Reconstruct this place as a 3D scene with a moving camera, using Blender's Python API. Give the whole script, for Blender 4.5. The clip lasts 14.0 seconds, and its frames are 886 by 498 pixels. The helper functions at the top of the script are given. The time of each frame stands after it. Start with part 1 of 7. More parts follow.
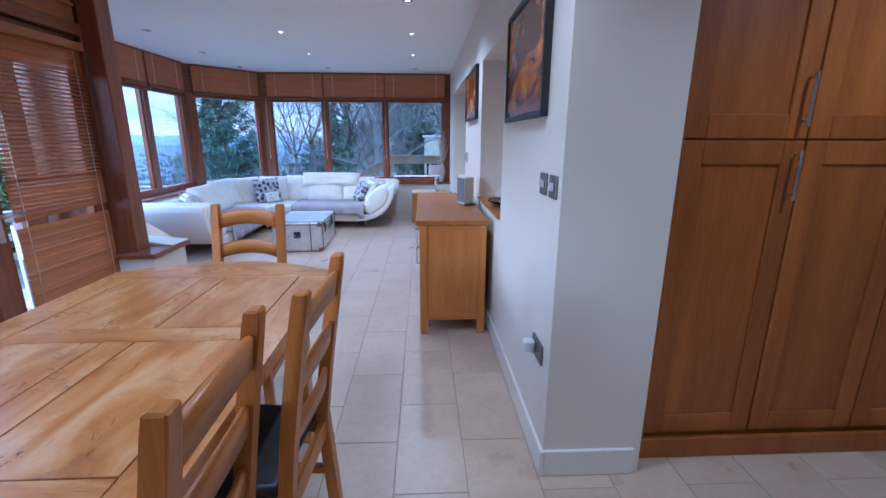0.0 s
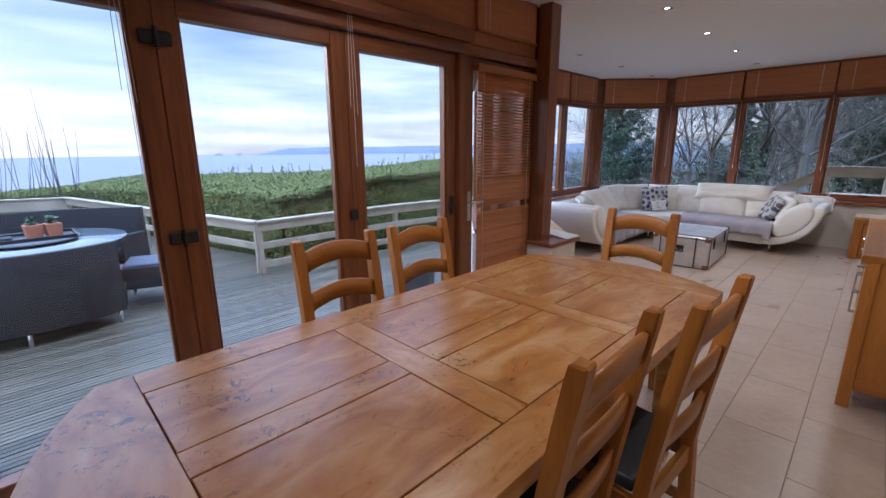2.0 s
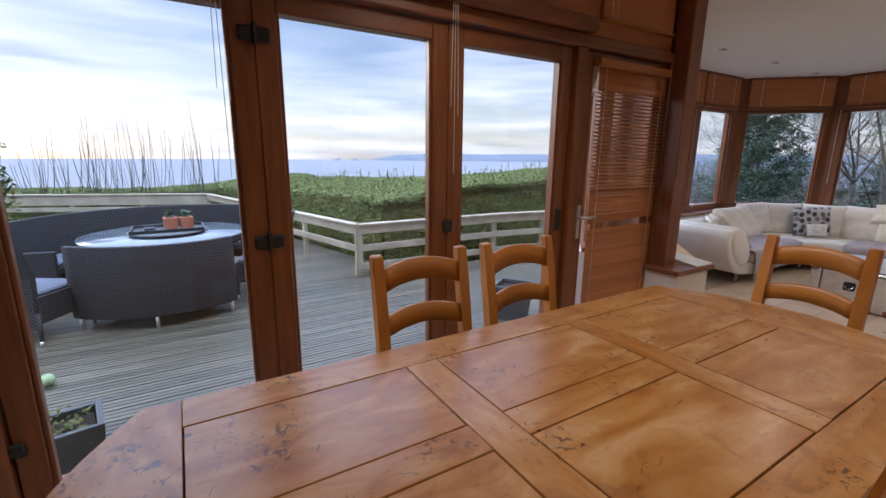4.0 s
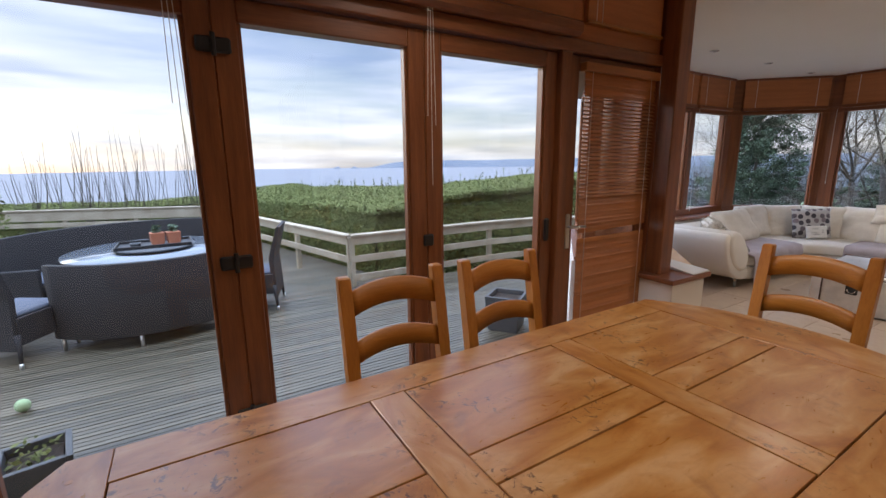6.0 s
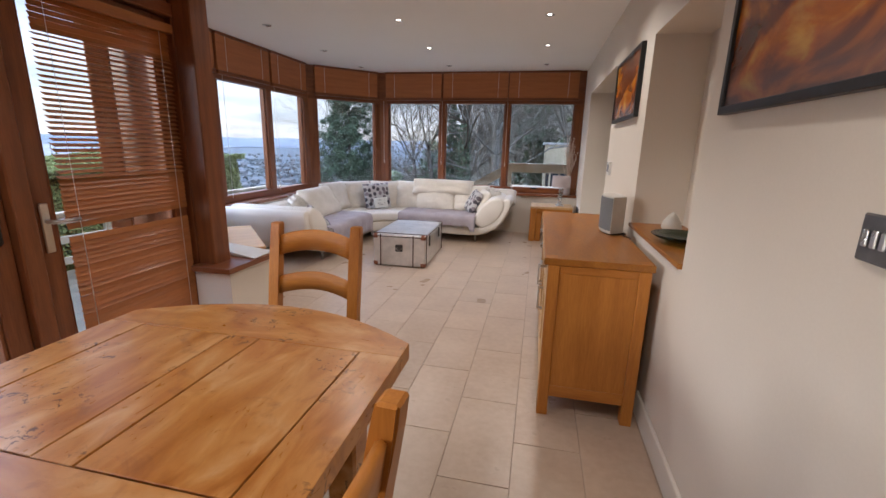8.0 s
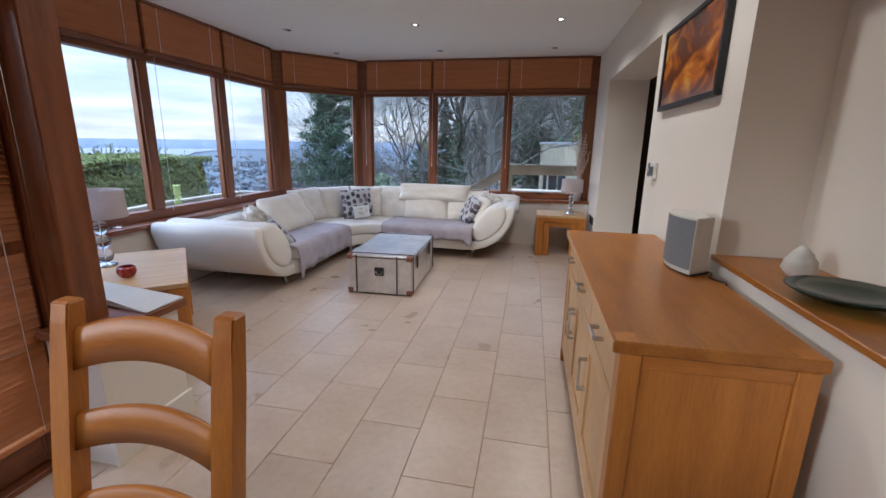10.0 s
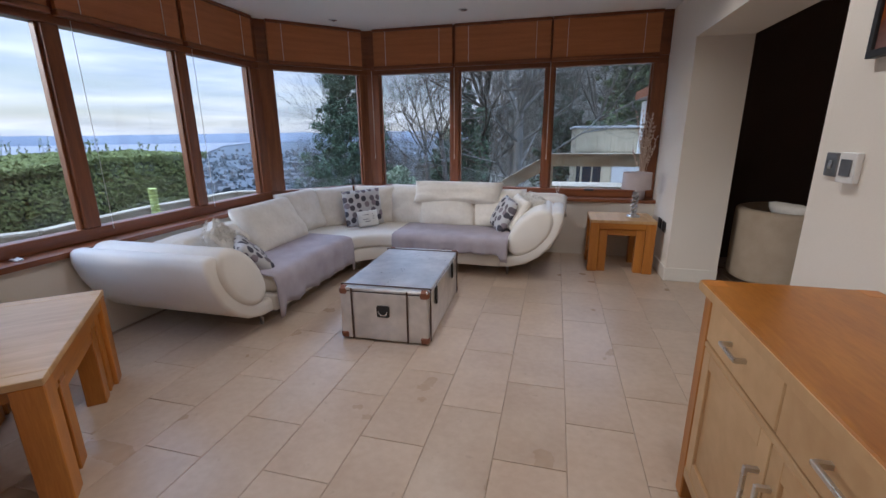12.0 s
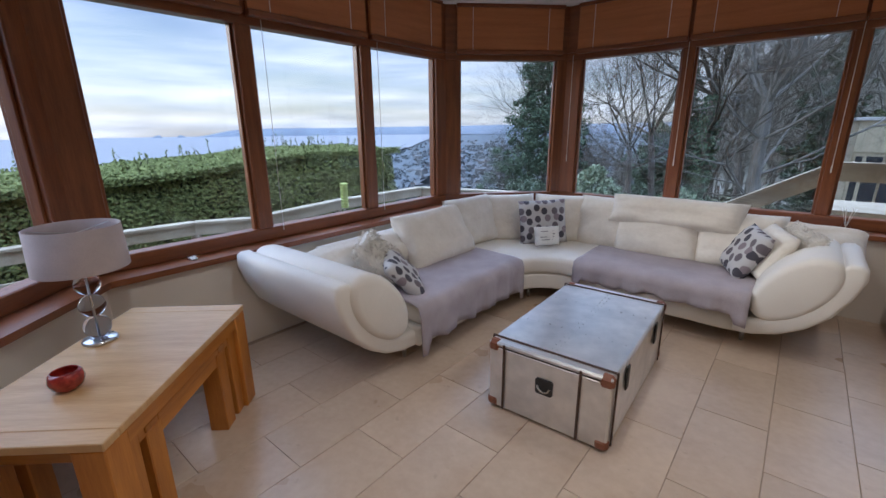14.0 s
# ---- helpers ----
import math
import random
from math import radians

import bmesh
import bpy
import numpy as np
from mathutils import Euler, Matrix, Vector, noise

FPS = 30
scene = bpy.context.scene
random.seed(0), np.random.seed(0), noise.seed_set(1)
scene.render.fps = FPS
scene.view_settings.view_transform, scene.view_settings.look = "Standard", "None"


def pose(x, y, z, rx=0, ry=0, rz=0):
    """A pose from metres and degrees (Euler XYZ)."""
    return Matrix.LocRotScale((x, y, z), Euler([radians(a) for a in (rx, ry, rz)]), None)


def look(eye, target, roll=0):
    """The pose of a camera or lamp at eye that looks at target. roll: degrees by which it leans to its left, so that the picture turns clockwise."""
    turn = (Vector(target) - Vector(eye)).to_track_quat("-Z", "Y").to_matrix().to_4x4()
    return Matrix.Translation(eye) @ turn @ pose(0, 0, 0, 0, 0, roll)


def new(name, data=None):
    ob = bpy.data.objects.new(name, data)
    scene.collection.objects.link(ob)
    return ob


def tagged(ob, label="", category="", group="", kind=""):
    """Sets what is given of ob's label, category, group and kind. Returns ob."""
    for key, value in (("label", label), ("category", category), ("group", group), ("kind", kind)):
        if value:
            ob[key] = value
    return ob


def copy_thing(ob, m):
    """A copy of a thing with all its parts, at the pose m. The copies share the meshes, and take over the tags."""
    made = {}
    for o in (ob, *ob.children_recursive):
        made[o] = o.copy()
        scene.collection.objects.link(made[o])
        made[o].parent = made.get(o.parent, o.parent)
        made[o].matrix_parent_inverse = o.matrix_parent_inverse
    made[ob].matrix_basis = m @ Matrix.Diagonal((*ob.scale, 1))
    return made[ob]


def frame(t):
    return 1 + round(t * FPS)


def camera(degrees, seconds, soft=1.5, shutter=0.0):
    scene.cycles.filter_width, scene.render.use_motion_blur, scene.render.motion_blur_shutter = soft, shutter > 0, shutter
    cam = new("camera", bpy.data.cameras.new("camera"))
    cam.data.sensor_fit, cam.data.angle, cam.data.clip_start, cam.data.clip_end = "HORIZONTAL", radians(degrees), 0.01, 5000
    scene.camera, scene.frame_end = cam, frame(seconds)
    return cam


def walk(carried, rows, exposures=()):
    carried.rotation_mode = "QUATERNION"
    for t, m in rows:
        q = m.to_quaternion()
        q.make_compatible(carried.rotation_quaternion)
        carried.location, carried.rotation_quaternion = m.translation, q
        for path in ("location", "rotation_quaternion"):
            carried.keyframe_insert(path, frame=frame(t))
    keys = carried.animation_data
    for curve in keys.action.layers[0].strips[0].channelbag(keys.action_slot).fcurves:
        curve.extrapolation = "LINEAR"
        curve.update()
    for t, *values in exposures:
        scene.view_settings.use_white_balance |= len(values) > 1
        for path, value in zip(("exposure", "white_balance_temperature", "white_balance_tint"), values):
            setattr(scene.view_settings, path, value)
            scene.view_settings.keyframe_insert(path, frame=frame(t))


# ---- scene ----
cam = camera(92.0, 14.0)
PATH = [
    (0, (-0.549, 4.169, 1.393), (-0.457, 6.104, 0.897), 0.2),
    (0.5, (-0.529, 4.16, 1.401), (-0.941, 6.052, 0.9), 0.6),
    (1, (-0.545, 4.136, 1.396), (-1.294, 5.924, 0.905), 0.4),
    (1.5, (-0.57, 4.1, 1.401), (-1.679, 5.693, 0.922), 0.2),
    (2, (-0.598, 4.054, 1.403), (-1.982, 5.422, 0.94), -0.4),
    (2.5, (-0.612, 4.044, 1.402), (-2.114, 5.283, 0.945), -0.5),
    (3, (-0.673, 4.091, 1.388), (-2.255, 5.228, 0.937), -0.5),
    (3.2, (-0.727, 4.12, 1.388), (-2.32, 5.244, 0.94), -0.1),
    (5.5, (-0.862, 4.409, 1.406), (-2.652, 5.211, 1.013), 0.0),
    (6, (-0.863, 4.39, 1.412), (-2.539, 5.405, 1.011), -0.6),
    (6.5, (-0.82, 4.443, 1.401), (-2.1, 5.92, 0.976), -0.4),
    (7, (-0.734, 4.581, 1.398), (-1.724, 6.262, 0.959), -0.2),
    (7.5, (-0.651, 4.761, 1.384), (-1.37, 6.572, 0.932), 1.1),
    (8, (-0.654, 5.018, 1.366), (-1.064, 6.917, 0.894), 1.4),
    (8.2, (-0.67, 5.134, 1.375), (-0.993, 7.048, 0.896), 1.4),
    (10.3, (-0.842, 6.159, 1.337), (-1.244, 8.062, 0.871), 0.8),
    (10.5, (-0.842, 6.304, 1.351), (-1.259, 8.201, 0.873), 0.6),
    (11, (-0.881, 6.587, 1.36), (-1.339, 8.472, 0.873), 0.3),
    (11.5, (-1.015, 6.851, 1.336), (-1.492, 8.728, 0.836), 0.0),
    (12, (-1.101, 7.098, 1.337), (-1.586, 8.967, 0.818), -0.5),
    (12.5, (-1.11, 7.376, 1.342), (-1.6, 9.24, 0.805), -0.3),
    (13, (-1.178, 7.577, 1.34), (-1.801, 9.399, 0.8), -0.4),
    (13.5, (-1.287, 7.73, 1.354), (-2.181, 9.44, 0.83), -1.1),
    (14, (-1.374, 7.862, 1.391), (-2.604, 9.342, 0.847), -0.5),
]
EXPOSURES = [(0, 1.60, 3950, 8), (0.5, 1.14, 4350, 8), (1.0, 0.98, 4550, 11), (2.0, 0.93, 5100, 12), (3.0, 0.88, 5500, 12), (5.5, 0.79, 5950, 11), (6.5, 0.83, 6000, 11),
             (7.5, 1.17, 5750, 12), (8.2, 1.25, 5750, 12), (10.5, 1.03, 5150, 8), (11.5, 0.83, 5350, 10), (12.5, 0.75, 5350, 10), (14.0, 0.74, 5400, 9)]
walk(cam, [(t, look(eye, target, roll)) for t, eye, target, roll in PATH], EXPOSURES)

# ---- light ----
SUN_DIR = Vector((-0.80, -0.57, 0.22)).normalized()
world = bpy.data.worlds.new("world")
scene.world = world
world.use_nodes = True
wn, wl = world.node_tree.nodes, world.node_tree.links
wn.clear()
w_out, w_bg = wn.new("ShaderNodeOutputWorld"), wn.new("ShaderNodeBackground")
w_sky = wn.new("ShaderNodeTexSky")
w_sky.sky_type, w_sky.sun_disc = "NISHITA", False
w_sky.sun_elevation = math.asin(SUN_DIR.z)
w_sky.sun_rotation = math.atan2(SUN_DIR.x, SUN_DIR.y)
w_sky.air_density, w_sky.dust_density, w_sky.ozone_density = 1.0, 1.2, 1.0
w_tc, w_map, w_noise, w_ramp = wn.new("ShaderNodeTexCoord"), wn.new("ShaderNodeMapping"), wn.new("ShaderNodeTexNoise"), wn.new("ShaderNodeValToRGB")
w_map.inputs["Scale"].default_value = (1.0, 1.0, 9.0)
w_noise.inputs["Scale"].default_value, w_noise.inputs["Detail"].default_value, w_noise.inputs["Roughness"].default_value = 2.2, 7, 0.52
w_ramp.color_ramp.elements[0].position, w_ramp.color_ramp.elements[1].position = 0.36, 0.66
w_ramp.color_ramp.elements[0].color, w_ramp.color_ramp.elements[1].color = (0.45, 0.45, 0.45, 1), (0.95, 0.95, 0.95, 1)
w_mix = wn.new("ShaderNodeMix")
w_mix.data_type = "RGBA"
w_noise2, w_cl = wn.new("ShaderNodeTexNoise"), wn.new("ShaderNodeValToRGB")
w_noise2.inputs["Scale"].default_value, w_noise2.inputs["Detail"].default_value = 4.0, 5
w_cl.color_ramp.elements[0].position, w_cl.color_ramp.elements[1].position = 0.3, 0.7
w_cl.color_ramp.elements[0].color, w_cl.color_ramp.elements[1].color = (4.7, 5.2, 6.5, 1), (9.0, 8.7, 8.6, 1)
wl.new(w_tc.outputs["Generated"], w_map.inputs["Vector"])
wl.new(w_map.outputs[0], w_noise.inputs["Vector"])
wl.new(w_map.outputs[0], w_noise2.inputs["Vector"])
wl.new(w_noise.outputs["Fac"], w_ramp.inputs[0])
wl.new(w_noise2.outputs["Fac"], w_cl.inputs[0])
wl.new(w_ramp.outputs[0], w_mix.inputs["Factor"])
wl.new(w_sky.outputs[0], w_mix.inputs["A"])
wl.new(w_cl.outputs[0], w_mix.inputs["B"])
w_bg.inputs["Strength"].default_value = 0.1
w_sep, w_el, w_mul = wn.new("ShaderNodeSeparateXYZ"), wn.new("ShaderNodeValToRGB"), wn.new("ShaderNodeMix")
w_mul.data_type, w_mul.blend_type = "RGBA", "MULTIPLY"
w_mul.inputs["Factor"].default_value = 1.0
e_ = w_el.color_ramp.elements
e_[0].position, e_[0].color = 0.02, (1.00, 0.945, 0.90, 1)
e_[1].position, e_[1].color = 1.0, (4.9, 5.2, 5.9, 1)
for p_, c_ in ((0.11, (0.96, 0.93, 0.93, 1)), (0.20, (0.72, 0.75, 0.86, 1)), (0.36, (0.60, 0.67, 0.82, 1)), (0.56, (2.9, 3.15, 3.65, 1))):
    x_ = e_.new(p_)
    x_.color = c_
wl.new(w_tc.outputs["Generated"], w_sep.inputs[0])
wl.new(w_sep.outputs["Z"], w_el.inputs[0])
wl.new(w_mix.outputs["Result"], w_mul.inputs["A"])
wl.new(w_el.outputs[0], w_mul.inputs["B"])
wl.new(w_mul.outputs["Result"], w_bg.inputs["Color"])
wl.new(w_bg.outputs[0], w_out.inputs[0])
sun = new("sun", bpy.data.lights.new("sun", "SUN"))
sun.data.energy, sun.data.angle, sun.data.color = 0.6, radians(14), (1, 0.9, 0.78)
sun.matrix_world = look(SUN_DIR * 30, (0, 0, 0))


# ---- materials ----
def nodes_of(name):
    m = bpy.data.materials.new(name)
    m.use_nodes = True
    nt = m.node_tree
    return m, nt.nodes, nt.links, nt.nodes["Principled BSDF"]


def mat(name, c1, c2, rough=0.5, scale=6.0, stretch=(1, 1, 1), bump=0.0, fine=60.0, metal=0.0, per_object=0.0, per_island=0.0, rough2=None, coat=0.0, spots=0.0, spec=0.5, detail=5):
    """Two tones mixed by a broad noise, broken by a fine one, with bump; varied by object or by island."""
    m, n, l, b = nodes_of(name)
    tc, mp, n1, n2 = n.new("ShaderNodeTexCoord"), n.new("ShaderNodeMapping"), n.new("ShaderNodeTexNoise"), n.new("ShaderNodeTexNoise")
    mp.inputs["Scale"].default_value = stretch
    n1.inputs["Scale"].default_value, n1.inputs["Detail"].default_value = scale, detail
    n2.inputs["Scale"].default_value, n2.inputs["Detail"].default_value = fine, 3
    src = tc.outputs["Object"]
    if per_object or per_island:
        add = n.new("ShaderNodeVectorMath")
        add.operation = "MULTIPLY_ADD"
        if per_object:
            r = n.new("ShaderNodeObjectInfo").outputs["Random"]
        else:
            r = n.new("ShaderNodeNewGeometry").outputs["Random Per Island"]
        cmb = n.new("ShaderNodeCombineXYZ")
        for k in range(3):
            l.new(r, cmb.inputs[k])
        l.new(cmb.outputs[0], add.inputs[0])
        add.inputs[1].default_value = (17.3, 31.7, 9.1)
        l.new(src, add.inputs[2])
        src = add.outputs[0]
    l.new(src, mp.inputs["Vector"])
    l.new(mp.outputs[0], n1.inputs["Vector"])
    l.new(mp.outputs[0], n2.inputs["Vector"])
    mixf = n.new("ShaderNodeMix")
    mixf.inputs["Factor"].default_value = 0.35
    l.new(n1.outputs["Fac"], mixf.inputs["A"])
    l.new(n2.outputs["Fac"], mixf.inputs["B"])
    ramp = n.new("ShaderNodeValToRGB")
    ramp.color_ramp.elements[0].position, ramp.color_ramp.elements[1].position = 0.34, 0.66
    ramp.color_ramp.elements[0].color, ramp.color_ramp.elements[1].color = (*c1, 1), (*c2, 1)
    l.new(mixf.outputs["Result"], ramp.inputs[0])
    col = ramp.outputs[0]
    if per_object or per_island:
        amt = per_object or per_island
        hsv = n.new("ShaderNodeHueSaturation")
        mr = n.new("ShaderNodeMapRange")
        mr.inputs["To Min"].default_value, mr.inputs["To Max"].default_value = 1 - amt, 1 + amt
        l.new(r, mr.inputs["Value"])
        l.new(mr.outputs[0], hsv.inputs["Value"])
        l.new(col, hsv.inputs["Color"])
        col = hsv.outputs[0]
    if spots:
        v = n.new("ShaderNodeTexNoise")
        v.inputs["Scale"].default_value, v.inputs["Detail"].default_value = 19.0, 2
        l.new(src, v.inputs["Vector"])
        vr = n.new("ShaderNodeValToRGB")
        vr.color_ramp.elements[0].position, vr.color_ramp.elements[1].position = 0.70, 0.76
        vr.color_ramp.elements[0].color, vr.color_ramp.elements[1].color = (0, 0, 0, 1), (spots, spots, spots, 1)
        l.new(v.outputs["Fac"], vr.inputs[0])
        mx = n.new("ShaderNodeMix")
        mx.data_type = "RGBA"
        mx.inputs["B"].default_value = (c1[0] * 0.25, c1[1] * 0.22, c1[2] * 0.2, 1)
        l.new(vr.outputs[0], mx.inputs["Factor"])
        l.new(col, mx.inputs["A"])
        col = mx.outputs["Result"]
    l.new(col, b.inputs["Base Color"])
    rr = n.new("ShaderNodeMapRange")
    rr.inputs["To Min"].default_value, rr.inputs["To Max"].default_value = rough, rough2 if rough2 is not None else min(1, rough + 0.12)
    l.new(n1.outputs["Fac"], rr.inputs["Value"])
    l.new(rr.outputs[0], b.inputs["Roughness"])
    b.inputs["Metallic"].default_value = metal
    b.inputs["Coat Weight"].default_value = coat
    b.inputs["Coat Roughness"].default_value = 0.15
    b.inputs["Specular IOR Level"].default_value = spec
    if bump:
        bp = n.new("ShaderNodeBump")
        bp.inputs["Strength"].default_value, bp.inputs["Distance"].default_value = bump, 0.01
        l.new(mixf.outputs["Result"], bp.inputs["Height"])
        l.new(bp.outputs[0], b.inputs["Normal"])
    return m


def glow(name, colour, strength):
    m, n, l, b = nodes_of(name)
    b.inputs["Emission Color"].default_value = (*colour, 1)
    b.inputs["Emission Strength"].default_value = strength
    return m


def clear_glass(name, tint=(1, 1, 1), rough=0.0, ior=1.45, smudge=0.0):
    m, n, l, b = nodes_of(name)
    b.inputs["Base Color"].default_value = (*tint, 1)
    b.inputs["Transmission Weight"].default_value = 1
    b.inputs["Roughness"].default_value = rough
    b.inputs["IOR"].default_value = ior
    return m


M_WALL = mat("wall_paint", (0.74, 0.68, 0.59), (0.78, 0.72, 0.63), 0.75, 1.5, bump=0.04, fine=150)
M_CEIL = mat("ceiling_paint", (0.84, 0.83, 0.80), (0.87, 0.86, 0.83), 0.8, 1.2, bump=0.02, fine=120)
M_TRIM = mat("white_gloss_paint", (0.74, 0.70, 0.62), (0.79, 0.75, 0.67), 0.35, 2, bump=0.02)
M_GROUT = mat("grout", (0.33, 0.25, 0.18), (0.42, 0.33, 0.25), 0.85, 9, bump=0.1)
M_TILE = mat("limestone_tile", (0.465, 0.345, 0.245), (0.57, 0.45, 0.335), 0.20, 3.2, bump=0.05, fine=26, per_object=0.06, rough2=0.42, spots=0.15)
M_TILE_S = mat("limestone_tile_far", (0.465, 0.345, 0.245), (0.57, 0.45, 0.335), 0.20, 3.2, bump=0.05, fine=26, per_island=0.06, rough2=0.42, spots=0.15)
M_FRAME = mat("stained_window_timber", (0.15, 0.044, 0.014), (0.26, 0.088, 0.027), 0.32, 4, (7, 7, 0.5), bump=0.08, fine=30, coat=0.15)
M_FRAME_H = mat("stained_timber_lengthwise", (0.15, 0.044, 0.014), (0.25, 0.085, 0.027), 0.32, 4, (0.5, 0.5, 7), bump=0.08, fine=30, coat=0.15)
M_BLIND = mat("timber_blind", (0.36, 0.125, 0.040), (0.47, 0.175, 0.058), 0.5, 3, (0.6, 0.6, 9), bump=0.05, fine=40, per_object=0.05)
M_SLAT = mat("timber_slat", (0.34, 0.118, 0.028), (0.46, 0.172, 0.044), 0.4, 3, (5, 0.6, 5), bump=0.03, fine=40, per_object=0.10, coat=0.2)
M_OAK_X = mat("oak_grain_x", (0.36, 0.124, 0.015), (0.52, 0.205, 0.030), 0.30, 3, (0.6, 7, 7), bump=0.06, fine=26, per_object=0.05, coat=0.06)
M_OAK_Y = mat("oak_grain_y", (0.265, 0.087, 0.008), (0.41, 0.160, 0.019), 0.28, 3, (4, 0.7, 4), bump=0.06, fine=26, per_object=0.05, coat=0.06)
M_OAK_Z = mat("oak_grain_z", (0.36, 0.124, 0.015), (0.52, 0.205, 0.030), 0.32, 3, (7, 7, 0.6), bump=0.06, fine=26, per_object=0.05, coat=0.06)
M_OAKP_Y = mat("pale_oak", (0.47, 0.275, 0.115), (0.61, 0.395, 0.19), 0.35, 3, (7, 0.7, 0.7), bump=0.05, fine=26, per_object=0.04)


def rustic(name, stretch):
    """Honey-coloured knotty oak: broad golden patches, fine grain, dark knots and short cracks."""
    m, n, l, b = nodes_of(name)
    tc, mp, info, cmb, add = n.new("ShaderNodeTexCoord"), n.new("ShaderNodeMapping"), n.new("ShaderNodeObjectInfo"), n.new("ShaderNodeCombineXYZ"), n.new("ShaderNodeVectorMath")
    add.operation = "MULTIPLY_ADD"
    add.inputs[1].default_value = (17.3, 31.7, 9.1)
    for k in range(3):
        l.new(info.outputs["Random"], cmb.inputs[k])
    l.new(cmb.outputs[0], add.inputs[0])
    l.new(tc.outputs["Object"], add.inputs[2])
    mp.inputs["Scale"].default_value = stretch
    l.new(add.outputs[0], mp.inputs[0])
    def nz(scale, detail, vec, dist=0.0, rough=0.5):
        q = n.new("ShaderNodeTexNoise")
        q.inputs["Scale"].default_value, q.inputs["Detail"].default_value, q.inputs["Distortion"].default_value, q.inputs["Roughness"].default_value = scale, detail, dist, rough
        l.new(vec, q.inputs["Vector"])
        return q.outputs["Fac"]
    def ramp(f, stops):
        r = n.new("ShaderNodeValToRGB")
        e = r.color_ramp.elements
        e[0].position, e[0].color = stops[0][0], (*stops[0][1], 1)
        e[1].position, e[1].color = stops[-1][0], (*stops[-1][1], 1)
        for p, c in stops[1:-1]:
            x = e.new(p)
            x.color = (*c, 1)
        l.new(f, r.inputs[0])
        return r.outputs[0]
    def mix(kind, f, a_, b_):
        x = n.new("ShaderNodeMix")
        x.data_type, x.blend_type = "RGBA", kind
        for s_, v in (("Factor", f), ("A", a_), ("B", b_)):
            if isinstance(v, (int, float, tuple)):
                x.inputs[s_].default_value = v
            else:
                l.new(v, x.inputs[s_])
        return x.outputs["Result"]
    broad = nz(4.5, 4, mp.outputs[0], 1.2)
    grain = nz(14, 6, mp.outputs[0], 2.2, 0.6)
    col = ramp(broad, [(0.30, (0.35, 0.118, 0.013)), (0.44, (0.45, 0.180, 0.032)), (0.56, (0.52, 0.240, 0.062)), (0.70, (0.60, 0.330, 0.135))])
    gr_ = ramp(grain, [(0.36, (0.70, 0.62, 0.55)), (0.52, (1.0, 1.0, 1.0)), (0.66, (1.05, 1.03, 1.0))])
    col = mix("MULTIPLY", 0.24, col, gr_)
    blot = ramp(nz(7.5, 5, add.outputs[0], 0.8, 0.6), [(0.58, (0, 0, 0)), (0.68, (0.45, 0.45, 0.45))])
    col = mix("MIX", blot, col, (0.22, 0.075, 0.02, 1))
    near = ramp(nz(4.6, 2, add.outputs[0]), [(0.525, (0, 0, 0)), (0.60, (1, 1, 1))])
    speck = ramp(nz(34, 4, add.outputs[0], 1.0, 0.7), [(0.565, (0, 0, 0)), (0.63, (0.80, 0.80, 0.80))])
    col = mix("MIX", mix("MULTIPLY", 1.0, near, speck), col, (0.055, 0.020, 0.010, 1))
    l.new(col, b.inputs["Base Color"])
    rr = n.new("ShaderNodeMapRange")
    rr.inputs["To Min"].default_value, rr.inputs["To Max"].default_value = 0.20, 0.42
    l.new(grain, rr.inputs["Value"])
    l.new(rr.outputs[0], b.inputs["Roughness"])
    b.inputs["Coat Weight"].default_value, b.inputs["Coat Roughness"].default_value = 0.12, 0.2
    bp = n.new("ShaderNodeBump")
    bp.inputs["Strength"].default_value, bp.inputs["Distance"].default_value = 0.06, 0.005
    l.new(grain, bp.inputs["Height"])
    l.new(bp.outputs[0], b.inputs["Normal"])
    return m


M_TAB = rustic("rustic_oak_table", (2.2, 0.8, 2.2))
M_TAB_X = rustic("rustic_oak_table_cross", (0.8, 2.2, 2.2))
M_DARK = mat("dark_gap", (0.02, 0.012, 0.008), (0.04, 0.022, 0.012), 0.8, 9)
M_CHERRY = mat("cherry_cabinet", (0.235, 0.066, 0.006), (0.37, 0.120, 0.012), 0.36, 2.2, (5, 5, 0.5), bump=0.04, fine=22, per_object=0.10, coat=0.08)
M_LEATHER = mat("cream_leather", (0.70, 0.66, 0.60), (0.78, 0.74, 0.67), 0.42, 3, bump=0.10, fine=180)
M_CUSH = mat("cream_cushion_cloth", (0.68, 0.63, 0.55), (0.77, 0.72, 0.64), 0.8, 9, bump=0.75, fine=34)
M_THROW = mat("mauve_grey_throw", (0.34, 0.30, 0.32), (0.45, 0.40, 0.43), 0.9, 6, bump=0.3, fine=160)
M_FUR = mat("white_fur", (0.62, 0.58, 0.52), (0.78, 0.74, 0.67), 0.95, 14, bump=0.8, fine=70)
M_CHROME = mat("brushed_chrome", (0.55, 0.55, 0.55), (0.68, 0.68, 0.67), 0.22, 8, metal=1.0, fine=90)
M_ALU = mat("riveted_aluminium", (0.62, 0.62, 0.62), (0.84, 0.83, 0.82), 0.24, 3.5, metal=0.86, bump=0.12, fine=14, rough2=0.52)
M_COPPER = mat("copper_leather_corner", (0.16, 0.055, 0.03), (0.26, 0.10, 0.05), 0.45, 10, bump=0.15)
M_STRAP = mat("dark_leather_strap", (0.05, 0.025, 0.018), (0.09, 0.05, 0.035), 0.5, 12, bump=0.1)
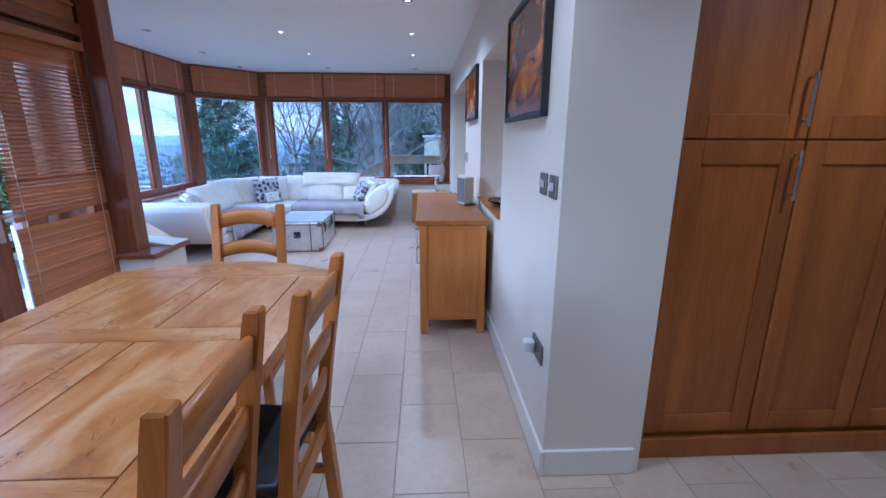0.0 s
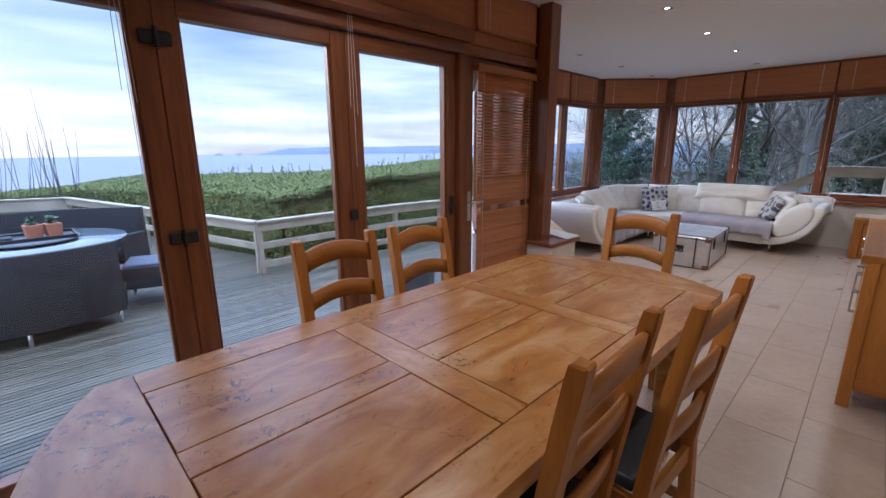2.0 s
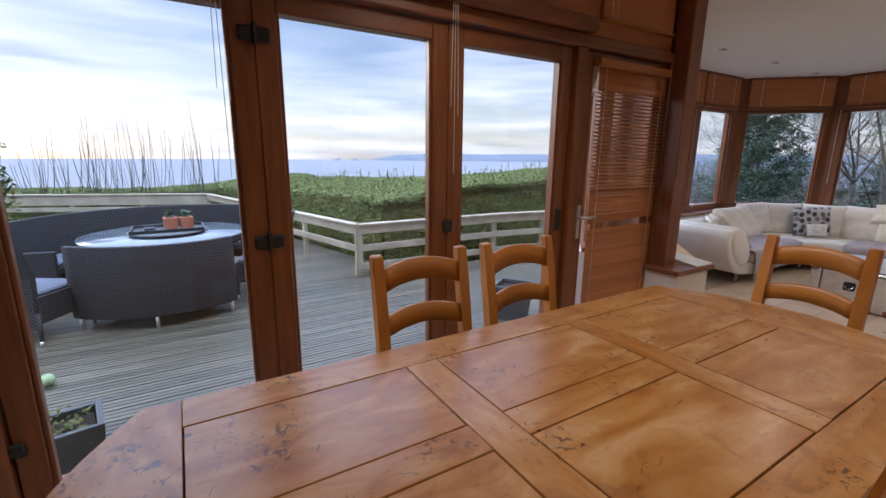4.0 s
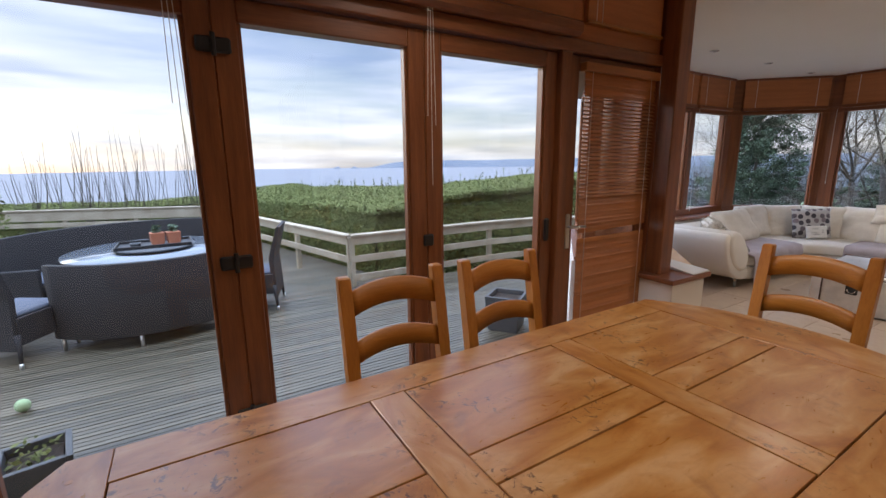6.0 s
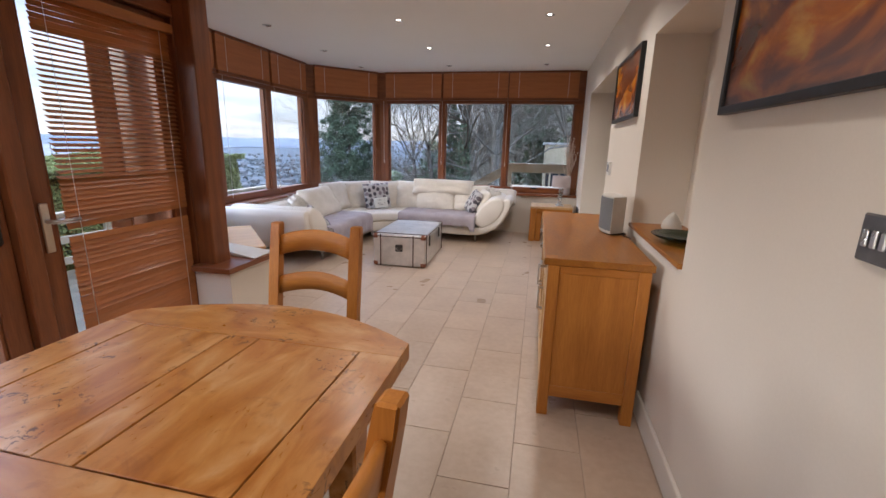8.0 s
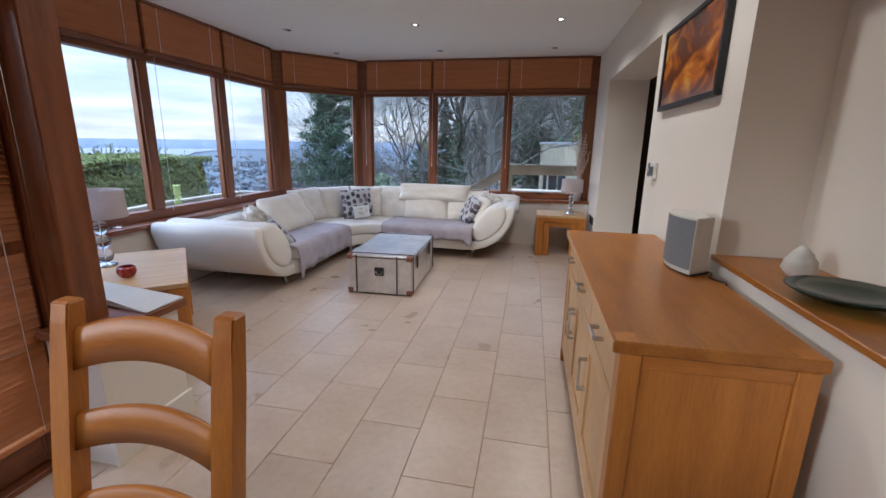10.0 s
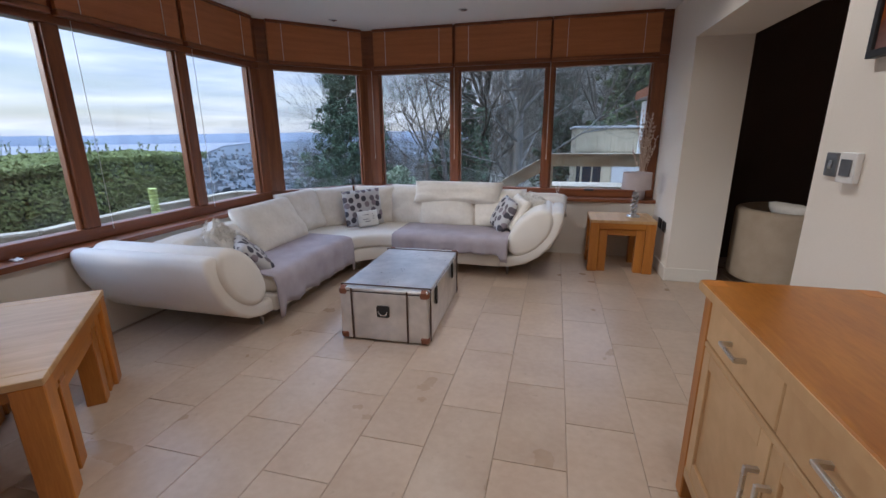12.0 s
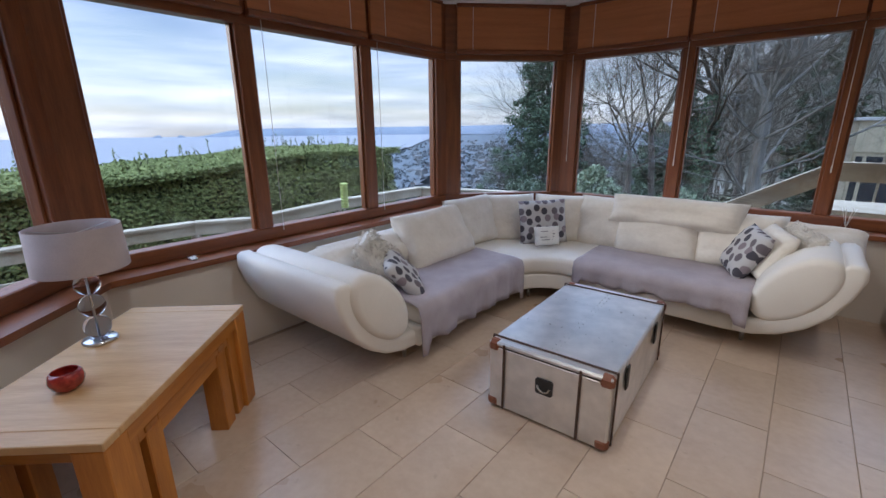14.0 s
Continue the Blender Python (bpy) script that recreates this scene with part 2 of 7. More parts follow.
M_BLACKL = mat("black_leather_seat", (0.018, 0.018, 0.02), (0.03, 0.03, 0.034), 0.38, 6, bump=0.12, fine=120)
M_BLACK = mat("black_plastic", (0.012, 0.012, 0.013), (0.022, 0.022, 0.024), 0.35, 12)
M_GREYMETAL = mat("grey_metal_plate", (0.16, 0.16, 0.165), (0.22, 0.22, 0.225), 0.35, 8, metal=0.8)
M_WHITEPL = mat("white_plastic", (0.68, 0.67, 0.64), (0.74, 0.73, 0.70), 0.35, 12)
M_SPKC = mat("cream_speaker_case", (0.55, 0.52, 0.46), (0.62, 0.59, 0.53), 0.4, 12)
M_SPKG = mat("grey_speaker_grille", (0.14, 0.15, 0.16), (0.20, 0.21, 0.22), 0.55, 200, bump=0.2, fine=500)
M_SHADE = mat("mauve_lamp_shade", (0.40, 0.34, 0.33), (0.48, 0.41, 0.40), 0.85, 8, bump=0.15, fine=220)
M_RED = mat("red_mosaic_glass", (0.16, 0.008, 0.008), (0.42, 0.03, 0.02), 0.15, 45, bump=0.2, coat=0.6)
M_REED = mat("dried_stems", (0.42, 0.29, 0.21), (0.66, 0.54, 0.43), 0.8, 20)
M_DARKROOM = mat("dark_brown_wall", (0.10, 0.070, 0.055), (0.12, 0.085, 0.068), 0.8, 2, bump=0.03)
M_TUB = mat("beige_tub_chair_cloth", (0.33, 0.26, 0.18), (0.40, 0.32, 0.23), 0.8, 8, bump=0.2, fine=150)
M_DECK = mat("weathered_deck_board", (0.045, 0.040, 0.026), (0.155, 0.134, 0.092), 0.34, 1.9, (6, 0.5, 6), bump=0.2, fine=30, per_object=0.28, rough2=0.6)
M_PAD = mat("blue_grey_seat_pad", (0.07, 0.08, 0.105), (0.11, 0.125, 0.16), 0.8, 8, bump=0.15, fine=160)
M_RAIL = mat("weathered_white_rail", (0.27, 0.225, 0.155), (0.44, 0.38, 0.28), 0.7, 4, bump=0.15, fine=40)
M_RATTAN = mat("dark_rattan", (0.020, 0.019, 0.019), (0.045, 0.042, 0.042), 0.65, 60, (1, 1, 3), bump=0.5, fine=150, spec=0.25)
M_OUTGLASS = mat("grey_glass_tabletop", (0.16, 0.19, 0.22), (0.20, 0.23, 0.26), 0.08, 3, coat=0.5)
M_SLATE = mat("slate_planter", (0.045, 0.05, 0.055), (0.08, 0.085, 0.09), 0.5, 10, bump=0.2)
M_SOIL = mat("soil", (0.02, 0.013, 0.009), (0.05, 0.035, 0.025), 0.95, 30, bump=0.6)
M_TERRA = mat("terracotta", (0.33, 0.11, 0.055), (0.42, 0.16, 0.085), 0.75, 12, bump=0.1)
M_LEAF = mat("hedge_leaf", (0.090, 0.110, 0.034), (0.185, 0.200, 0.068), 0.75, 1.2, per_island=0.26, fine=9, spec=0.15)
M_LEAFD = mat("evergreen_leaf", (0.052, 0.082, 0.052), (0.110, 0.150, 0.088), 0.65, 1.2, per_island=0.4, fine=9, spec=0.25)
M_IVY = mat("ivy_leaf", (0.080, 0.115, 0.046), (0.17, 0.210, 0.090), 0.6, 1.2, per_island=0.4, fine=9, spec=0.25)
# dark green for the hedge core: shade between leaves put into the colour
M_CORE = mat("hedge_inner_shade", (0.026, 0.036, 0.014), (0.055, 0.066, 0.028), 0.95, 4, bump=0.5)
M_BUSH = mat("brown_green_bush_leaf", (0.050, 0.056, 0.032), (0.115, 0.115, 0.070), 0.9, 0.5, per_island=0.5, fine=9, spec=0.08)
M_BARK = mat("bark", (0.075, 0.062, 0.05), (0.16, 0.14, 0.115), 0.9, 6, (3, 3, 0.8), bump=0.6)
M_TWIG = mat("twigs", (0.050, 0.043, 0.033), (0.105, 0.092, 0.070), 0.9, 5, spec=0.1)
M_WOODS = mat("far_bare_woods", (0.065, 0.060, 0.050), (0.135, 0.122, 0.098), 0.95, 0.2, spec=0.05)
M_PALEBARK = mat("pale_lichen_bark", (0.10, 0.094, 0.080), (0.22, 0.21, 0.185), 0.9, 5, (3, 3, 0.8), bump=0.6)
# town houses and trees: distance haze is mixed into these blue-grey colours
M_HOUSES = mat("haze_greyed_house_walls", (0.105, 0.11, 0.115), (0.165, 0.165, 0.17), 0.9, 0.05)
M_HAZEWOOD = mat("haze_tinted_woods", (0.070, 0.082, 0.088), (0.105, 0.118, 0.125), 0.95, 0.02, spec=0.05)
M_SHRUB = mat("pale_green_shrub_leaf", (0.13, 0.17, 0.10), (0.24, 0.28, 0.18), 0.8, 1.2, per_island=0.35, fine=9, spec=0.15)
M_GRASS = mat("rough_ground", (0.05, 0.06, 0.03), (0.11, 0.12, 0.065), 0.95, 0.35, bump=0.5, fine=5)
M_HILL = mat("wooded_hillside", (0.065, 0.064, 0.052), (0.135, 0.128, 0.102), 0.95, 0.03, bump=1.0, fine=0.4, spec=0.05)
# coast hills: the blue of miles of air is put into the colour
M_FAR = mat("haze_blue_coast", (0.105, 0.125, 0.155), (0.145, 0.165, 0.195), 1.0, 0.004, fine=0.02)
# ground of the town, with aerial haze painted in as blue-grey
M_TOWN = mat("haze_tinted_town_ground", (0.085, 0.098, 0.110), (0.115, 0.128, 0.138), 1.0, 0.006, fine=0.02, detail=12, spec=0.05)
M_SEA = mat("sea", (0.155, 0.158, 0.172), (0.205, 0.208, 0.222), 0.45, 0.002, (1, 4, 1), fine=0.03, spec=0.2)
M_CLAD = mat("pale_timber_cladding", (0.46, 0.39, 0.26), (0.60, 0.53, 0.37), 0.7, 3, (6, 6, 0.5), bump=0.2)
M_RENDER = mat("white_render", (0.46, 0.46, 0.44), (0.54, 0.54, 0.52), 0.85, 2, bump=0.1)
M_DARKWIN = mat("dark_far_window", (0.02, 0.025, 0.03), (0.035, 0.04, 0.045), 0.08, 2)
M_YG = mat("yellow_green_plastic", (0.40, 0.48, 0.10), (0.55, 0.62, 0.2), 0.5, 8)
M_GLASSBALL = clear_glass("clear_glass_ball", (0.80, 0.84, 0.95), 0.10, 1.18)
M_LAMP = glow("downlight_bulb", (1.0, 0.85, 0.65), 8)


def pane_material():
    m, n, l, b = nodes_of("window_glass")
    n.remove(b)
    tr, gl, mx, lw, pw, ad = n.new("ShaderNodeBsdfTransparent"), n.new("ShaderNodeBsdfGlossy"), n.new("ShaderNodeMixShader"), n.new("ShaderNodeLayerWeight"), n.new("ShaderNodeMath"), n.new("ShaderNodeMath")
    tr.inputs[0].default_value = (0.96, 0.98, 0.98, 1)
    gl.inputs["Roughness"].default_value = 0.0
    lw.inputs["Blend"].default_value = 0.5
    pw.operation, pw.inputs[1].default_value = "POWER", 5.0
    ad.operation, ad.inputs[1].default_value, ad.inputs[2].default_value = "MULTIPLY_ADD", 0.75, 0.035
    l.new(lw.outputs["Facing"], pw.inputs[0])
    l.new(pw.outputs[0], ad.inputs[0])
    out = n["Material Output"]
    l.new(ad.outputs[0], mx.inputs[0])
    l.new(tr.outputs[0], mx.inputs[1])
    l.new(gl.outputs[0], mx.inputs[2])
    l.new(mx.outputs[0], out.inputs[0])
    return m


M_GLASS = pane_material()


def pattern_material():
    """Grey cloth printed with rows of leaf-like ovals."""
    m, n, l, b = nodes_of("patterned_cushion_cloth")
    tc, mp, v, r = n.new("ShaderNodeTexCoord"), n.new("ShaderNodeMapping"), n.new("ShaderNodeTexVoronoi"), n.new("ShaderNodeValToRGB")
    mp.inputs["Scale"].default_value = (14, 12, 0.01)
    v.inputs["Scale"].default_value, v.inputs["Randomness"].default_value = 1.0, 0.55
    v.voronoi_dimensions = "2D"
    r.color_ramp.elements[0].position, r.color_ramp.elements[1].position = 0.34, 0.40
    r.color_ramp.elements[0].color, r.color_ramp.elements[1].color = (1, 1, 1, 1), (0, 0, 0, 1)
    l.new(tc.outputs["Object"], mp.inputs[0])
    l.new(mp.outputs[0], v.inputs["Vector"])
    l.new(v.outputs["Distance"], r.inputs[0])
    sp, tone, mx = n.new("ShaderNodeSeparateXYZ"), n.new("ShaderNodeValToRGB"), n.new("ShaderNodeMix")
    mx.data_type = "RGBA"
    tone.color_ramp.elements[0].position, tone.color_ramp.elements[1].position = 0.35, 0.9
    tone.color_ramp.elements[0].color, tone.color_ramp.elements[1].color = (0.06, 0.055, 0.07, 1), (0.24, 0.20, 0.22, 1)
    l.new(v.outputs["Color"], sp.inputs[0])
    l.new(sp.outputs["X"], tone.inputs[0])
    l.new(r.outputs[0], mx.inputs["Factor"])
    mx.inputs["A"].default_value = (0.50, 0.49, 0.49, 1)
    l.new(tone.outputs[0], mx.inputs["B"])
    l.new(mx.outputs["Result"], b.inputs["Base Color"])
    b.inputs["Roughness"].default_value = 0.85
    return m


M_PATTERN = pattern_material()


def picture_material():
    """An abstract sunset in orange, brown and gold."""
    m, n, l, b = nodes_of("abstract_sunset_print")
    tc, mp, no, r = n.new("ShaderNodeTexCoord"), n.new("ShaderNodeMapping"), n.new("ShaderNodeTexNoise"), n.new("ShaderNodeValToRGB")
    mp.inputs["Scale"].default_value = (3, 3, 6)
    no.inputs["Scale"].default_value, no.inputs["Detail"].default_value, no.inputs["Distortion"].default_value = 1.1, 6, 0.8
    e = r.color_ramp.elements
    e[0].position, e[0].color = 0.30, (0.035, 0.015, 0.012, 1)
    e[1].position, e[1].color = 0.72, (0.75, 0.42, 0.06, 1)
    x = e.new(0.47)
    x.color = (0.20, 0.055, 0.012, 1)
    y = e.new(0.58)
    y.color = (0.50, 0.15, 0.015, 1)
    l.new(tc.outputs["Object"], mp.inputs[0])
    l.new(mp.outputs[0], no.inputs["Vector"])
    l.new(no.outputs["Fac"], r.inputs[0])
    sp, low, mx = n.new("ShaderNodeSeparateXYZ"), n.new("ShaderNodeMapRange"), n.new("ShaderNodeMix")
    mx.data_type = "RGBA"
    low.inputs["From Min"].default_value, low.inputs["From Max"].default_value = -0.10, -0.20
    low.inputs["To Max"].default_value = 0.55
    l.new(tc.outputs["Object"], sp.inputs[0])
    l.new(sp.outputs["Z"], low.inputs["Value"])
    l.new(low.outputs[0], mx.inputs["Factor"])
    l.new(r.outputs[0], mx.inputs["A"])
    mx.inputs["B"].default_value = (0.16, 0.15, 0.17, 1)
    l.new(mx.outputs["Result"], b.inputs["Base Color"])
    b.inputs["Roughness"].default_value = 0.25
    return m


M_ART = picture_material()


# ---- mesh helpers ----
def part(name, bm, material, parent=None, label="", kind="", smooth=False):
    bmesh.ops.recalc_face_normals(bm, faces=bm.faces)
    me = bpy.data.meshes.new(name)
    bm.to_mesh(me)
    bm.free()
    if smooth:
        me.shade_smooth()
    me.materials.append(material)
    ob = new(name, me)
    if parent:
        ob.parent = parent
    return tagged(ob, label, "", "", kind)


def thing(name, label, category, x=0.0, y=0.0, z=0.0, rz=0.0, group=""):
    ob = new(name)
    ob.empty_display_size = 0.1
    ob.matrix_world = pose(x, y, z, 0, 0, rz)
    return tagged(ob, label, category, group)


def add_box(bm, x0, x1, y0, y1, z0, z1, bev=0.003, m=None):
    r = bmesh.ops.create_cube(bm, size=1)
    vs = r["verts"]
    for v in vs:
        v.co = Vector(((x0 + x1) / 2 + v.co.x * (x1 - x0), (y0 + y1) / 2 + v.co.y * (y1 - y0), (z0 + z1) / 2 + v.co.z * (z1 - z0)))
    if bev:
        es = list({e for v in vs for e in v.link_edges})
        g = bmesh.ops.bevel(bm, geom=es, offset=bev, segments=1, affect="EDGES")
        vs = list({v for v in g["verts"]} | {v for v in vs if v.is_valid})
    if m is not None:
        for v in vs:
            v.co = m @ v.co
    return vs


def box(name, x0, x1, y0, y1, z0, z1, material, parent=None, label="", bev=0.003, kind="", m=None):
    bm = bmesh.new()
    add_box(bm, x0, x1, y0, y1, z0, z1, bev, m)
    return part(name, bm, material, parent, label, kind)


def add_prism(bm, pts, h0, h1, axis="z", bev=0.0):
    """A polygon swept along an axis. For axis x the points are (y, z); for y they are (x, z)."""
    def at(p, h):
        return {"z": (p[0], p[1], h), "y": (p[0], h, p[1]), "x": (h, p[0], p[1])}[axis]
    a = [bm.verts.new(at(p, h0)) for p in pts]
    b = [bm.verts.new(at(p, h1)) for p in pts]
    bm.faces.new(a)
    bm.faces.new(list(reversed(b)))
    n = len(pts)
    for i in range(n):
        bm.faces.new((a[i], b[i], b[(i + 1) % n], a[(i + 1) % n]))
    if bev:
        es = {e for v in a + b for e in v.link_edges if (e.verts[0] in a and e.verts[1] in a) or (e.verts[0] in b and e.verts[1] in b)}
        bmesh.ops.recalc_face_normals(bm, faces=bm.faces)
        bmesh.ops.bevel(bm, geom=list(es), offset=bev, segments=3, affect="EDGES", profile=0.5)


def prism(name, pts, h0, h1, material, parent=None, label="", axis="z", bev=0.0, kind="", smooth=False):
    bm = bmesh.new()
    add_prism(bm, pts, h0, h1, axis, bev)
    return part(name, bm, material, parent, label, kind, smooth)


def add_tube(bm, p0, p1, r0, r1, seg=8):
    p0, p1 = Vector(p0), Vector(p1)
    d = (p1 - p0).normalized()
    u = d.orthogonal().normalized()
    w = d.cross(u)
    ra, rb = [], []
    for i in range(seg):
        a = 2 * math.pi * i / seg
        o = u * math.cos(a) + w * math.sin(a)
        ra.append(bm.verts.new(p0 + o * r0))
        rb.append(bm.verts.new(p1 + o * r1))
    for i in range(seg):
        bm.faces.new((ra[i], ra[(i + 1) % seg], rb[(i + 1) % seg], rb[i]))
    bm.faces.new(list(reversed(ra)))
    bm.faces.new(rb)


def tube(name, p0, p1, r0, r1, material, parent=None, label="", seg=12, smooth=True):
    bm = bmesh.new()
    add_tube(bm, p0, p1, r0, r1, seg)
    return part(name, bm, material, parent, label, "", smooth)


def add_lathe(bm, profile, seg=24, cx=0.0, cy=0.0):
    rings = []
    for r, z in profile:
        rings.append([bm.verts.new((cx + r * math.cos(2 * math.pi * i / seg), cy + r * math.sin(2 * math.pi * i / seg), z)) for i in range(seg)])
    for a, b in zip(rings, rings[1:]):
        for i in range(seg):
            bm.faces.new((a[i], a[(i + 1) % seg], b[(i + 1) % seg], b[i]))
    if profile[0][0] > 0.0005:
        bm.faces.new(rings[0])
    if profile[-1][0] > 0.0005:
        bm.faces.new(rings[-1])
    bmesh.ops.remove_doubles(bm, verts=bm.verts, dist=0.0002)


def lathe(name, profile, material, parent=None, label="", seg=24, x=0.0, y=0.0):
    bm = bmesh.new()
    add_lathe(bm, profile, seg, x, y)
    return part(name, bm, material, parent, label, "", True)


def add_cushion(bm, w, h, t, m, seed=0, puff=0.5, n=20, wob=0.012):
    """A stuffed cushion w wide (x), h high (y), t thick (z), with pinched corners and a seam, placed by m."""
    grid = {}
    for side in (1, -1):
        for i in range(n + 1):
            for j in range(n + 1):
                u, v = 2 * i / n - 1, 2 * j / n - 1
                edge = i in (0, n) or j in (0, n)
                if side == -1 and edge:
                    grid[(side, i, j)] = grid[(1, i, j)]
                    continue
                f = max(0.0, (1 - u ** 4) * (1 - v ** 4)) ** puff
                pin = 1 - 0.055 * (u * u + v * v) + 0.085 * (u * u) * (v * v)
                sx = w / 2 * u * pin
                sy = h / 2 * v * pin
                k = noise.noise(Vector((u * 1.7 + seed * 3.1, v * 1.7 + seed, side * 2.0))) * wob
                k += noise.noise(Vector((u * 2.2 + v * 3 + seed, v * 6.5 - u * 2, seed * 1.3))) * wob * 0.32
                grid[(side, i, j)] = bm.verts.new(m @ Vector((sx, sy, side * t / 2 * f + k * (0 if edge else 1))))
    for side in (1, -1):
        for i in range(n):
            for j in range(n):
                q = [grid[(side, i, j)], grid[(side, i + 1, j)], grid[(side, i + 1, j + 1)], grid[(side, i, j + 1)]]
                if len(set(q)) == 4 and not bm.faces.get(q):
                    bm.faces.new(q if side == 1 else q[::-1])


def cushion(name, w, h, t, m, material, parent=None, label="", seed=0, puff=0.5, wob=0.012, category=""):
    """m is the pose; the mesh is kept in its own axes when it is a thing of its own."""
    bm = bmesh.new()
    if parent:
        add_cushion(bm, w, h, t, m, seed, puff, wob=wob)
        ob = part(name, bm, material, parent, label, "", True)
    else:
        add_cushion(bm, w, h, t, Matrix(), seed, puff, wob=wob)
        ob = part(name, bm, material, None, label, "", True)
        ob.matrix_world = m
        tagged(ob, label, category or "cushion")
    return ob


def lean(x, y, z, face, tilt, spin=0.0):
    """Pose of a cushion whose front looks along face degrees (0 is +x, 90 is +y), leaning back by tilt."""
    return Matrix.Translation((x, y, z)) @ Matrix.Rotation(radians(face + 90), 4, "Z") @ Matrix.Rotation(radians(90 - tilt), 4, "X") @ Matrix.Rotation(radians(spin), 4, "Z")


# ---- structure ----
WX, WT = -0.05, 0.42
CEIL = 2.50
DX = -2.78
bm = bmesh.new()
add_prism(bm, [(3.6, 0.6), (3.6, 13.0), (0.0, 13.0), (0.0, 12.35), (-3.42, 12.35), (-4.37, 11.38), (-4.37, 8.2), (-3.3, 7.1), (-2.9, 7.1), (-2.9, 0.6)], -0.20, -0.004)
part("floor", bm, M_GROUT, None, "cream limestone tiled floor with narrow joints", "structure")
bm = bmesh.new()
add_prism(bm, [(3.9, 0.3), (3.9, 13.3), (0.3, 13.3), (0.3, 12.6), (-3.5, 12.6), (-4.6, 11.5), (-4.6, 8.1), (-3.4, 6.9), (-3.2, 0.3)], CEIL, CEIL + 0.2)
ceiling = part("ceiling", bm, M_CEIL, None, "flat white painted ceiling with recessed downlights", "structure")


def wall(name, pieces, material, label):
    bm = bmesh.new()
    for p in pieces:
        add_box(bm, *p, 0)
    return part(name, bm, material, None, label, "structure")


NY0, NY1, NZ0, NZ1 = 6.88, 7.92, 0.89, 2.02
OY0, OY1, OZ = 9.24, 11.28, 2.08
wall("wall_east", [(WX, WX + WT, 5.69, NY0, 0, CEIL), (WX, WX + WT, NY1, OY0, 0, CEIL), (WX, WX + WT, NY0, NY1, 0, NZ0), (WX, WX + WT, NY0, NY1, NZ1, CEIL),
                   (WX + 0.30, WX + WT, NY0, NY1, NZ0, NZ1), (WX, WX + WT, OY0, OY1, OZ, CEIL), (WX, WX + WT, OY1, 12.35, 0, CEIL)], M_WALL, "cream painted wall with a deep niche and a wide opening")
wall("wall_dark_room", [(3.5, 3.6, 6.5, 13.0, 0, CEIL), (WX + WT, 3.5, 12.25, 12.35, 0, CEIL), (WX + WT, 3.5, 6.42, 6.5, 0, CEIL)], M_DARKROOM, "dark brown walls of the next room")
wall("wall_kitchen", [(3.5, 3.6, 0.6, 6.42, 0, CEIL), (-2.9, 3.6, 0.5, 0.6, 0, CEIL)], M_WALL, "plain cream painted kitchen walls")
wall("wall_south_west", [(-2.9, -2.70, 0.6, 3.45, 0, CEIL)], M_WALL, "plain cream painted wall beside the glazed doors")


def skirting(name, x0, x1, y0, y1):
    box(name, x0, x1, y0, y1, 0, 0.125, M_TRIM, None, "white painted skirting board", 0.004, "structure")


skirting("baseboard", WX - 0.016, WX, 5.674, OY0)
skirting("baseboard_end", WX, WX + WT - 0.03, 5.674, 5.69)
skirting("baseboard_pier", WX - 0.016, WX, OY1 - 0.016, 11.98)
skirting("baseboard_pier_reveal", WX, WX + WT, OY1 - 0.016, OY1)
skirting("baseboard_opening", WX, WX + WT, OY0, OY0 + 0.016)

# the glazed bay
G = [Vector(p) for p in ((-3.15, 7.14), (-4.24, 8.28), (-4.24, 11.33), (-3.36, 12.22), (WX, 12.22))]
SILL, HEAD = 0.64, 2.02


def run_frame(p0, p1):
    """A pose whose x runs from p0 to p1 and whose y points into the room."""
    d = (p1 - p0).normalized()
    a = math.atan2(d.y, d.x)
    return Matrix.Translation((p0.x, p0.y, 0)) @ Matrix.Rotation(a, 4, "Z") @ Matrix.Diagonal((1, -1, 1, 1)), (p1 - p0).length


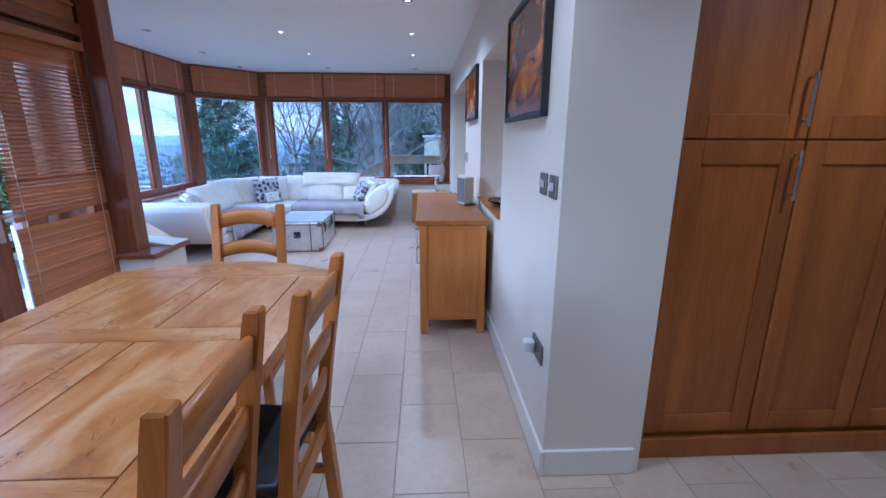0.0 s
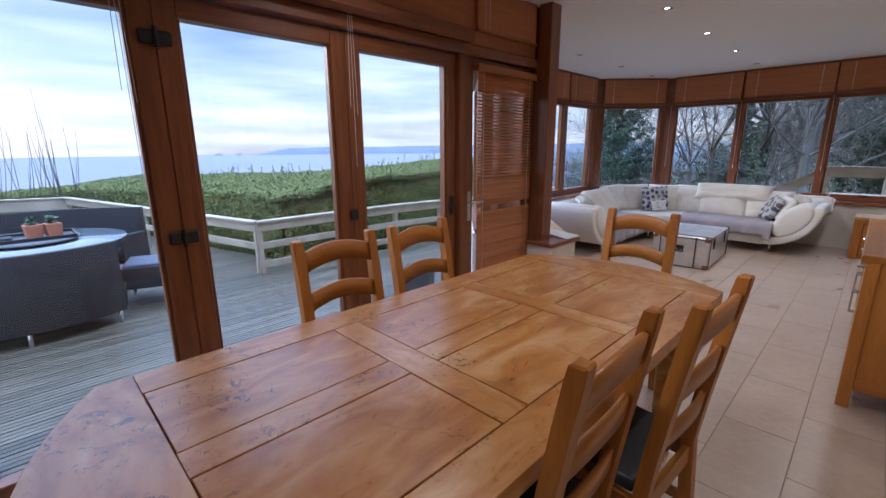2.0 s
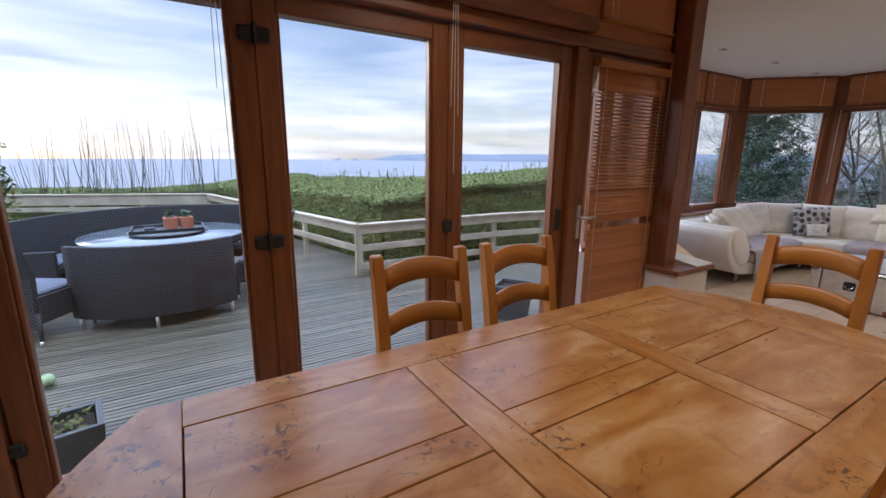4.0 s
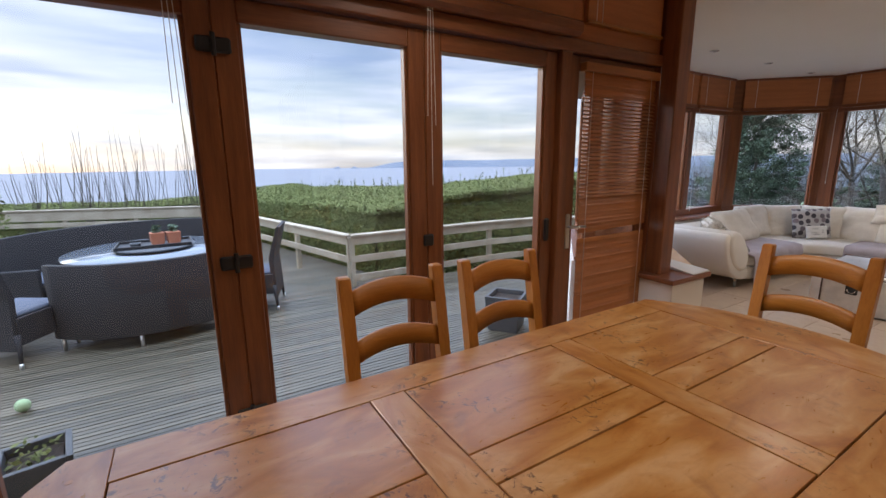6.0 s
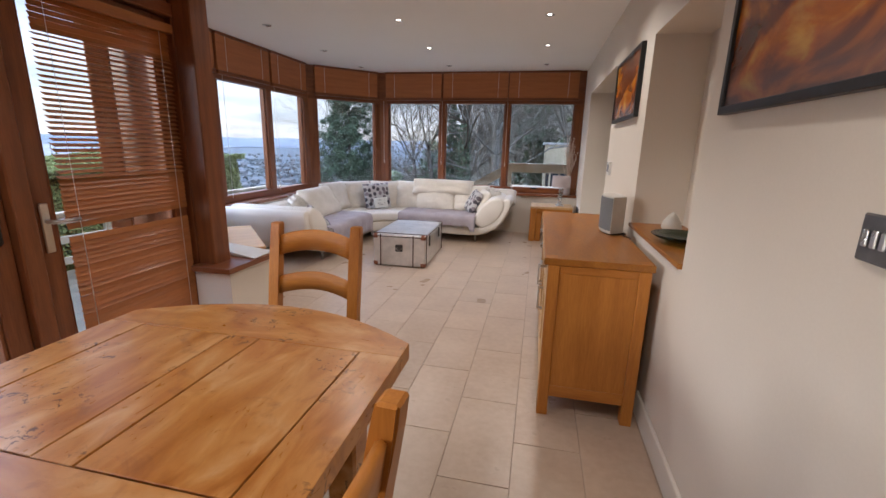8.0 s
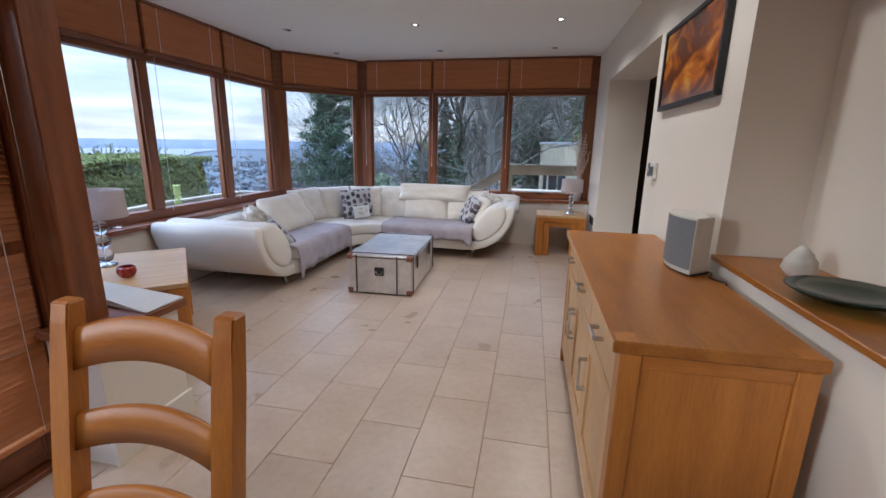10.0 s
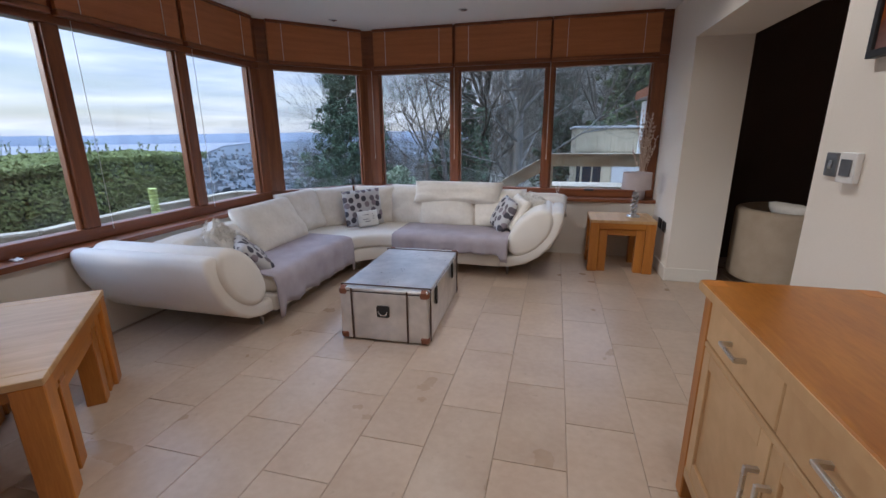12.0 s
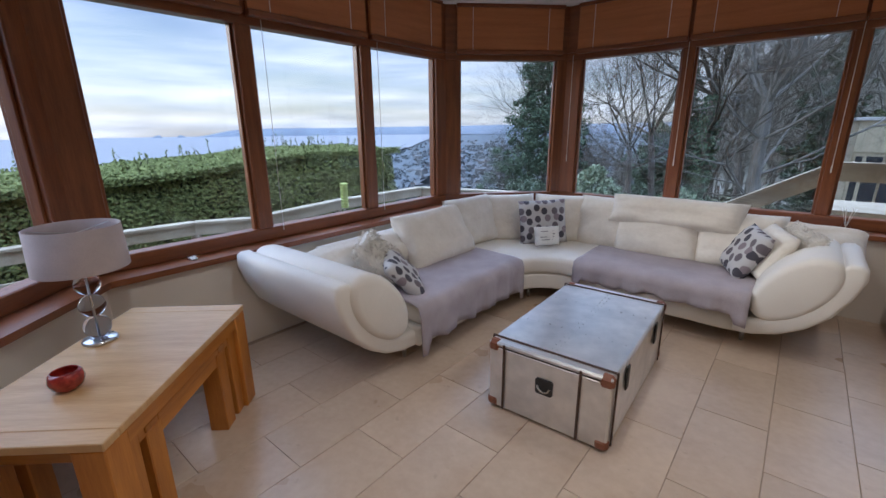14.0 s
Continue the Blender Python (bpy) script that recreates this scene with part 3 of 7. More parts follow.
def window_run(k, p0, p1, panes, low=True):
    m, length = run_frame(p0, p1)
    w = thing("window_%d" % k, "fixed window in reddish-brown stained timber frame with clear glass", "window")
    tagged(w, kind="structure")
    def piece(name, x0, x1, y0, y1, z0, z1, material, bev=0.006):
        bm = bmesh.new()
        add_box(bm, x0, x1, y0, y1, z0, z1, bev)
        for v in bm.verts:
            v.co = m @ v.co
        return part(name, bm, material, w)
    piece("window_frame", 0, length, -0.05, 0.05, SILL, SILL + 0.085, M_FRAME_H)
    piece("window_frame", 0, length, -0.05, 0.05, HEAD, HEAD + 0.07, M_FRAME_H)
    edges = [0.0] + [s for pr in panes for s in pr] + [length]
    for a, b in zip(edges[0::2], edges[1::2]):
        if b - a > 0.01:
            piece("mullion", a, b, -0.052, 0.054, SILL + 0.085, HEAD, M_FRAME)
    for a, b in panes:
        for q0, q1 in ((a, a + 0.018), (b - 0.018, b)):
            piece("glazing_bead", q0, q1, -0.02, 0.024, SILL + 0.085, HEAD, M_FRAME, 0.003)
        g = piece("pane", a + 0.004, b - 0.004, -0.003, 0.003, SILL + 0.08, HEAD + 0.005, M_GLASS, 0)
        g.visible_shadow = False
    for a, b in panes:
        bl = thing("raised_blind", "brown timber blind raised into a shallow stack above the window", "blind", group="blinds over the bay windows")
        def bp(name, x0, x1, y0, y1, z0, z1, material, bev=0.003):
            bm = bmesh.new()
            add_box(bm, x0, x1, y0, y1, z0, z1, bev)
            for v in bm.verts:
                v.co = m @ v.co
            return part(name, bm, material, bl)
        bp("blind_panel", a - 0.03, b + 0.03, 0.068, 0.10, HEAD + 0.085, CEIL - 0.03, M_BLIND)
        bp("bottom_rail", a - 0.035, b + 0.035, 0.06, 0.115, HEAD + 0.045, HEAD + 0.085, M_FRAME_H, 0.006)
        bp("head_rail", a - 0.035, b + 0.035, 0.06, 0.115, CEIL - 0.03, CEIL - 0.002, M_FRAME_H, 0.004)
        for s in (a + 0.12, b - 0.12):
            bp("ladder_cord", s - 0.002, s + 0.002, 0.101, 0.104, HEAD + 0.085, CEIL - 0.03, M_TRIM, 0)
    return m, length


def seg_panes(p0, p1, world_pairs):
    d = (p1 - p0).normalized()
    return [((Vector(a) - p0).dot(d), (Vector(b) - p0).dot(d)) for a, b in world_pairs]


LA = (G[1] - G[0]).length
window_run(1, G[0], G[1], [(0.10, 0.72), (0.80, LA - 0.13)])
window_run(2, G[1], G[2], seg_panes(G[1], G[2], [((-4.24, 8.45), (-4.24, 9.27)), ((-4.24, 9.375), (-4.24, 10.26)), ((-4.24, 10.37), (-4.24, 11.17))]))
window_run(3, G[2], G[3], [(0.16, (G[3] - G[2]).length - 0.12)])
window_run(4, G[3], G[4], seg_panes(G[3], G[4], [((-3.19, 12.22), (-2.31, 12.22)), ((-2.215, 12.22), (-1.245, 12.22)), ((-1.165, 12.22), (-0.185, 12.22))]))


def offset_line(pts, d):
    """The polyline moved by d towards its right-hand side (into the room)."""
    out = []
    for i, p in enumerate(pts):
        dirs = []
        if i > 0:
            dirs.append((p - pts[i - 1]).normalized())
        if i < len(pts) - 1:
            dirs.append((pts[i + 1] - p).normalized())
        ns = [Vector((q.y, -q.x)) for q in dirs]
        n = sum(ns, Vector((0, 0))) / len(ns)
        n = n.normalized() / max(0.5, n.normalized().dot(ns[0]))
        out.append(p + n * d)
    return out


def band(name, d0, d1, z0, z1, material, label):
    a, b = offset_line(G, d0), offset_line(G, d1)
    bm = bmesh.new()
    for i in range(len(G) - 1):
        add_prism(bm, [a[i], a[i + 1], b[i + 1], b[i]], z0, z1)
    return part(name, bm, material, None, label, "structure")


band("wall_bay", -0.12, 0.17, 0, SILL - 0.035, M_WALL, "cream painted low wall under the bay windows")
band("window_sill", -0.10, 0.215, SILL - 0.035, SILL, M_FRAME_H, "glossy reddish-brown timber window sill")
band("wall_bay_head", -0.16, 0.055, HEAD + 0.07, CEIL, M_FRAME_H, "stained timber header above the bay windows")
wall("wall_north_return", [(-3.4, -2.74, 7.30, 7.36, 0, CEIL)], M_FRAME, "stained timber panel beside the pillar")

# pillar and boxed low wall
box("pillar", -2.72, -2.60, 7.25, 7.39, 0, CEIL, M_FRAME, None, "square reddish-brown stained timber pillar", 0.006, "structure")
dw = thing("low_boxed_wall", "low cream boxed wall with a timber cap beside the pillar", "low wall")
tagged(dw, kind="structure")
bm = bmesh.new()
add_prism(bm, [(-2.72, 7.21), (-2.47, 7.21), (-2.47, 7.61), (-2.98, 7.61), (-2.98, 7.47), (-2.72, 7.47)], 0, 0.565)
part("body", bm, M_WALL, dw)
prism("cap", [(-2.73, 7.175), (-2.445, 7.175), (-2.44, 7.64), (-3.0, 7.64), (-3.0, 7.465), (-2.73, 7.465)], 0.565, 0.60, M_FRAME_H, dw, "glossy stained timber cap", bev=0.004)
bm = bmesh.new()
lo_ = [bm.verts.new(p) for p in ((-2.455, 7.43, 0.603), (-2.448, 7.632, 0.603), (-2.99, 7.632, 0.603), (-2.80, 7.485, 0.603), (-2.62, 7.455, 0.603))]
hi_ = [bm.verts.new(p) for p in ((-2.455, 7.43, 0.606), (-2.448, 7.632, 0.612), (-2.99, 7.632, 0.66), (-2.80, 7.485, 0.64), (-2.62, 7.455, 0.61))]
bm.faces.new(lo_)
bm.faces.new(hi_[::-1])
for i in range(5):
    bm.faces.new((lo_[i], hi_[i], hi_[(i + 1) % 5], lo_[(i + 1) % 5]))
part("paper", bm, M_WHITEPL, dw, "white sheet lying on the cap")
box("skirting", -2.47, -2.454, 7.20, 7.626, 0, 0.125, M_TRIM, dw)

# glazed doors towards the deck
box("wall_door_head", -2.92, -2.74, 3.45, 7.25, 2.09, CEIL, M_BLIND, None, "brown timber panelling above the glazed doors", 0, "structure")
fr = thing("door_frame", "reddish-brown stained timber frame round the glazed doors", "door frame")
tagged(fr, kind="structure")
box("jamb", -2.86, -2.71, 3.45, 3.635, 0, 2.02, M_FRAME, fr, "", 0.006)
box("jamb", -2.86, -2.71, 6.315, 6.395, 0, 2.02, M_FRAME, fr, "", 0.006)
box("jamb", -2.86, -2.715, 7.235, 7.25, 0, 2.02, M_FRAME, fr, "", 0.002)
box("head", -2.86, -2.705, 3.45, 7.25, 2.02, 2.09, M_FRAME_H, fr, "", 0.006)
box("threshold", -2.86, -2.70, 3.635, 7.235, -0.02, 0.025, M_FRAME_H, fr, "", 0.004)


def glazed_door(k, y0, y1, hinge_y=None):
    d = thing("door_%d" % k, "reddish-brown stained timber door with one full-height pane, closed", "door")
    tagged(d, kind="structure")
    box("stile", -2.82, -2.745, y0, y0 + 0.088, 0.03, 2.015, M_FRAME, d, "", 0.005)
    box("stile", -2.82, -2.745, y1 - 0.088, y1, 0.03, 2.015, M_FRAME, d, "", 0.005)
    box("rail", -2.82, -2.745, y0 + 0.088, y1 - 0.088, 1.93, 2.015, M_FRAME_H, d, "", 0.005)
    box("rail", -2.82, -2.745, y0 + 0.088, y1 - 0.088, 0.03, 0.16, M_FRAME_H, d, "", 0.005)
    for a, b in ((y0 + 0.088, y0 + 0.102), (y1 - 0.102, y1 - 0.088)):
        box("glazing_bead", -2.795, -2.755, a, b, 0.16, 1.93, M_FRAME, d, "", 0.003)
    g = box("pane", -2.785, -2.779, y0 + 0.09, y1 - 0.09, 0.15, 1.94, M_GLASS, d, "clear glass", 0)
    g.visible_shadow = False
    return d


d1 = glazed_door(1, 3.64, 4.549)
d2 = glazed_door(2, 4.550, 5.4385)
d3 = glazed_door(3, 5.4395, 6.31)
d4 = glazed_door(4, 6.40, 7.23)
for z in (0.35, 1.02, 1.84):
    bm = bmesh.new()
    add_box(bm, -2.744, -2.728, 4.49, 4.61, z - 0.028, z + 0.028, 0.007)
    add_tube(bm, (-2.726, 4.549, z - 0.04), (-2.726, 4.549, z + 0.04), 0.009, 0.009, 10)
    part("hinge", bm, M_BLACK, d1, "black hinge block")
    bm = bmesh.new()
    add_box(bm, -2.744, -2.728, 3.60, 3.68, z - 0.028, z + 0.028, 0.007)
    part("hinge", bm, M_BLACK, d1, "black hinge block")
for z in (1.02,):
    box("catch", -2.744, -2.728, 5.41, 5.47, z - 0.03, z + 0.03, M_BLACK, d2, "black catch", 0.008)
    box("latch", -2.744, -2.722, 6.235, 6.275, z - 0.09, z + 0.05, M_BLACK, d3, "black flush latch", 0.010)
hd = box("door_handle", -2.744, -2.733, 6.425, 6.462, 0.86, 1.08, M_CHROME, d4, "chrome lever handle on a long plate", 0.004)
tube("lever", (-2.735, 6.443, 1.00), (-2.69, 6.443, 1.00), 0.009, 0.009, M_CHROME, hd)
tube("lever", (-2.69, 6.436, 1.00), (-2.69, 6.555, 1.00), 0.009, 0.007, M_CHROME, hd)

bl = thing("venetian_blind", "reddish-brown wooden venetian blind lowered over the glazed door", "blind")
box("head_rail", -2.742, -2.690, 6.49, 7.215, 1.925, 1.975, M_SLAT, bl, "", 0.004)
box("bottom_rail", -2.735, -2.70, 6.53, 7.20, 0.175, 0.20, M_SLAT, bl, "", 0.004)
slat_me = {}
zz, k = 0.222, 0
while zz < 1.915:
    tilt = (25, 29, 27)[k % 3] if 1.18 < zz < 1.78 else (62, 66, 64, 70, 60)[k % 5]
    slant = 1.3 if 0.95 < zz < 0.98 else (1.2 if 0.60 < zz < 0.64 else 0)
    if 0.89 < zz < 0.98:
        tilt = 80
    if 0.915 < zz < 0.955:
        zz += 0.0235
        k += 1
        continue
    if tilt not in slat_me:
        bm = bmesh.new()
        add_box(bm, -0.0135, 0.0135, -0.362, 0.325, -0.0012, 0.0012, 0)
        bmesh.ops.recalc_face_normals(bm, faces=bm.faces)
        me = bpy.data.meshes.new("slat")
        bm.to_mesh(me)
        bm.free()
        me.materials.append(M_SLAT)
        slat_me[tilt] = me
    s = new("slat", slat_me[tilt])
    s.parent = bl
    s.matrix_world = pose(-2.716, 6.872, zz, 0, 0, 0) @ Matrix.Rotation(radians(slant), 4, "X") @ Matrix.Rotation(radians(tilt), 4, "Y")
    zz += 0.0235
    k += 1
for y in (6.56, 7.13):
    tube("cord", (-2.700, y, 0.19), (-2.700, y, 1.93), 0.0012, 0.0012, M_TRIM, bl, "", 6)
cs = thing("raised_blind", "long dark brown blind stack raised above the glazed doors", "blind")
bm = bmesh.new()
add_prism(bm, [(-2.735, 2.095), (-2.66, 2.085), (-2.63, 2.105), (-2.63, 2.15), (-2.66, 2.17), (-2.735, 2.165)], 3.66, 6.38, "y", 0)
part("blind_roll", bm, M_FRAME_H, cs)
box("valance", -2.735, -2.71, 3.66, 6.38, 2.17, 2.46, M_BLIND, cs)
for y in (4.42, 5.43):
    bm = bmesh.new()
    for dy, zl in ((-0.012, 1.62), (0.012, 1.58), (0.0, 1.30)):
        add_tube(bm, (-2.668, y + dy, 2.10), (-2.668, y + dy * 1.8, zl), 0.0013, 0.0013, 5)
    part("pull_cord", bm, M_TRIM, cs)
cs2 = thing("raised_blind", "short brown timber blind raised above the door", "blind")
box("blind_panel", -2.738, -2.71, 6.50, 7.20, 2.20, 2.47, M_BLIND, cs2)
box("bottom_rail", -2.738, -2.695, 6.49, 7.21, 2.185, 2.20, M_OAK_Y, cs2)
for y in (6.57, 6.62):
    tube("ladder_cord", (-2.706, y, 2.2), (-2.706, y, 2.47), 0.0015, 0.0015, M_TRIM, cs2, "", 5)
sw = thing("low_end_wall", "low cream wall end with a timber cap beside the glazed doors", "low wall")
tagged(sw, kind="structure")
box("body", -2.70, -2.55, 3.30, 3.56, 0, 0.58, M_WALL, sw, "", 0.004)
box("cap", -2.71, -2.53, 3.28, 3.585, 0.58, 0.61, M_FRAME_H, sw, "", 0.004)

# window cords
for k, (x, y) in enumerate([(-4.17, 9.44), (-4.17, 10.42)]):
    c = thing("blind_cord", "thin pale pull cord hanging in front of the bay window", "cord", x, y, 0, 0, "blind cords")
    tube("cord", (0, 0, 0.74), (0, 0, 2.06), 0.0018, 0.0018, M_TRIM, c, "", 6)
    tube("toggle", (0, 0, 0.70), (0, 0, 0.745), 0.004, 0.003, M_TRIM, c, "", 8)
for x in (-3.27, -1.205, -2.265):
    c = thing("blind_cord", "pale blind cord hanging against the window frame", "cord", x, 12.155, 0, 0, "blind cords")
    tube("cord", (0, 0, 1.10), (0, 0, 2.06), 0.0025, 0.0025, M_TRIM, c, "", 6)
    tube("toggle", (0, 0, 1.05), (0, 0, 1.105), 0.005, 0.004, M_TRIM, c, "", 8)


# ---- downlights ----
def downlight(x, y, lit):
    d = thing("downlight", "small round recessed downlight with a chrome rim, %s" % ("lit" if lit else "unlit"), "ceiling light", x, y, CEIL, 0, "recessed ceiling lights")
    bm = bmesh.new()
    add_lathe(bm, [(0.028, -0.001), (0.030, -0.006), (0.042, -0.006), (0.044, -0.001)], 20)
    part("rim", bm, M_CHROME, d, "", "", True)
    bm = bmesh.new()
    add_lathe(bm, [(0.0, -0.003), (0.014, -0.003), (0.018, -0.002)], 16)
    part("bulb", bm, M_LAMP if lit else M_GREYMETAL, d, "", "", True)
    if lit:
        s = new("spot_lamp", bpy.data.lights.new("spot_lamp", "SPOT"))
        s.data.energy, s.data.color, s.data.spot_size, s.data.spot_blend, s.data.shadow_soft_size = 14, (1, 0.87, 0.72), radians(140), 0.7, 0.05
        s.matrix_world = Matrix.Translation((x, y, CEIL - 0.03))


for y in (9.24, 10.43, 11.60):
    for x in (-0.66, -2.05, -3.44):
        downlight(x, y, x > -3 and y < 11)
for x, y in ((-0.66, 8.09), (-2.045, 8.09), (-0.66, 5.4), (-2.045, 5.4), (-0.66, 3.0), (1.2, 5.0), (1.2, 3.0)):
    downlight(x, y, x > -3)


sd = thing("smoke_detector", "small round white detector on the ceiling beside the pillar", "smoke detector", -2.64, 6.97, CEIL)
lathe("detector_body", [(0.062, -0.001), (0.062, -0.018), (0.052, -0.036), (0.030, -0.043), (0.0, -0.044)], M_WHITEPL, sd, "", 28)


# ---- dining table ----
def dining_table():
    t = thing("dining_table", "large bare rustic oak dining table with six panels and bowed ends", "table", -1.49, 5.13, 0)
    Z = 0.785
    ox, oy = 1.49, -5.13
    def slab(name, pts, material, z1=Z, z0=Z - 0.05, label=""):
        bm = bmesh.new()
        add_prism(bm, [(x + ox, y + oy) for x, y in pts], z0, z1)
        es = [e for e in bm.edges if e.verts[0].co.z > z1 - 0.001 and e.verts[1].co.z > z1 - 0.001]
        bmesh.ops.recalc_face_normals(bm, faces=bm.faces)
        bmesh.ops.bevel(bm, geom=es, offset=0.0012, segments=1, affect="EDGES")
        return part(name, bm, material, t, label)
    def rect(a, b, c, d):
        return [(a, c), (b, c), (b, d), (a, d)]
    g = 0.0024
    slab("under_board", rect(-1.955, -1.03, 4.16, 6.11), M_DARK, Z - 0.012, Z - 0.03)
    slab("rail", rect(-1.985, -1.857 - g, 4.197, 6.065), M_TAB)
    slab("rail", rect(-1.117 + g, -0.995, 4.197, 6.065), M_TAB)
    ys = [(4.197, 4.757), (4.860, 5.423), (5.520, 6.065)]
    for c0, c1 in ((4.757, 4.860), (5.423, 5.520)):
        slab("cross_rail", rect(-1.857, -1.117, c0 + g, c1 - g), M_TAB_X)
    for a, b in ys:
        slab("centre_rail", rect(-1.54 + g, -1.44 - g, a, b), M_TAB)
        for x0, x1 in ((-1.857, -1.54), (-1.44, -1.117)):
            slab("inset_panel", rect(x0 + g, x1 - g, a + g, b - g), M_TAB, Z - 0.0005, Z - 0.03)
    n = 14
    for s, yb in ((1, 6.065), (-1, 4.197)):
        pts = [(-1.985, yb + s * 0.0015)]
        for i in range(n + 1):
            u = -1 + 2 * i / n
            pts.append((-1.49 + u * 0.495, yb + s * (0.085 + 0.175 * (1 - u * u))))
        pts.append((-0.995, yb + s * 0.0015))
        slab("end_board", pts, M_TAB_X)
    for x0, x1 in ((-1.91, -1.885), (-1.095, -1.07)):
        box("apron", x0 + ox, x1 + ox, 4.30 + oy, 5.96 + oy, Z - 0.15, Z - 0.05, M_TAB, t)
    for y in (4.30, 5.935):
        box("apron", -1.885 + ox, -1.095 + ox, y + oy, y + 0.025 + oy, Z - 0.15, Z - 0.05, M_TAB_X, t)
    for x in (-1.91, -1.165):
        for y in (4.25, 5.915):
            bm = bmesh.new()
            add_box(bm, x + ox, x + 0.095 + ox, y + oy, y + 0.095 + oy, 0.0, Z - 0.05, 0.008)
            for v in bm.verts:
                k = 1 - 0.25 * max(0, (0.6 - v.co.z) / 0.6)
                cx, cy = x + 0.0475 + ox, y + 0.0475 + oy
                v.co.x, v.co.y = cx + (v.co.x - cx) * k, cy + (v.co.y - cy) * k
            part("leg", bm, M_TAB, t)
    bm = bmesh.new()
    for x, y in ((-1.06, 4.40), (-1.055, 5.30), (-1.06, 5.94), (-1.92, 4.80), (-1.92, 5.60), (-1.90, 4.13), (-1.08, 4.14), (-1.07, 6.12), (-1.06, 4.81), (-1.91, 5.47)):
        add_tube(bm, (x + ox, y + oy, Z - 0.001), (x + ox, y + oy, Z + 0.0006), 0.007, 0.007, 10)
    part("dowel_plug", bm, M_OAK_Z, t, "darker round dowel plugs", "stuff")
    return t


dining_table()


# ---- dining chairs ----
def dining_chair():
    c = thing("dining_chair", "honey oak ladder-back dining chair with a black leather seat pad", "chair", 0, 0, 0, 0, "chairs round the dining table")
    def post_y(z):
        return -0.205 if z < 0.46 else -0.205 - 0.085 * ((z - 0.46) / 0.58) ** 1.15
    for s in (-1, 1):
        bm = bmesh.new()
        zs = [0, 0.2, 0.46, 0.6, 0.75, 0.9, 1.0, 1.035, 1.04]
        prev = None
        rings = []
        for z in zs:
            w = 0.0215 if z < 1.03 else (0.021 if z < 1.038 else 0.016)
            d = 0.020 if z < 1.03 else (0.018 if z < 1.038 else 0.012)
            yy = post_y(z) - (0.03 * (0.46 - z) / 0.46 if z < 0.46 else 0)
            rings.append([bm.verts.new((s * 0.175 + a * w, yy + b * d, z)) for a, b in ((-1, -1), (1, -1), (1, 1), (-1, 1))])
        for a, b in zip(rings, rings[1:]):
            for i in range(4):
                bm.faces.new((a[i], a[(i + 1) % 4], b[(i + 1) % 4], b[i]))
        bm.faces.new(rings[0][::-1])
        bm.faces.new(rings[-1])
        es = [e for e in bm.edges if abs(e.verts[0].co.z - e.verts[1].co.z) > 0.01]
        bmesh.ops.bevel(bm, geom=es, offset=0.004, segments=2, affect="EDGES")
        part("back_post", bm, M_OAK_Z, c)
        bm = bmesh.new()
        add_box(bm, s * 0.19 - 0.021, s * 0.19 + 0.021, 0.175, 0.217, 0, 0.44, 0.004)
        part("leg", bm, M_OAK_Z, c)
        box("stretcher", s * 0.186 - 0.011, s * 0.186 + 0.011, -0.20, 0.18, 0.20, 0.235, M_OAK_Y, c)
        box("apron", s * 0.19 - 0.012, s * 0.19 + 0.012, -0.19, 0.178, 0.375, 0.44, M_OAK_Y, c)
    box("stretcher", -0.176, 0.176, -0.02, 0.004, 0.205, 0.23, M_OAK_X, c)
    box("apron", -0.17, 0.17, 0.186, 0.210, 0.375, 0.44, M_OAK_X, c)
    box("apron", -0.165, 0.165, -0.217, -0.195, 0.375, 0.44, M_OAK_X, c)
    for z0, z1, arch in ((0.905, 0.985, 0.028), (0.745, 0.815, 0.026), (0.59, 0.65, 0.024)):
        bm = bmesh.new()
        n = 12
        rings = []
        for i in range(n + 1):
            u = -1 + 2 * i / n
            x = u * 0.157
            bow = -0.020 * (1 - u * u)
            a = arch * (1 - u * u)
            y0, y1 = post_y(z0) + bow, post_y(z1) + bow
            rings.append([bm.verts.new(p) for p in ((x, y0 - 0.011, z0 + a), (x, y0 + 0.011, z0 + a), (x, y1 + 0.009, z1 + a - 0.003), (x, y1, z1 + a + 0.002), (x, y1 - 0.009, z1 + a - 0.003))])
        for a, b in zip(rings, rings[1:]):
            for i in range(5):
                bm.faces.new((a[i], a[(i + 1) % 5], b[(i + 1) % 5], b[i]))
        bm.faces.new(rings[0])
        bm.faces.new(rings[-1][::-1])
        part("back_slat", bm, M_OAK_X, c, "", "", True)
    bm = bmesh.new()
    add_prism(bm, [(-0.205, 0.225), (0.205, 0.225), (0.185, -0.18), (-0.185, -0.18)], 0.44, 0.485, "z", 0.014)
    part("seat", bm, M_BLACKL, c, "black leather seat pad", "", True)
    return c


proto = dining_chair()
proto.matrix_world = pose(-1.915, 4.985, 0, 0, 0, -91)
copy_thing(proto, pose(-1.915, 5.475, 0, 0, 0, -88))
copy_thing(proto, pose(-1.52, 6.30, 0, 0, 0, 181))
copy_thing(proto, pose(-1.200, 4.868, 0, 0, 0, 91))
copy_thing(proto, pose(-1.120, 5.340, 0, 0, 0, 87))


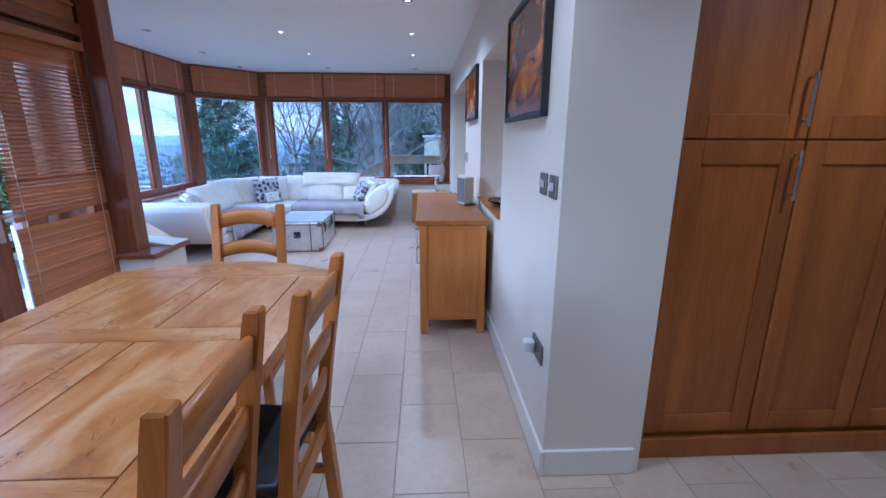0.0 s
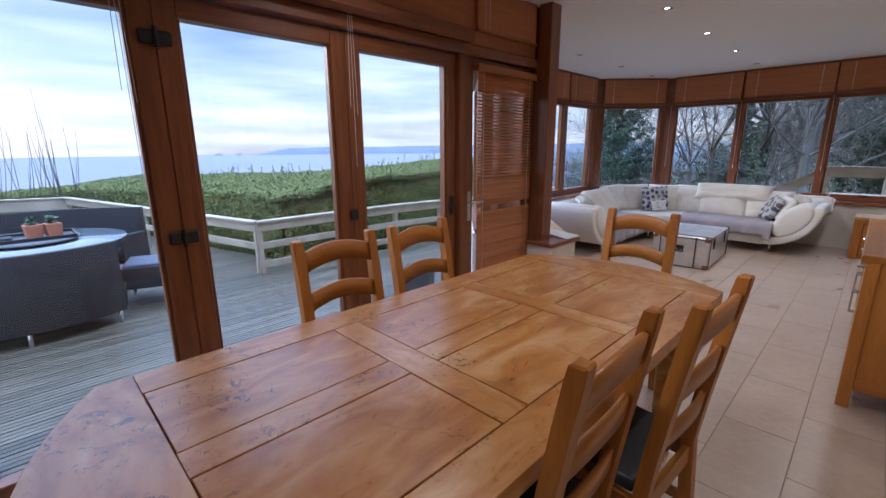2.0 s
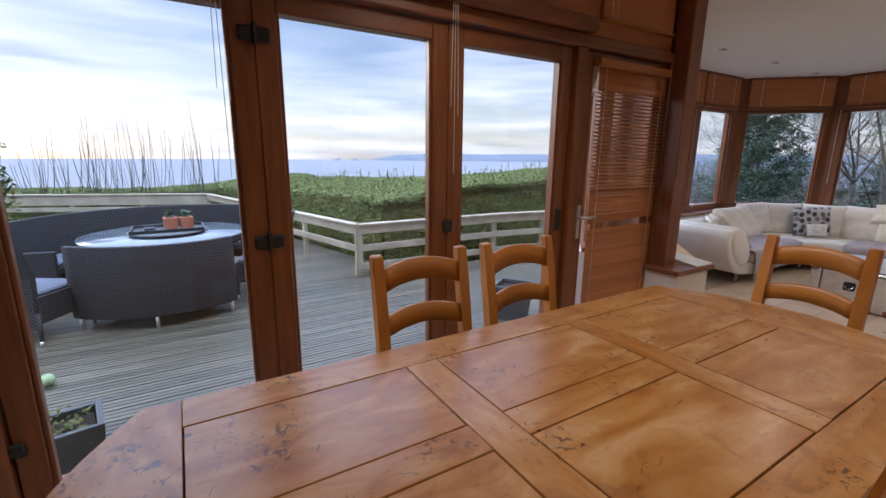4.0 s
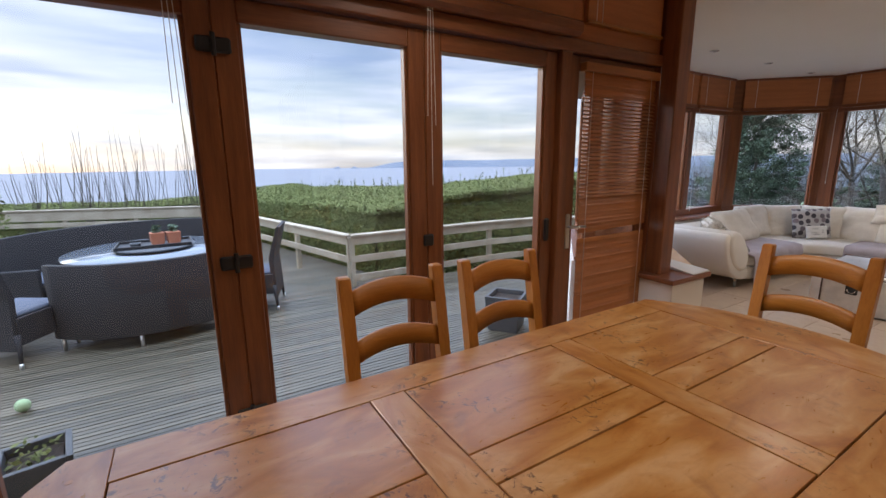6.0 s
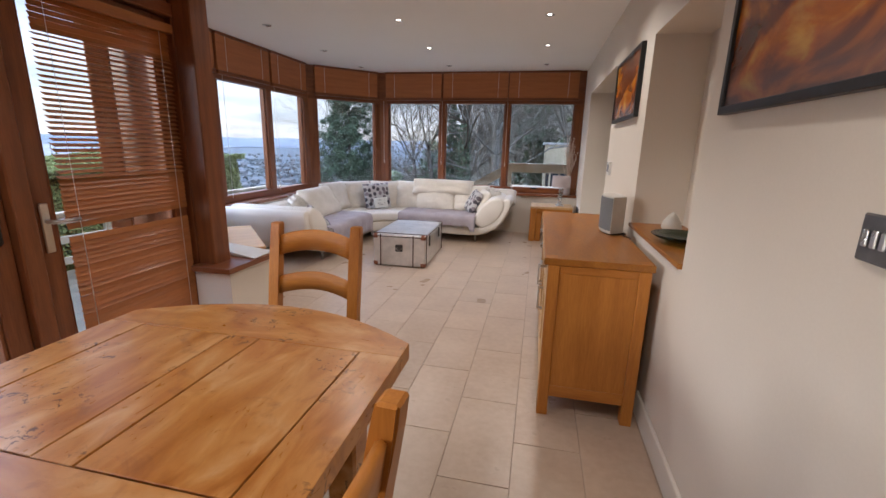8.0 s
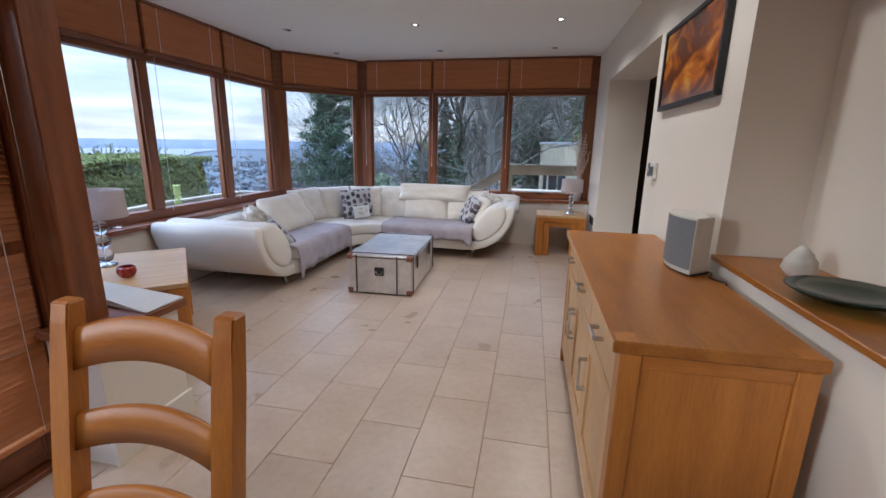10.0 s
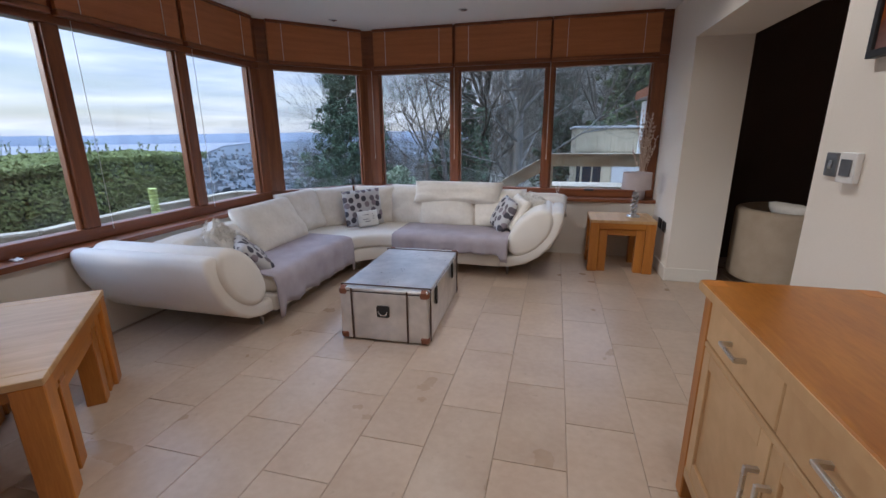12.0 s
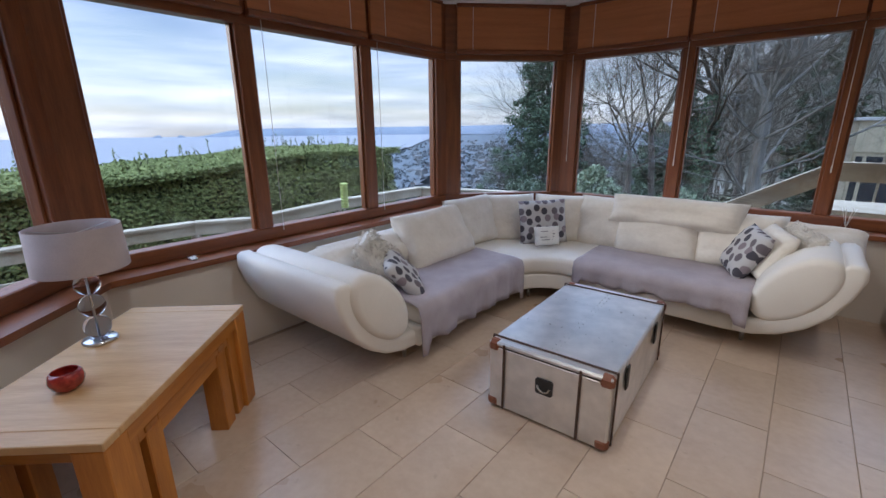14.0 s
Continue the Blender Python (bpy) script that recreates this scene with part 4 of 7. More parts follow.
# ---- sideboard ----
def sideboard():
    s = thing("sideboard", "honey oak sideboard with three drawers, three doors and square metal handles", "sideboard", -0.34, 7.865, 0)
    W, D, H = 0.795, 0.235, 0.85
    bm = bmesh.new()
    add_box(bm, -D - 0.02, D + 0.012, -W, W, H - 0.035, H, 0.004)
    part("top", bm, M_OAK_Y, s)
    for x in (-D - 0.012, D - 0.050):
        for y in (-W + 0.004, W - 0.066):
            box("leg_top", x, x + 0.056, y, y + 0.062, H - 0.002, H + 0.0008, M_OAK_Z, s, "darker end grain of the leg showing in the top", 0)
    box("front_edge", -D - 0.0235, -D - 0.0205, -W + 0.002, W - 0.002, H - 0.033, H - 0.003, M_OAKP_Y, s, "paler front edge of the top", 0)
    for x in (-D, D - 0.055):
        for y in (-W + 0.005, W - 0.065):
            box("leg", x, x + 0.055, y, y + 0.06, 0, H - 0.035, M_OAK_Z, s, "", 0.004)
    for y in (-W + 0.014, W - 0.034):
        box("side_panel", -D + 0.055, D - 0.055, y, y + 0.02, 0.17, H - 0.075, M_OAK_Z, s, "", 0.002)
        box("side_rail", -D + 0.055, D - 0.055, y - 0.004, y + 0.024, H - 0.075, H - 0.035, M_OAK_X, s, "", 0.002)
        box("side_rail", -D + 0.055, D - 0.055, y - 0.004, y + 0.024, 0.11, 0.17, M_OAK_X, s, "", 0.002)
    box("back_panel", D - 0.02, D - 0.01, -W + 0.06, W - 0.06, 0.11, H - 0.04, M_OAK_Y, s)
    box("bottom_panel", -D + 0.02, D - 0.02, -W + 0.04, W - 0.04, 0.11, 0.13, M_OAK_Y, s)
    # added near-black board, so the slits between fronts look shaded
    box("carcass_shadow_board", -D + 0.03, -D + 0.035, -W + 0.06, W - 0.06, 0.13, H - 0.04, M_DARK, s, "added dark board standing in for shade behind the doors", 0)
    box("front_rail", -D, -D + 0.022, -W + 0.065, W - 0.065, 0.105, 0.15, M_OAKP_Y, s)
    box("front_rail", -D, -D + 0.022, -W + 0.065, W - 0.065, 0.635, 0.655, M_OAKP_Y, s)
    def handle(parent, p0, p1):
        bm = bmesh.new()
        a, b = Vector(p0), Vector(p1)
        out = Vector((-0.028, 0, 0))
        t = 0.006
        lo, hi = Vector((min(a.x, b.x), min(a.y, b.y), min(a.z, b.z))), Vector((max(a.x, b.x), max(a.y, b.y), max(a.z, b.z)))
        add_box(bm, lo.x - 0.034, lo.x - 0.024, lo.y - t, hi.y + t, lo.z - t, hi.z + t, 0.002)
        for q in (a, b):
            add_box(bm, q.x - 0.026, q.x, q.y - t, q.y + t, q.z - t, q.z + t, 0)
        part("handle", bm, M_CHROME, parent, "square brushed metal handle")
    inner = 2 * (W - 0.065)
    cw = inner / 3
    for k in range(3):
        a = -W + 0.065 + k * cw + 0.003
        b = a + cw - 0.006
        d = box("drawer", -D + 0.002, -D + 0.024, a, b, 0.66, H - 0.042, M_OAKP_Y, s, "", 0.003)
        handle(d, (-D + 0.002, (a + b) / 2 - 0.05, 0.738), (-D + 0.002, (a + b) / 2 + 0.05, 0.738))
        door = box("door", -D + 0.012, -D + 0.022, a + 0.05, b - 0.05, 0.20, 0.585, M_OAKP_Y, s, "recessed door panel", 0)
        for nm, q in (("door_stile", (a, a + 0.055, 0.153, 0.632)), ("door_stile", (b - 0.055, b, 0.153, 0.632)), ("door_rail", (a + 0.055, b - 0.055, 0.153, 0.208)), ("door_rail", (a + 0.055, b - 0.055, 0.577, 0.632))):
            box(nm, -D + 0.002, -D + 0.024, q[0], q[1], q[2], q[3], M_OAKP_Y, door, "", 0.002)
        hy = a + 0.028 if k == 1 else b - 0.028
        if k == 2:
            hy = a + 0.028
        if k == 1:
            hy = b - 0.028
        handle(door, (-D + 0.002, hy, 0.40), (-D + 0.002, hy, 0.53))
    return s


sideboard()


def speaker():
    s = thing("speaker", "small cream table-top speaker with a curved grey front on the sideboard", "speaker", -0.20, 7.90, 0.85, 0)
    n = 12
    def outline(w, d0, d1, inset=0.0):
        pts = []
        for i in range(n + 1):
            u = -1 + 2 * i / n
            pts.append((-d0 - d1 * (1 - u * u) + inset, u * (w - inset)))
        return pts
    pts = outline(0.15, 0.0, 0.045) + [(0.085, 0.085), (0.085, -0.085)]
    prism("case", pts, 0.008, 0.235, M_SPKC, s, "", "z", 0.006)
    g = outline(0.147, 0.0, 0.045, 0)
    grid = [(x - 0.004, y) for x, y in g] + [(x + 0.003, y) for x, y in reversed(g)]
    prism("grille", grid, 0.028, 0.226, M_SPKG, s, "grey cloth grille", "z", 0.0)
    prism("foot", [(x + 0.01, y * 0.9) for x, y in pts], 0.0, 0.008, M_BLACK, s)
    bm = bmesh.new()
    for i in range(10):
        y0, y1 = 0.0 - i * 0.02, -0.02 - i * 0.02
        add_tube(bm, (0.09 + 0.015 * math.sin(i * 0.9), y0 - 0.05, 0.006), (0.09 + 0.015 * math.sin((i + 1) * 0.9), y1 - 0.05, 0.006), 0.003, 0.003, 6)
    part("cable", bm, M_BLACK, s, "black cable")


speaker()


# ---- trunk ----
def trunk():
    t = thing("trunk", "low silver riveted metal trunk with dark straps and copper-brown corners", "trunk", -2.15, 10.02, 0, 2)
    X, Y, H = 0.30, 0.515, 0.375
    box("body", -X, X, -Y, Y, 0.012, 0.348, M_ALU, t, "", 0.008)
    box("lid", -X - 0.003, X + 0.003, -Y - 0.003, Y + 0.003, 0.350, H, M_ALU, t, "", 0.008)
    box("seam", -X + 0.004, X - 0.004, -Y + 0.004, Y - 0.004, 0.342, 0.355, M_DARK, t, "", 0)
    for s in (-1, 1):
        yy = s * (Y - 0.055)
        bm = bmesh.new()
        add_box(bm, -X - 0.008, X + 0.008, yy - 0.007, yy + 0.007, H, H + 0.006, 0.002)
        add_box(bm, -X - 0.009, -X - 0.003, yy - 0.007, yy + 0.007, 0.015, H + 0.006, 0)
        add_box(bm, X + 0.003, X + 0.009, yy - 0.007, yy + 0.007, 0.015, H + 0.006, 0)
        part("strap", bm, M_STRAP, t)
        for xx in (-X + 0.085, X - 0.135):
            bm = bmesh.new()
            add_box(bm, xx - 0.006, xx + 0.006, min(s * (Y + 0.003), s * (Y + 0.009)), max(s * (Y + 0.003), s * (Y + 0.009)), 0.015, H - 0.004, 0.002)
            part("strap", bm, M_STRAP, t)
        for xx in (-1, 1):
            for z0, z1 in ((0.008, 0.066), (H - 0.058, H + 0.005)):
                cx0, cx1 = sorted((xx * (X + 0.007), xx * (X - 0.058)))
                cy0, cy1 = sorted((s * (Y + 0.007), s * (Y - 0.045)))
                box("corner_cap", cx0, cx1, cy0, cy1, z0, z1, M_COPPER, t, "", 0.016)
    for yy in (-1, 1):
        bm = bmesh.new()
        y0_, y1_ = sorted((yy * Y, yy * (Y + 0.008)))
        add_prism(bm, [(-0.042, 0.190), (-0.034, 0.182), (0.034, 0.182), (0.042, 0.190), (0.044, 0.252), (0.036, 0.262), (-0.036, 0.262), (-0.044, 0.252)], y0_, y1_, "y")
        h = part("handle_plate", bm, M_BLACK, t, "black cupped carrying handle")
        bm = bmesh.new()
        for i in range(8):
            a0_, a1_ = math.pi * (1 + i / 8), math.pi * (1 + (i + 1) / 8)
            add_tube(bm, (0.030 * math.cos(a0_), yy * (Y + 0.012), 0.226 + 0.028 * math.sin(a0_)), (0.030 * math.cos(a1_), yy * (Y + 0.012), 0.226 + 0.028 * math.sin(a1_)), 0.005, 0.005, 8)
        part("handle_bar", bm, M_CHROME, h)
    for yy in (-0.30, 0.25):
        bm = bmesh.new()
        add_box(bm, X + 0.003, X + 0.014, yy - 0.022, yy + 0.022, 0.22, 0.345, 0.008)
        part("latch", bm, M_BLACK, t, "black oval latch")
    bm = bmesh.new()
    def rivet(p, r=0.0042):
        bmesh.ops.create_icosphere(bm, subdivisions=1, radius=r, matrix=Matrix.Translation(p))
    for i in range(18):
        y = -0.42 + i * 0.049
        for dx in (-0.012, 0.012):
            rivet((dx, y, H))
    for i in range(9):
        for dy in (-0.18, 0.20):
            rivet((-0.26 + i * 0.065, dy, H))
    for i in range(14):
        rivet((-0.28 + i * 0.043, -Y - 0.003, 0.362), 0.003)
    part("rivet", bm, M_CHROME, t, "rows of small round rivets", "stuff", True)


trunk()


# ---- nests of tables ----
def nest_table(label, x, y, rz, w, d, h, small=((0.80, 0.055), (0.58, 0.10))):
    """w along local x, d along local y; the nested tables slide out towards -y."""
    sizes = [(w, d, h)] + [(w * k, d * 0.92, h - 0.005 - dz) for k, dz in small]
    group = "nest of tables"
    for i, (ww, dd, hh) in enumerate(sizes):
        t = thing("nesting_table", label if i == 0 else "smaller oak table tucked under the larger one", "side table", x, y, 0, rz, group)
        leg = (0.10 if w > 0.8 else 0.088) if i == 0 else (0.085 if w > 0.8 else 0.078)
        box("top", -ww / 2 + 0.07, ww / 2 - 0.07, -dd / 2, dd / 2, hh - 0.028, hh, M_OAK_X if i else M_OAKP_Y, t, "", 0.003)
        for s in (-1, 1):
            a, b = sorted((s * ww / 2, s * (ww / 2 - 0.0695)))
            box("end_board", a, b, -dd / 2, dd / 2, hh - 0.028, hh, M_OAKP_Y if i == 0 else M_OAK_Y, t, "", 0.003)
            for q in (-1, 1):
                a2, b2 = sorted((s * (ww / 2 - 0.002), s * (ww / 2 - 0.002 - leg)))
                c2, d2 = sorted((q * (dd / 2 - 0.002), q * (dd / 2 - 0.002 - leg)))
                box("leg", a2, b2, c2, d2, 0, hh - 0.0285, M_OAK_Z, t, "", 0.004)
        box("apron", -ww / 2 + leg + 0.003, ww / 2 - leg - 0.003, -dd / 2 + 0.006, -dd / 2 + 0.026, hh - 0.085, hh - 0.0285, M_OAK_X, t, "", 0.002)
        if i == 0:
            for s in (-1, 1):
                box("side_apron", s * (ww / 2 - 0.028) - 0.01, s * (ww / 2 - 0.028) + 0.01, -dd / 2 + leg + 0.003, dd / 2 - leg - 0.003, hh - 0.075, hh - 0.0285, M_OAK_Y, t, "", 0.002)


nest_table("broad pale oak nesting table beside the bay window", -3.326, 8.213, 132.5, 1.01, 0.55, 0.53, ((0.84, 0.05), (0.60, 0.095)))
nest_table("honey oak nesting table under the bay window", -0.435, 11.66, 0, 0.60, 0.48, 0.52, ((0.70, 0.06),))


def table_lamp(label, x, y, z, twist, r=0.15, h=0.17, total=0.46):
    l = thing("table_lamp", label, "lamp", x, y, z)
    lathe("base", [(0.0, 0.0), (0.062, 0.0), (0.065, 0.008), (0.06, 0.016), (0.02, 0.020), (0.0, 0.020)], M_CHROME, l, "round polished metal base", 28)
    if twist:
        bm = bmesh.new()
        n = 36
        for s in (0, math.pi):
            for i in range(n):
                a0, a1 = s + i * 0.42, s + (i + 1) * 0.42
                z0, z1 = 0.02 + i * 0.0062, 0.02 + (i + 1) * 0.0062
                add_tube(bm, (0.022 * math.cos(a0), 0.022 * math.sin(a0), z0), (0.022 * math.cos(a1), 0.022 * math.sin(a1), z1), 0.013, 0.013, 7)
        part("stem", bm, M_CHROME, l, "twisted silvery stem", "", True)
    else:
        for k, rr in enumerate((0.050, 0.048, 0.046)):
            c = 0.068 + k * 0.094
            lathe("glass_ball", [(0.0, c - rr)] + [(rr * math.sin(math.pi * i / 14), c - rr * math.cos(math.pi * i / 14)) for i in range(1, 14)] + [(0.0, c + rr)], M_GLASSBALL, l, "clear glass ball", 24)
        tube("rod", (0, 0, 0.018), (0, 0, total - h * 0.5), 0.004, 0.004, M_CHROME, l)
    z0 = total - h
    sh = lathe("shade", [(r * 1.04, z0), (r, total), (r - 0.003, total), (r * 1.04 - 0.003, z0), (r * 1.04, z0)], M_SHADE, l, "mauve-grey drum shade", 40)
    bm = bmesh.new()
    for i in range(3):
        a = i * 2.094
        add_tube(bm, (0, 0, total - 0.03), (r * 0.985 * math.cos(a), r * 0.985 * math.sin(a), total - 0.012), 0.002, 0.002, 5)
    add_tube(bm, (0, 0, z0 - 0.02), (0, 0, total - 0.03), 0.010, 0.010, 10)
    part("fitting", bm, M_CHROME, l)


table_lamp("table lamp with clear glass balls and a mauve drum shade, unlit", -3.56, 8.20, 0.53, False, 0.155, 0.175, 0.50)
table_lamp("table lamp with twisted silver stem and mauve drum shade, unlit", -0.315, 11.66, 0.52, True, 0.13, 0.16, 0.44)
bw = thing("bowl", "small red mosaic glass tealight bowl on the nest of tables", "bowl", -3.21, 8.03, 0.53)
lathe("bowl_body", [(0.0, 0.0), (0.028, 0.0), (0.045, 0.016), (0.053, 0.038), (0.048, 0.062), (0.040, 0.070), (0.037, 0.070), (0.044, 0.060), (0.047, 0.038), (0.03, 0.010), (0.0, 0.008)], M_RED, bw, "", 28)


# ---- sofa ----
def crescent(pts_out, pts_in):
    return pts_out + list(reversed(pts_in))


def sofa():
    s = thing("corner_sofa", "large cream leather corner sofa with curved boat-shaped arms and loose cushions", "sofa", 0, 0, 0)
    out = [(-1.75, 0.115), (-1.60, 0.115), (-1.45, 0.125), (-1.32, 0.16), (-1.20, 0.23), (-1.10, 0.33), (-1.03, 0.46), (-0.995, 0.57), (-1.00, 0.635), (-1.03, 0.655)]
    inn = [(-1.75, 0.235), (-1.60, 0.225), (-1.48, 0.225), (-1.38, 0.245), (-1.28, 0.30), (-1.20, 0.38), (-1.14, 0.48), (-1.115, 0.56), (-1.11, 0.63), (-1.08, 0.655)]
    shape = crescent(out, inn)
    prism("arm_shell", shape, 10.965, 11.93, M_LEATHER, s, "", "y", 0.025, "", True)
    left = [(9.60 - (x + 1.60) * 0.98, z) for x, z in shape]
    prism("arm_shell", left, -4.03, -3.00, M_LEATHER, s, "", "x", 0.025, "", True)
    # oval arm cushions
    def oval(cx, cz, a, b, rot, n=28):
        pts = []
        for i in range(n):
            t = 2 * math.pi * i / n
            u, v = a * math.cos(t), b * math.sin(t)
            pts.append((cx + u * math.cos(rot) - v * math.sin(rot), cz + u * math.sin(rot) + v * math.cos(rot)))
        return pts
    prism("arm_cushion", oval(-1.285, 0.455, 0.265, 0.15, radians(48)), 10.95, 11.86, M_LEATHER, s, "plump oval arm cushion", "y", 0.045, "", True)
    prism("arm_cushion", [(9.60 - (x + 1.60) * 0.98, z) for x, z in oval(-1.285, 0.455, 0.27, 0.15, radians(48))], -3.98, -2.975, M_LEATHER, s, "plump oval arm cushion", "x", 0.045, "", True)
    # base: one L-shaped plinth with a rounded inner corner
    inner = []
    for i in range(9):
        a = radians(i * 90 / 8)
        inner.append((-2.97 + 0.30 * (1 - math.cos(a)) , 10.66 + 0.30 * math.sin(a)))
    base = [(-2.97, 9.55)] + inner + [(-1.55, 10.965), (-1.55, 11.92), (-3.45, 11.92), (-3.98, 11.25), (-3.98, 9.55)]
    prism("base", base, 0.12, 0.25, M_LEATHER, s, "cream leather base", "z", 0.02, "", True)
    prism("seat", [(-2.965, 9.57), (-2.965, 10.66)] + [( -2.965 + 0.28 * (1 - math.cos(radians(a))), 10.66 + 0.28 * math.sin(radians(a))) for a in (20, 40, 60, 80, 90)] + [(-1.52, 10.945), (-1.52, 11.80), (-3.5, 11.80), (-3.86, 11.3), (-3.86, 9.57)], 0.252, 0.385, M_LEATHER, s, "deep cream leather seat", "z", 0.035, "", True)
    back = [(-3.98, 9.56), (-3.98, 11.25), (-3.42, 11.93), (-1.2, 11.93), (-1.2, 11.76), (-3.34, 11.76), (-3.80, 11.2), (-3.80, 9.56)]
    prism("backrest", back, 0.15, 0.58, M_LEATHER, s, "", "z", 0.02, "", True)
    # back cushions
    for k, (x, y, z, w, h, t, face, tilt) in enumerate([(-3.66, 9.74, 0.545, 0.80, 0.26, 0.17, 0, 58), (-3.56, 10.40, 0.585, 0.66, 0.41, 0.17, 0, 32), (-3.62, 10.98, 0.60, 0.52, 0.40, 0.17, -6, 22),
                                                      (-3.44, 11.36, 0.59, 0.42, 0.40, 0.17, -42, 15), (-3.06, 11.60, 0.59, 0.42, 0.40, 0.17, -74, 15), (-2.66, 11.66, 0.59, 0.40, 0.42, 0.17, -88, 14),
                                                      (-2.20, 11.62, 0.59, 0.58, 0.42, 0.20, -90, 18), (-1.66, 11.64, 0.58, 0.50, 0.40, 0.20, -90, 18), (-1.22, 11.66, 0.635, 0.46, 0.24, 0.14, -90, 50)]):
        cushion("back_cushion", w * 1.17, h * 1.17, t * 1.25, lean(x, y, z - 0.03, face, tilt), M_CUSH, s, "", 20 + k, 0.38, 0.020)
    cushion("headrest_roll", 1.00, 0.25, 0.19, lean(-2.10, 11.60, 0.725, -90, 24), M_CUSH, s, "rolled cream headrest cushion", 41, 0.5, 0.022)
    for x, y in ((-3.12, 9.57), (-1.50, 11.15), (-3.85, 9.7), (-1.5, 11.85), (-3.0, 10.95)):
        tube("foot", (x, y, 0), (x, y, 0.13), 0.012, 0.020, M_CHROME, s, "short chrome foot")


sofa()


def throw(name, label, top, front, z_top, z_low, seed):
    """A cloth over a seat: top is a list of (back, front) point pairs along the seat's length."""
    bm = bmesh.new()
    n = 40
    rows = []
    for i in range(n + 1):
        u = i / n * (len(top) - 1)
        k = min(int(u), len(top) - 2)
        f = u - k
        bx = Vector(top[k][0]).lerp(Vector(top[k + 1][0]), f)
        fx = Vector(top[k][1]).lerp(Vector(top[k + 1][1]), f)
        dirn = (fx - bx).normalized()
        low = z_low + 0.035 * noise.noise(Vector((i * 0.21, seed, 0))) - (0.07 if i < 3 or i > n - 3 else 0)
        wave = 0.014 * math.sin(i * 0.85 + seed) + 0.008 * math.sin(i * 2.1)
        row = []
        for j in range(9):
            p = bx.lerp(fx, j / 8)
            zz_ = z_top + 0.006 * noise.noise(Vector((p.x * 5, p.y * 5, seed)))
            if j == 8:
                zz_ -= 0.012
            row.append(bm.verts.new((p.x, p.y, zz_)))
        for j in range(1, 6):
            q = fx + dirn * (0.014 + (0.006 + wave) * j / 5 + 0.004 * (j == 1))
            row.append(bm.verts.new((q.x, q.y, z_top - 0.02 - (z_top - 0.02 - low) * j / 5)))
        rows.append(row)
    for a, b in zip(rows, rows[1:]):
        for j in range(len(a) - 1):
            bm.faces.new((a[j], a[j + 1], b[j + 1], b[j]))
    ob = part(name, bm, M_THROW, None, label, "", True)
    tagged(ob, category="throw", group="throws on the sofa")
    so = ob.modifiers.new("thickness", "SOLIDIFY")
    so.thickness, so.offset = 0.006, 1
    return ob


throw("throw", "mauve-grey cloth throw spread over the long seat near the arm", [((-3.50, 9.585), (-2.955, 9.535)), ((-3.52, 10.2), (-2.965, 10.2)), ((-3.52, 10.78), (-2.955, 10.74))], None, 0.394, 0.15, 1.0)
throw("throw", "mauve-grey cloth throw spread over the seat under the far windows", [((-2.62, 11.50), (-2.62, 10.955)), ((-2.1, 11.50), (-2.1, 10.945)), ((-1.48, 11.45), (-1.48, 10.945))], None, 0.394, 0.25, 5.0)
cushion("scatter_cushion", 0.43, 0.40, 0.13, lean(-3.09, 11.33, 0.575, -50, 14, 3), M_PATTERN, None, "grey scatter cushion printed with dark ovals in the sofa corner", 51)
cushion("scatter_cushion", 0.22, 0.17, 0.07, lean(-2.98, 11.20, 0.485, -55, 16, 4), M_WHITEPL, None, "small white cushion with lines of writing", 52)
wr = thing("cushion_print", "printed lines on the small white cushion", "print")
wr.matrix_world = lean(-2.98, 11.20, 0.485, -55, 16, 4)
for i, w in enumerate((0.11, 0.13, 0.12, 0.09)):
    box("print_line", -w / 2, w / 2, 0.035 - i * 0.024, 0.041 - i * 0.024, 0.0335, 0.036, M_GREYMETAL, wr, "", 0)
cushion("scatter_cushion", 0.36, 0.36, 0.12, lean(-1.58, 11.38, 0.55, -152, 28, -8), M_PATTERN, None, "grey scatter cushion printed with dark ovals leaning on the arm", 53)
cushion("scatter_cushion", 0.38, 0.36, 0.12, lean(-1.46, 11.40, 0.565, -152, 28, -6), M_CUSH, None, "plain cream scatter cushion behind the patterned one", 54)
fur_b = cushion("scatter_cushion", 0.38, 0.36, 0.13, lean(-1.34, 11.44, 0.575, -150, 30, -6), M_FUR, None, "shaggy cream fur cushion against the arm", 55, 0.5, 0.03)
cushion("scatter_cushion", 0.36, 0.34, 0.10, lean(-3.24, 9.70, 0.50, 40, 44, 14), M_PATTERN, None, "grey scatter cushion printed with dark ovals by the near arm", 56)
fur_a = cushion("scatter_cushion", 0.36, 0.34, 0.15, lean(-3.42, 9.66, 0.575, 35, 42, 5), M_FUR, None, "shaggy white fur cushion by the near arm", 57, 0.5, 0.035)


# ---- wall things ----
def picture(y0, y1, z0, z1, label):
    p = thing("framed_picture", label, "picture", WX, (y0 + y1) / 2, (z0 + z1) / 2, 0, "pictures on the cream wall")
    a, h, f = (y1 - y0) / 2, (z1 - z0) / 2, 0.025
    for q in ((-a, a, -h, -h + f), (-a, a, h - f, h), (-a, -a + f, -h + f, h - f), (a - f, a, -h + f, h - f)):
        box("frame", -0.032, -0.002, q[0], q[1], q[2], q[3], M_BLACK, p, "black frame", 0.002)
    box("print", -0.022, -0.006, -a + f, a - f, -h + f, h - f, M_ART, p, "abstract orange and brown sunset print", 0)


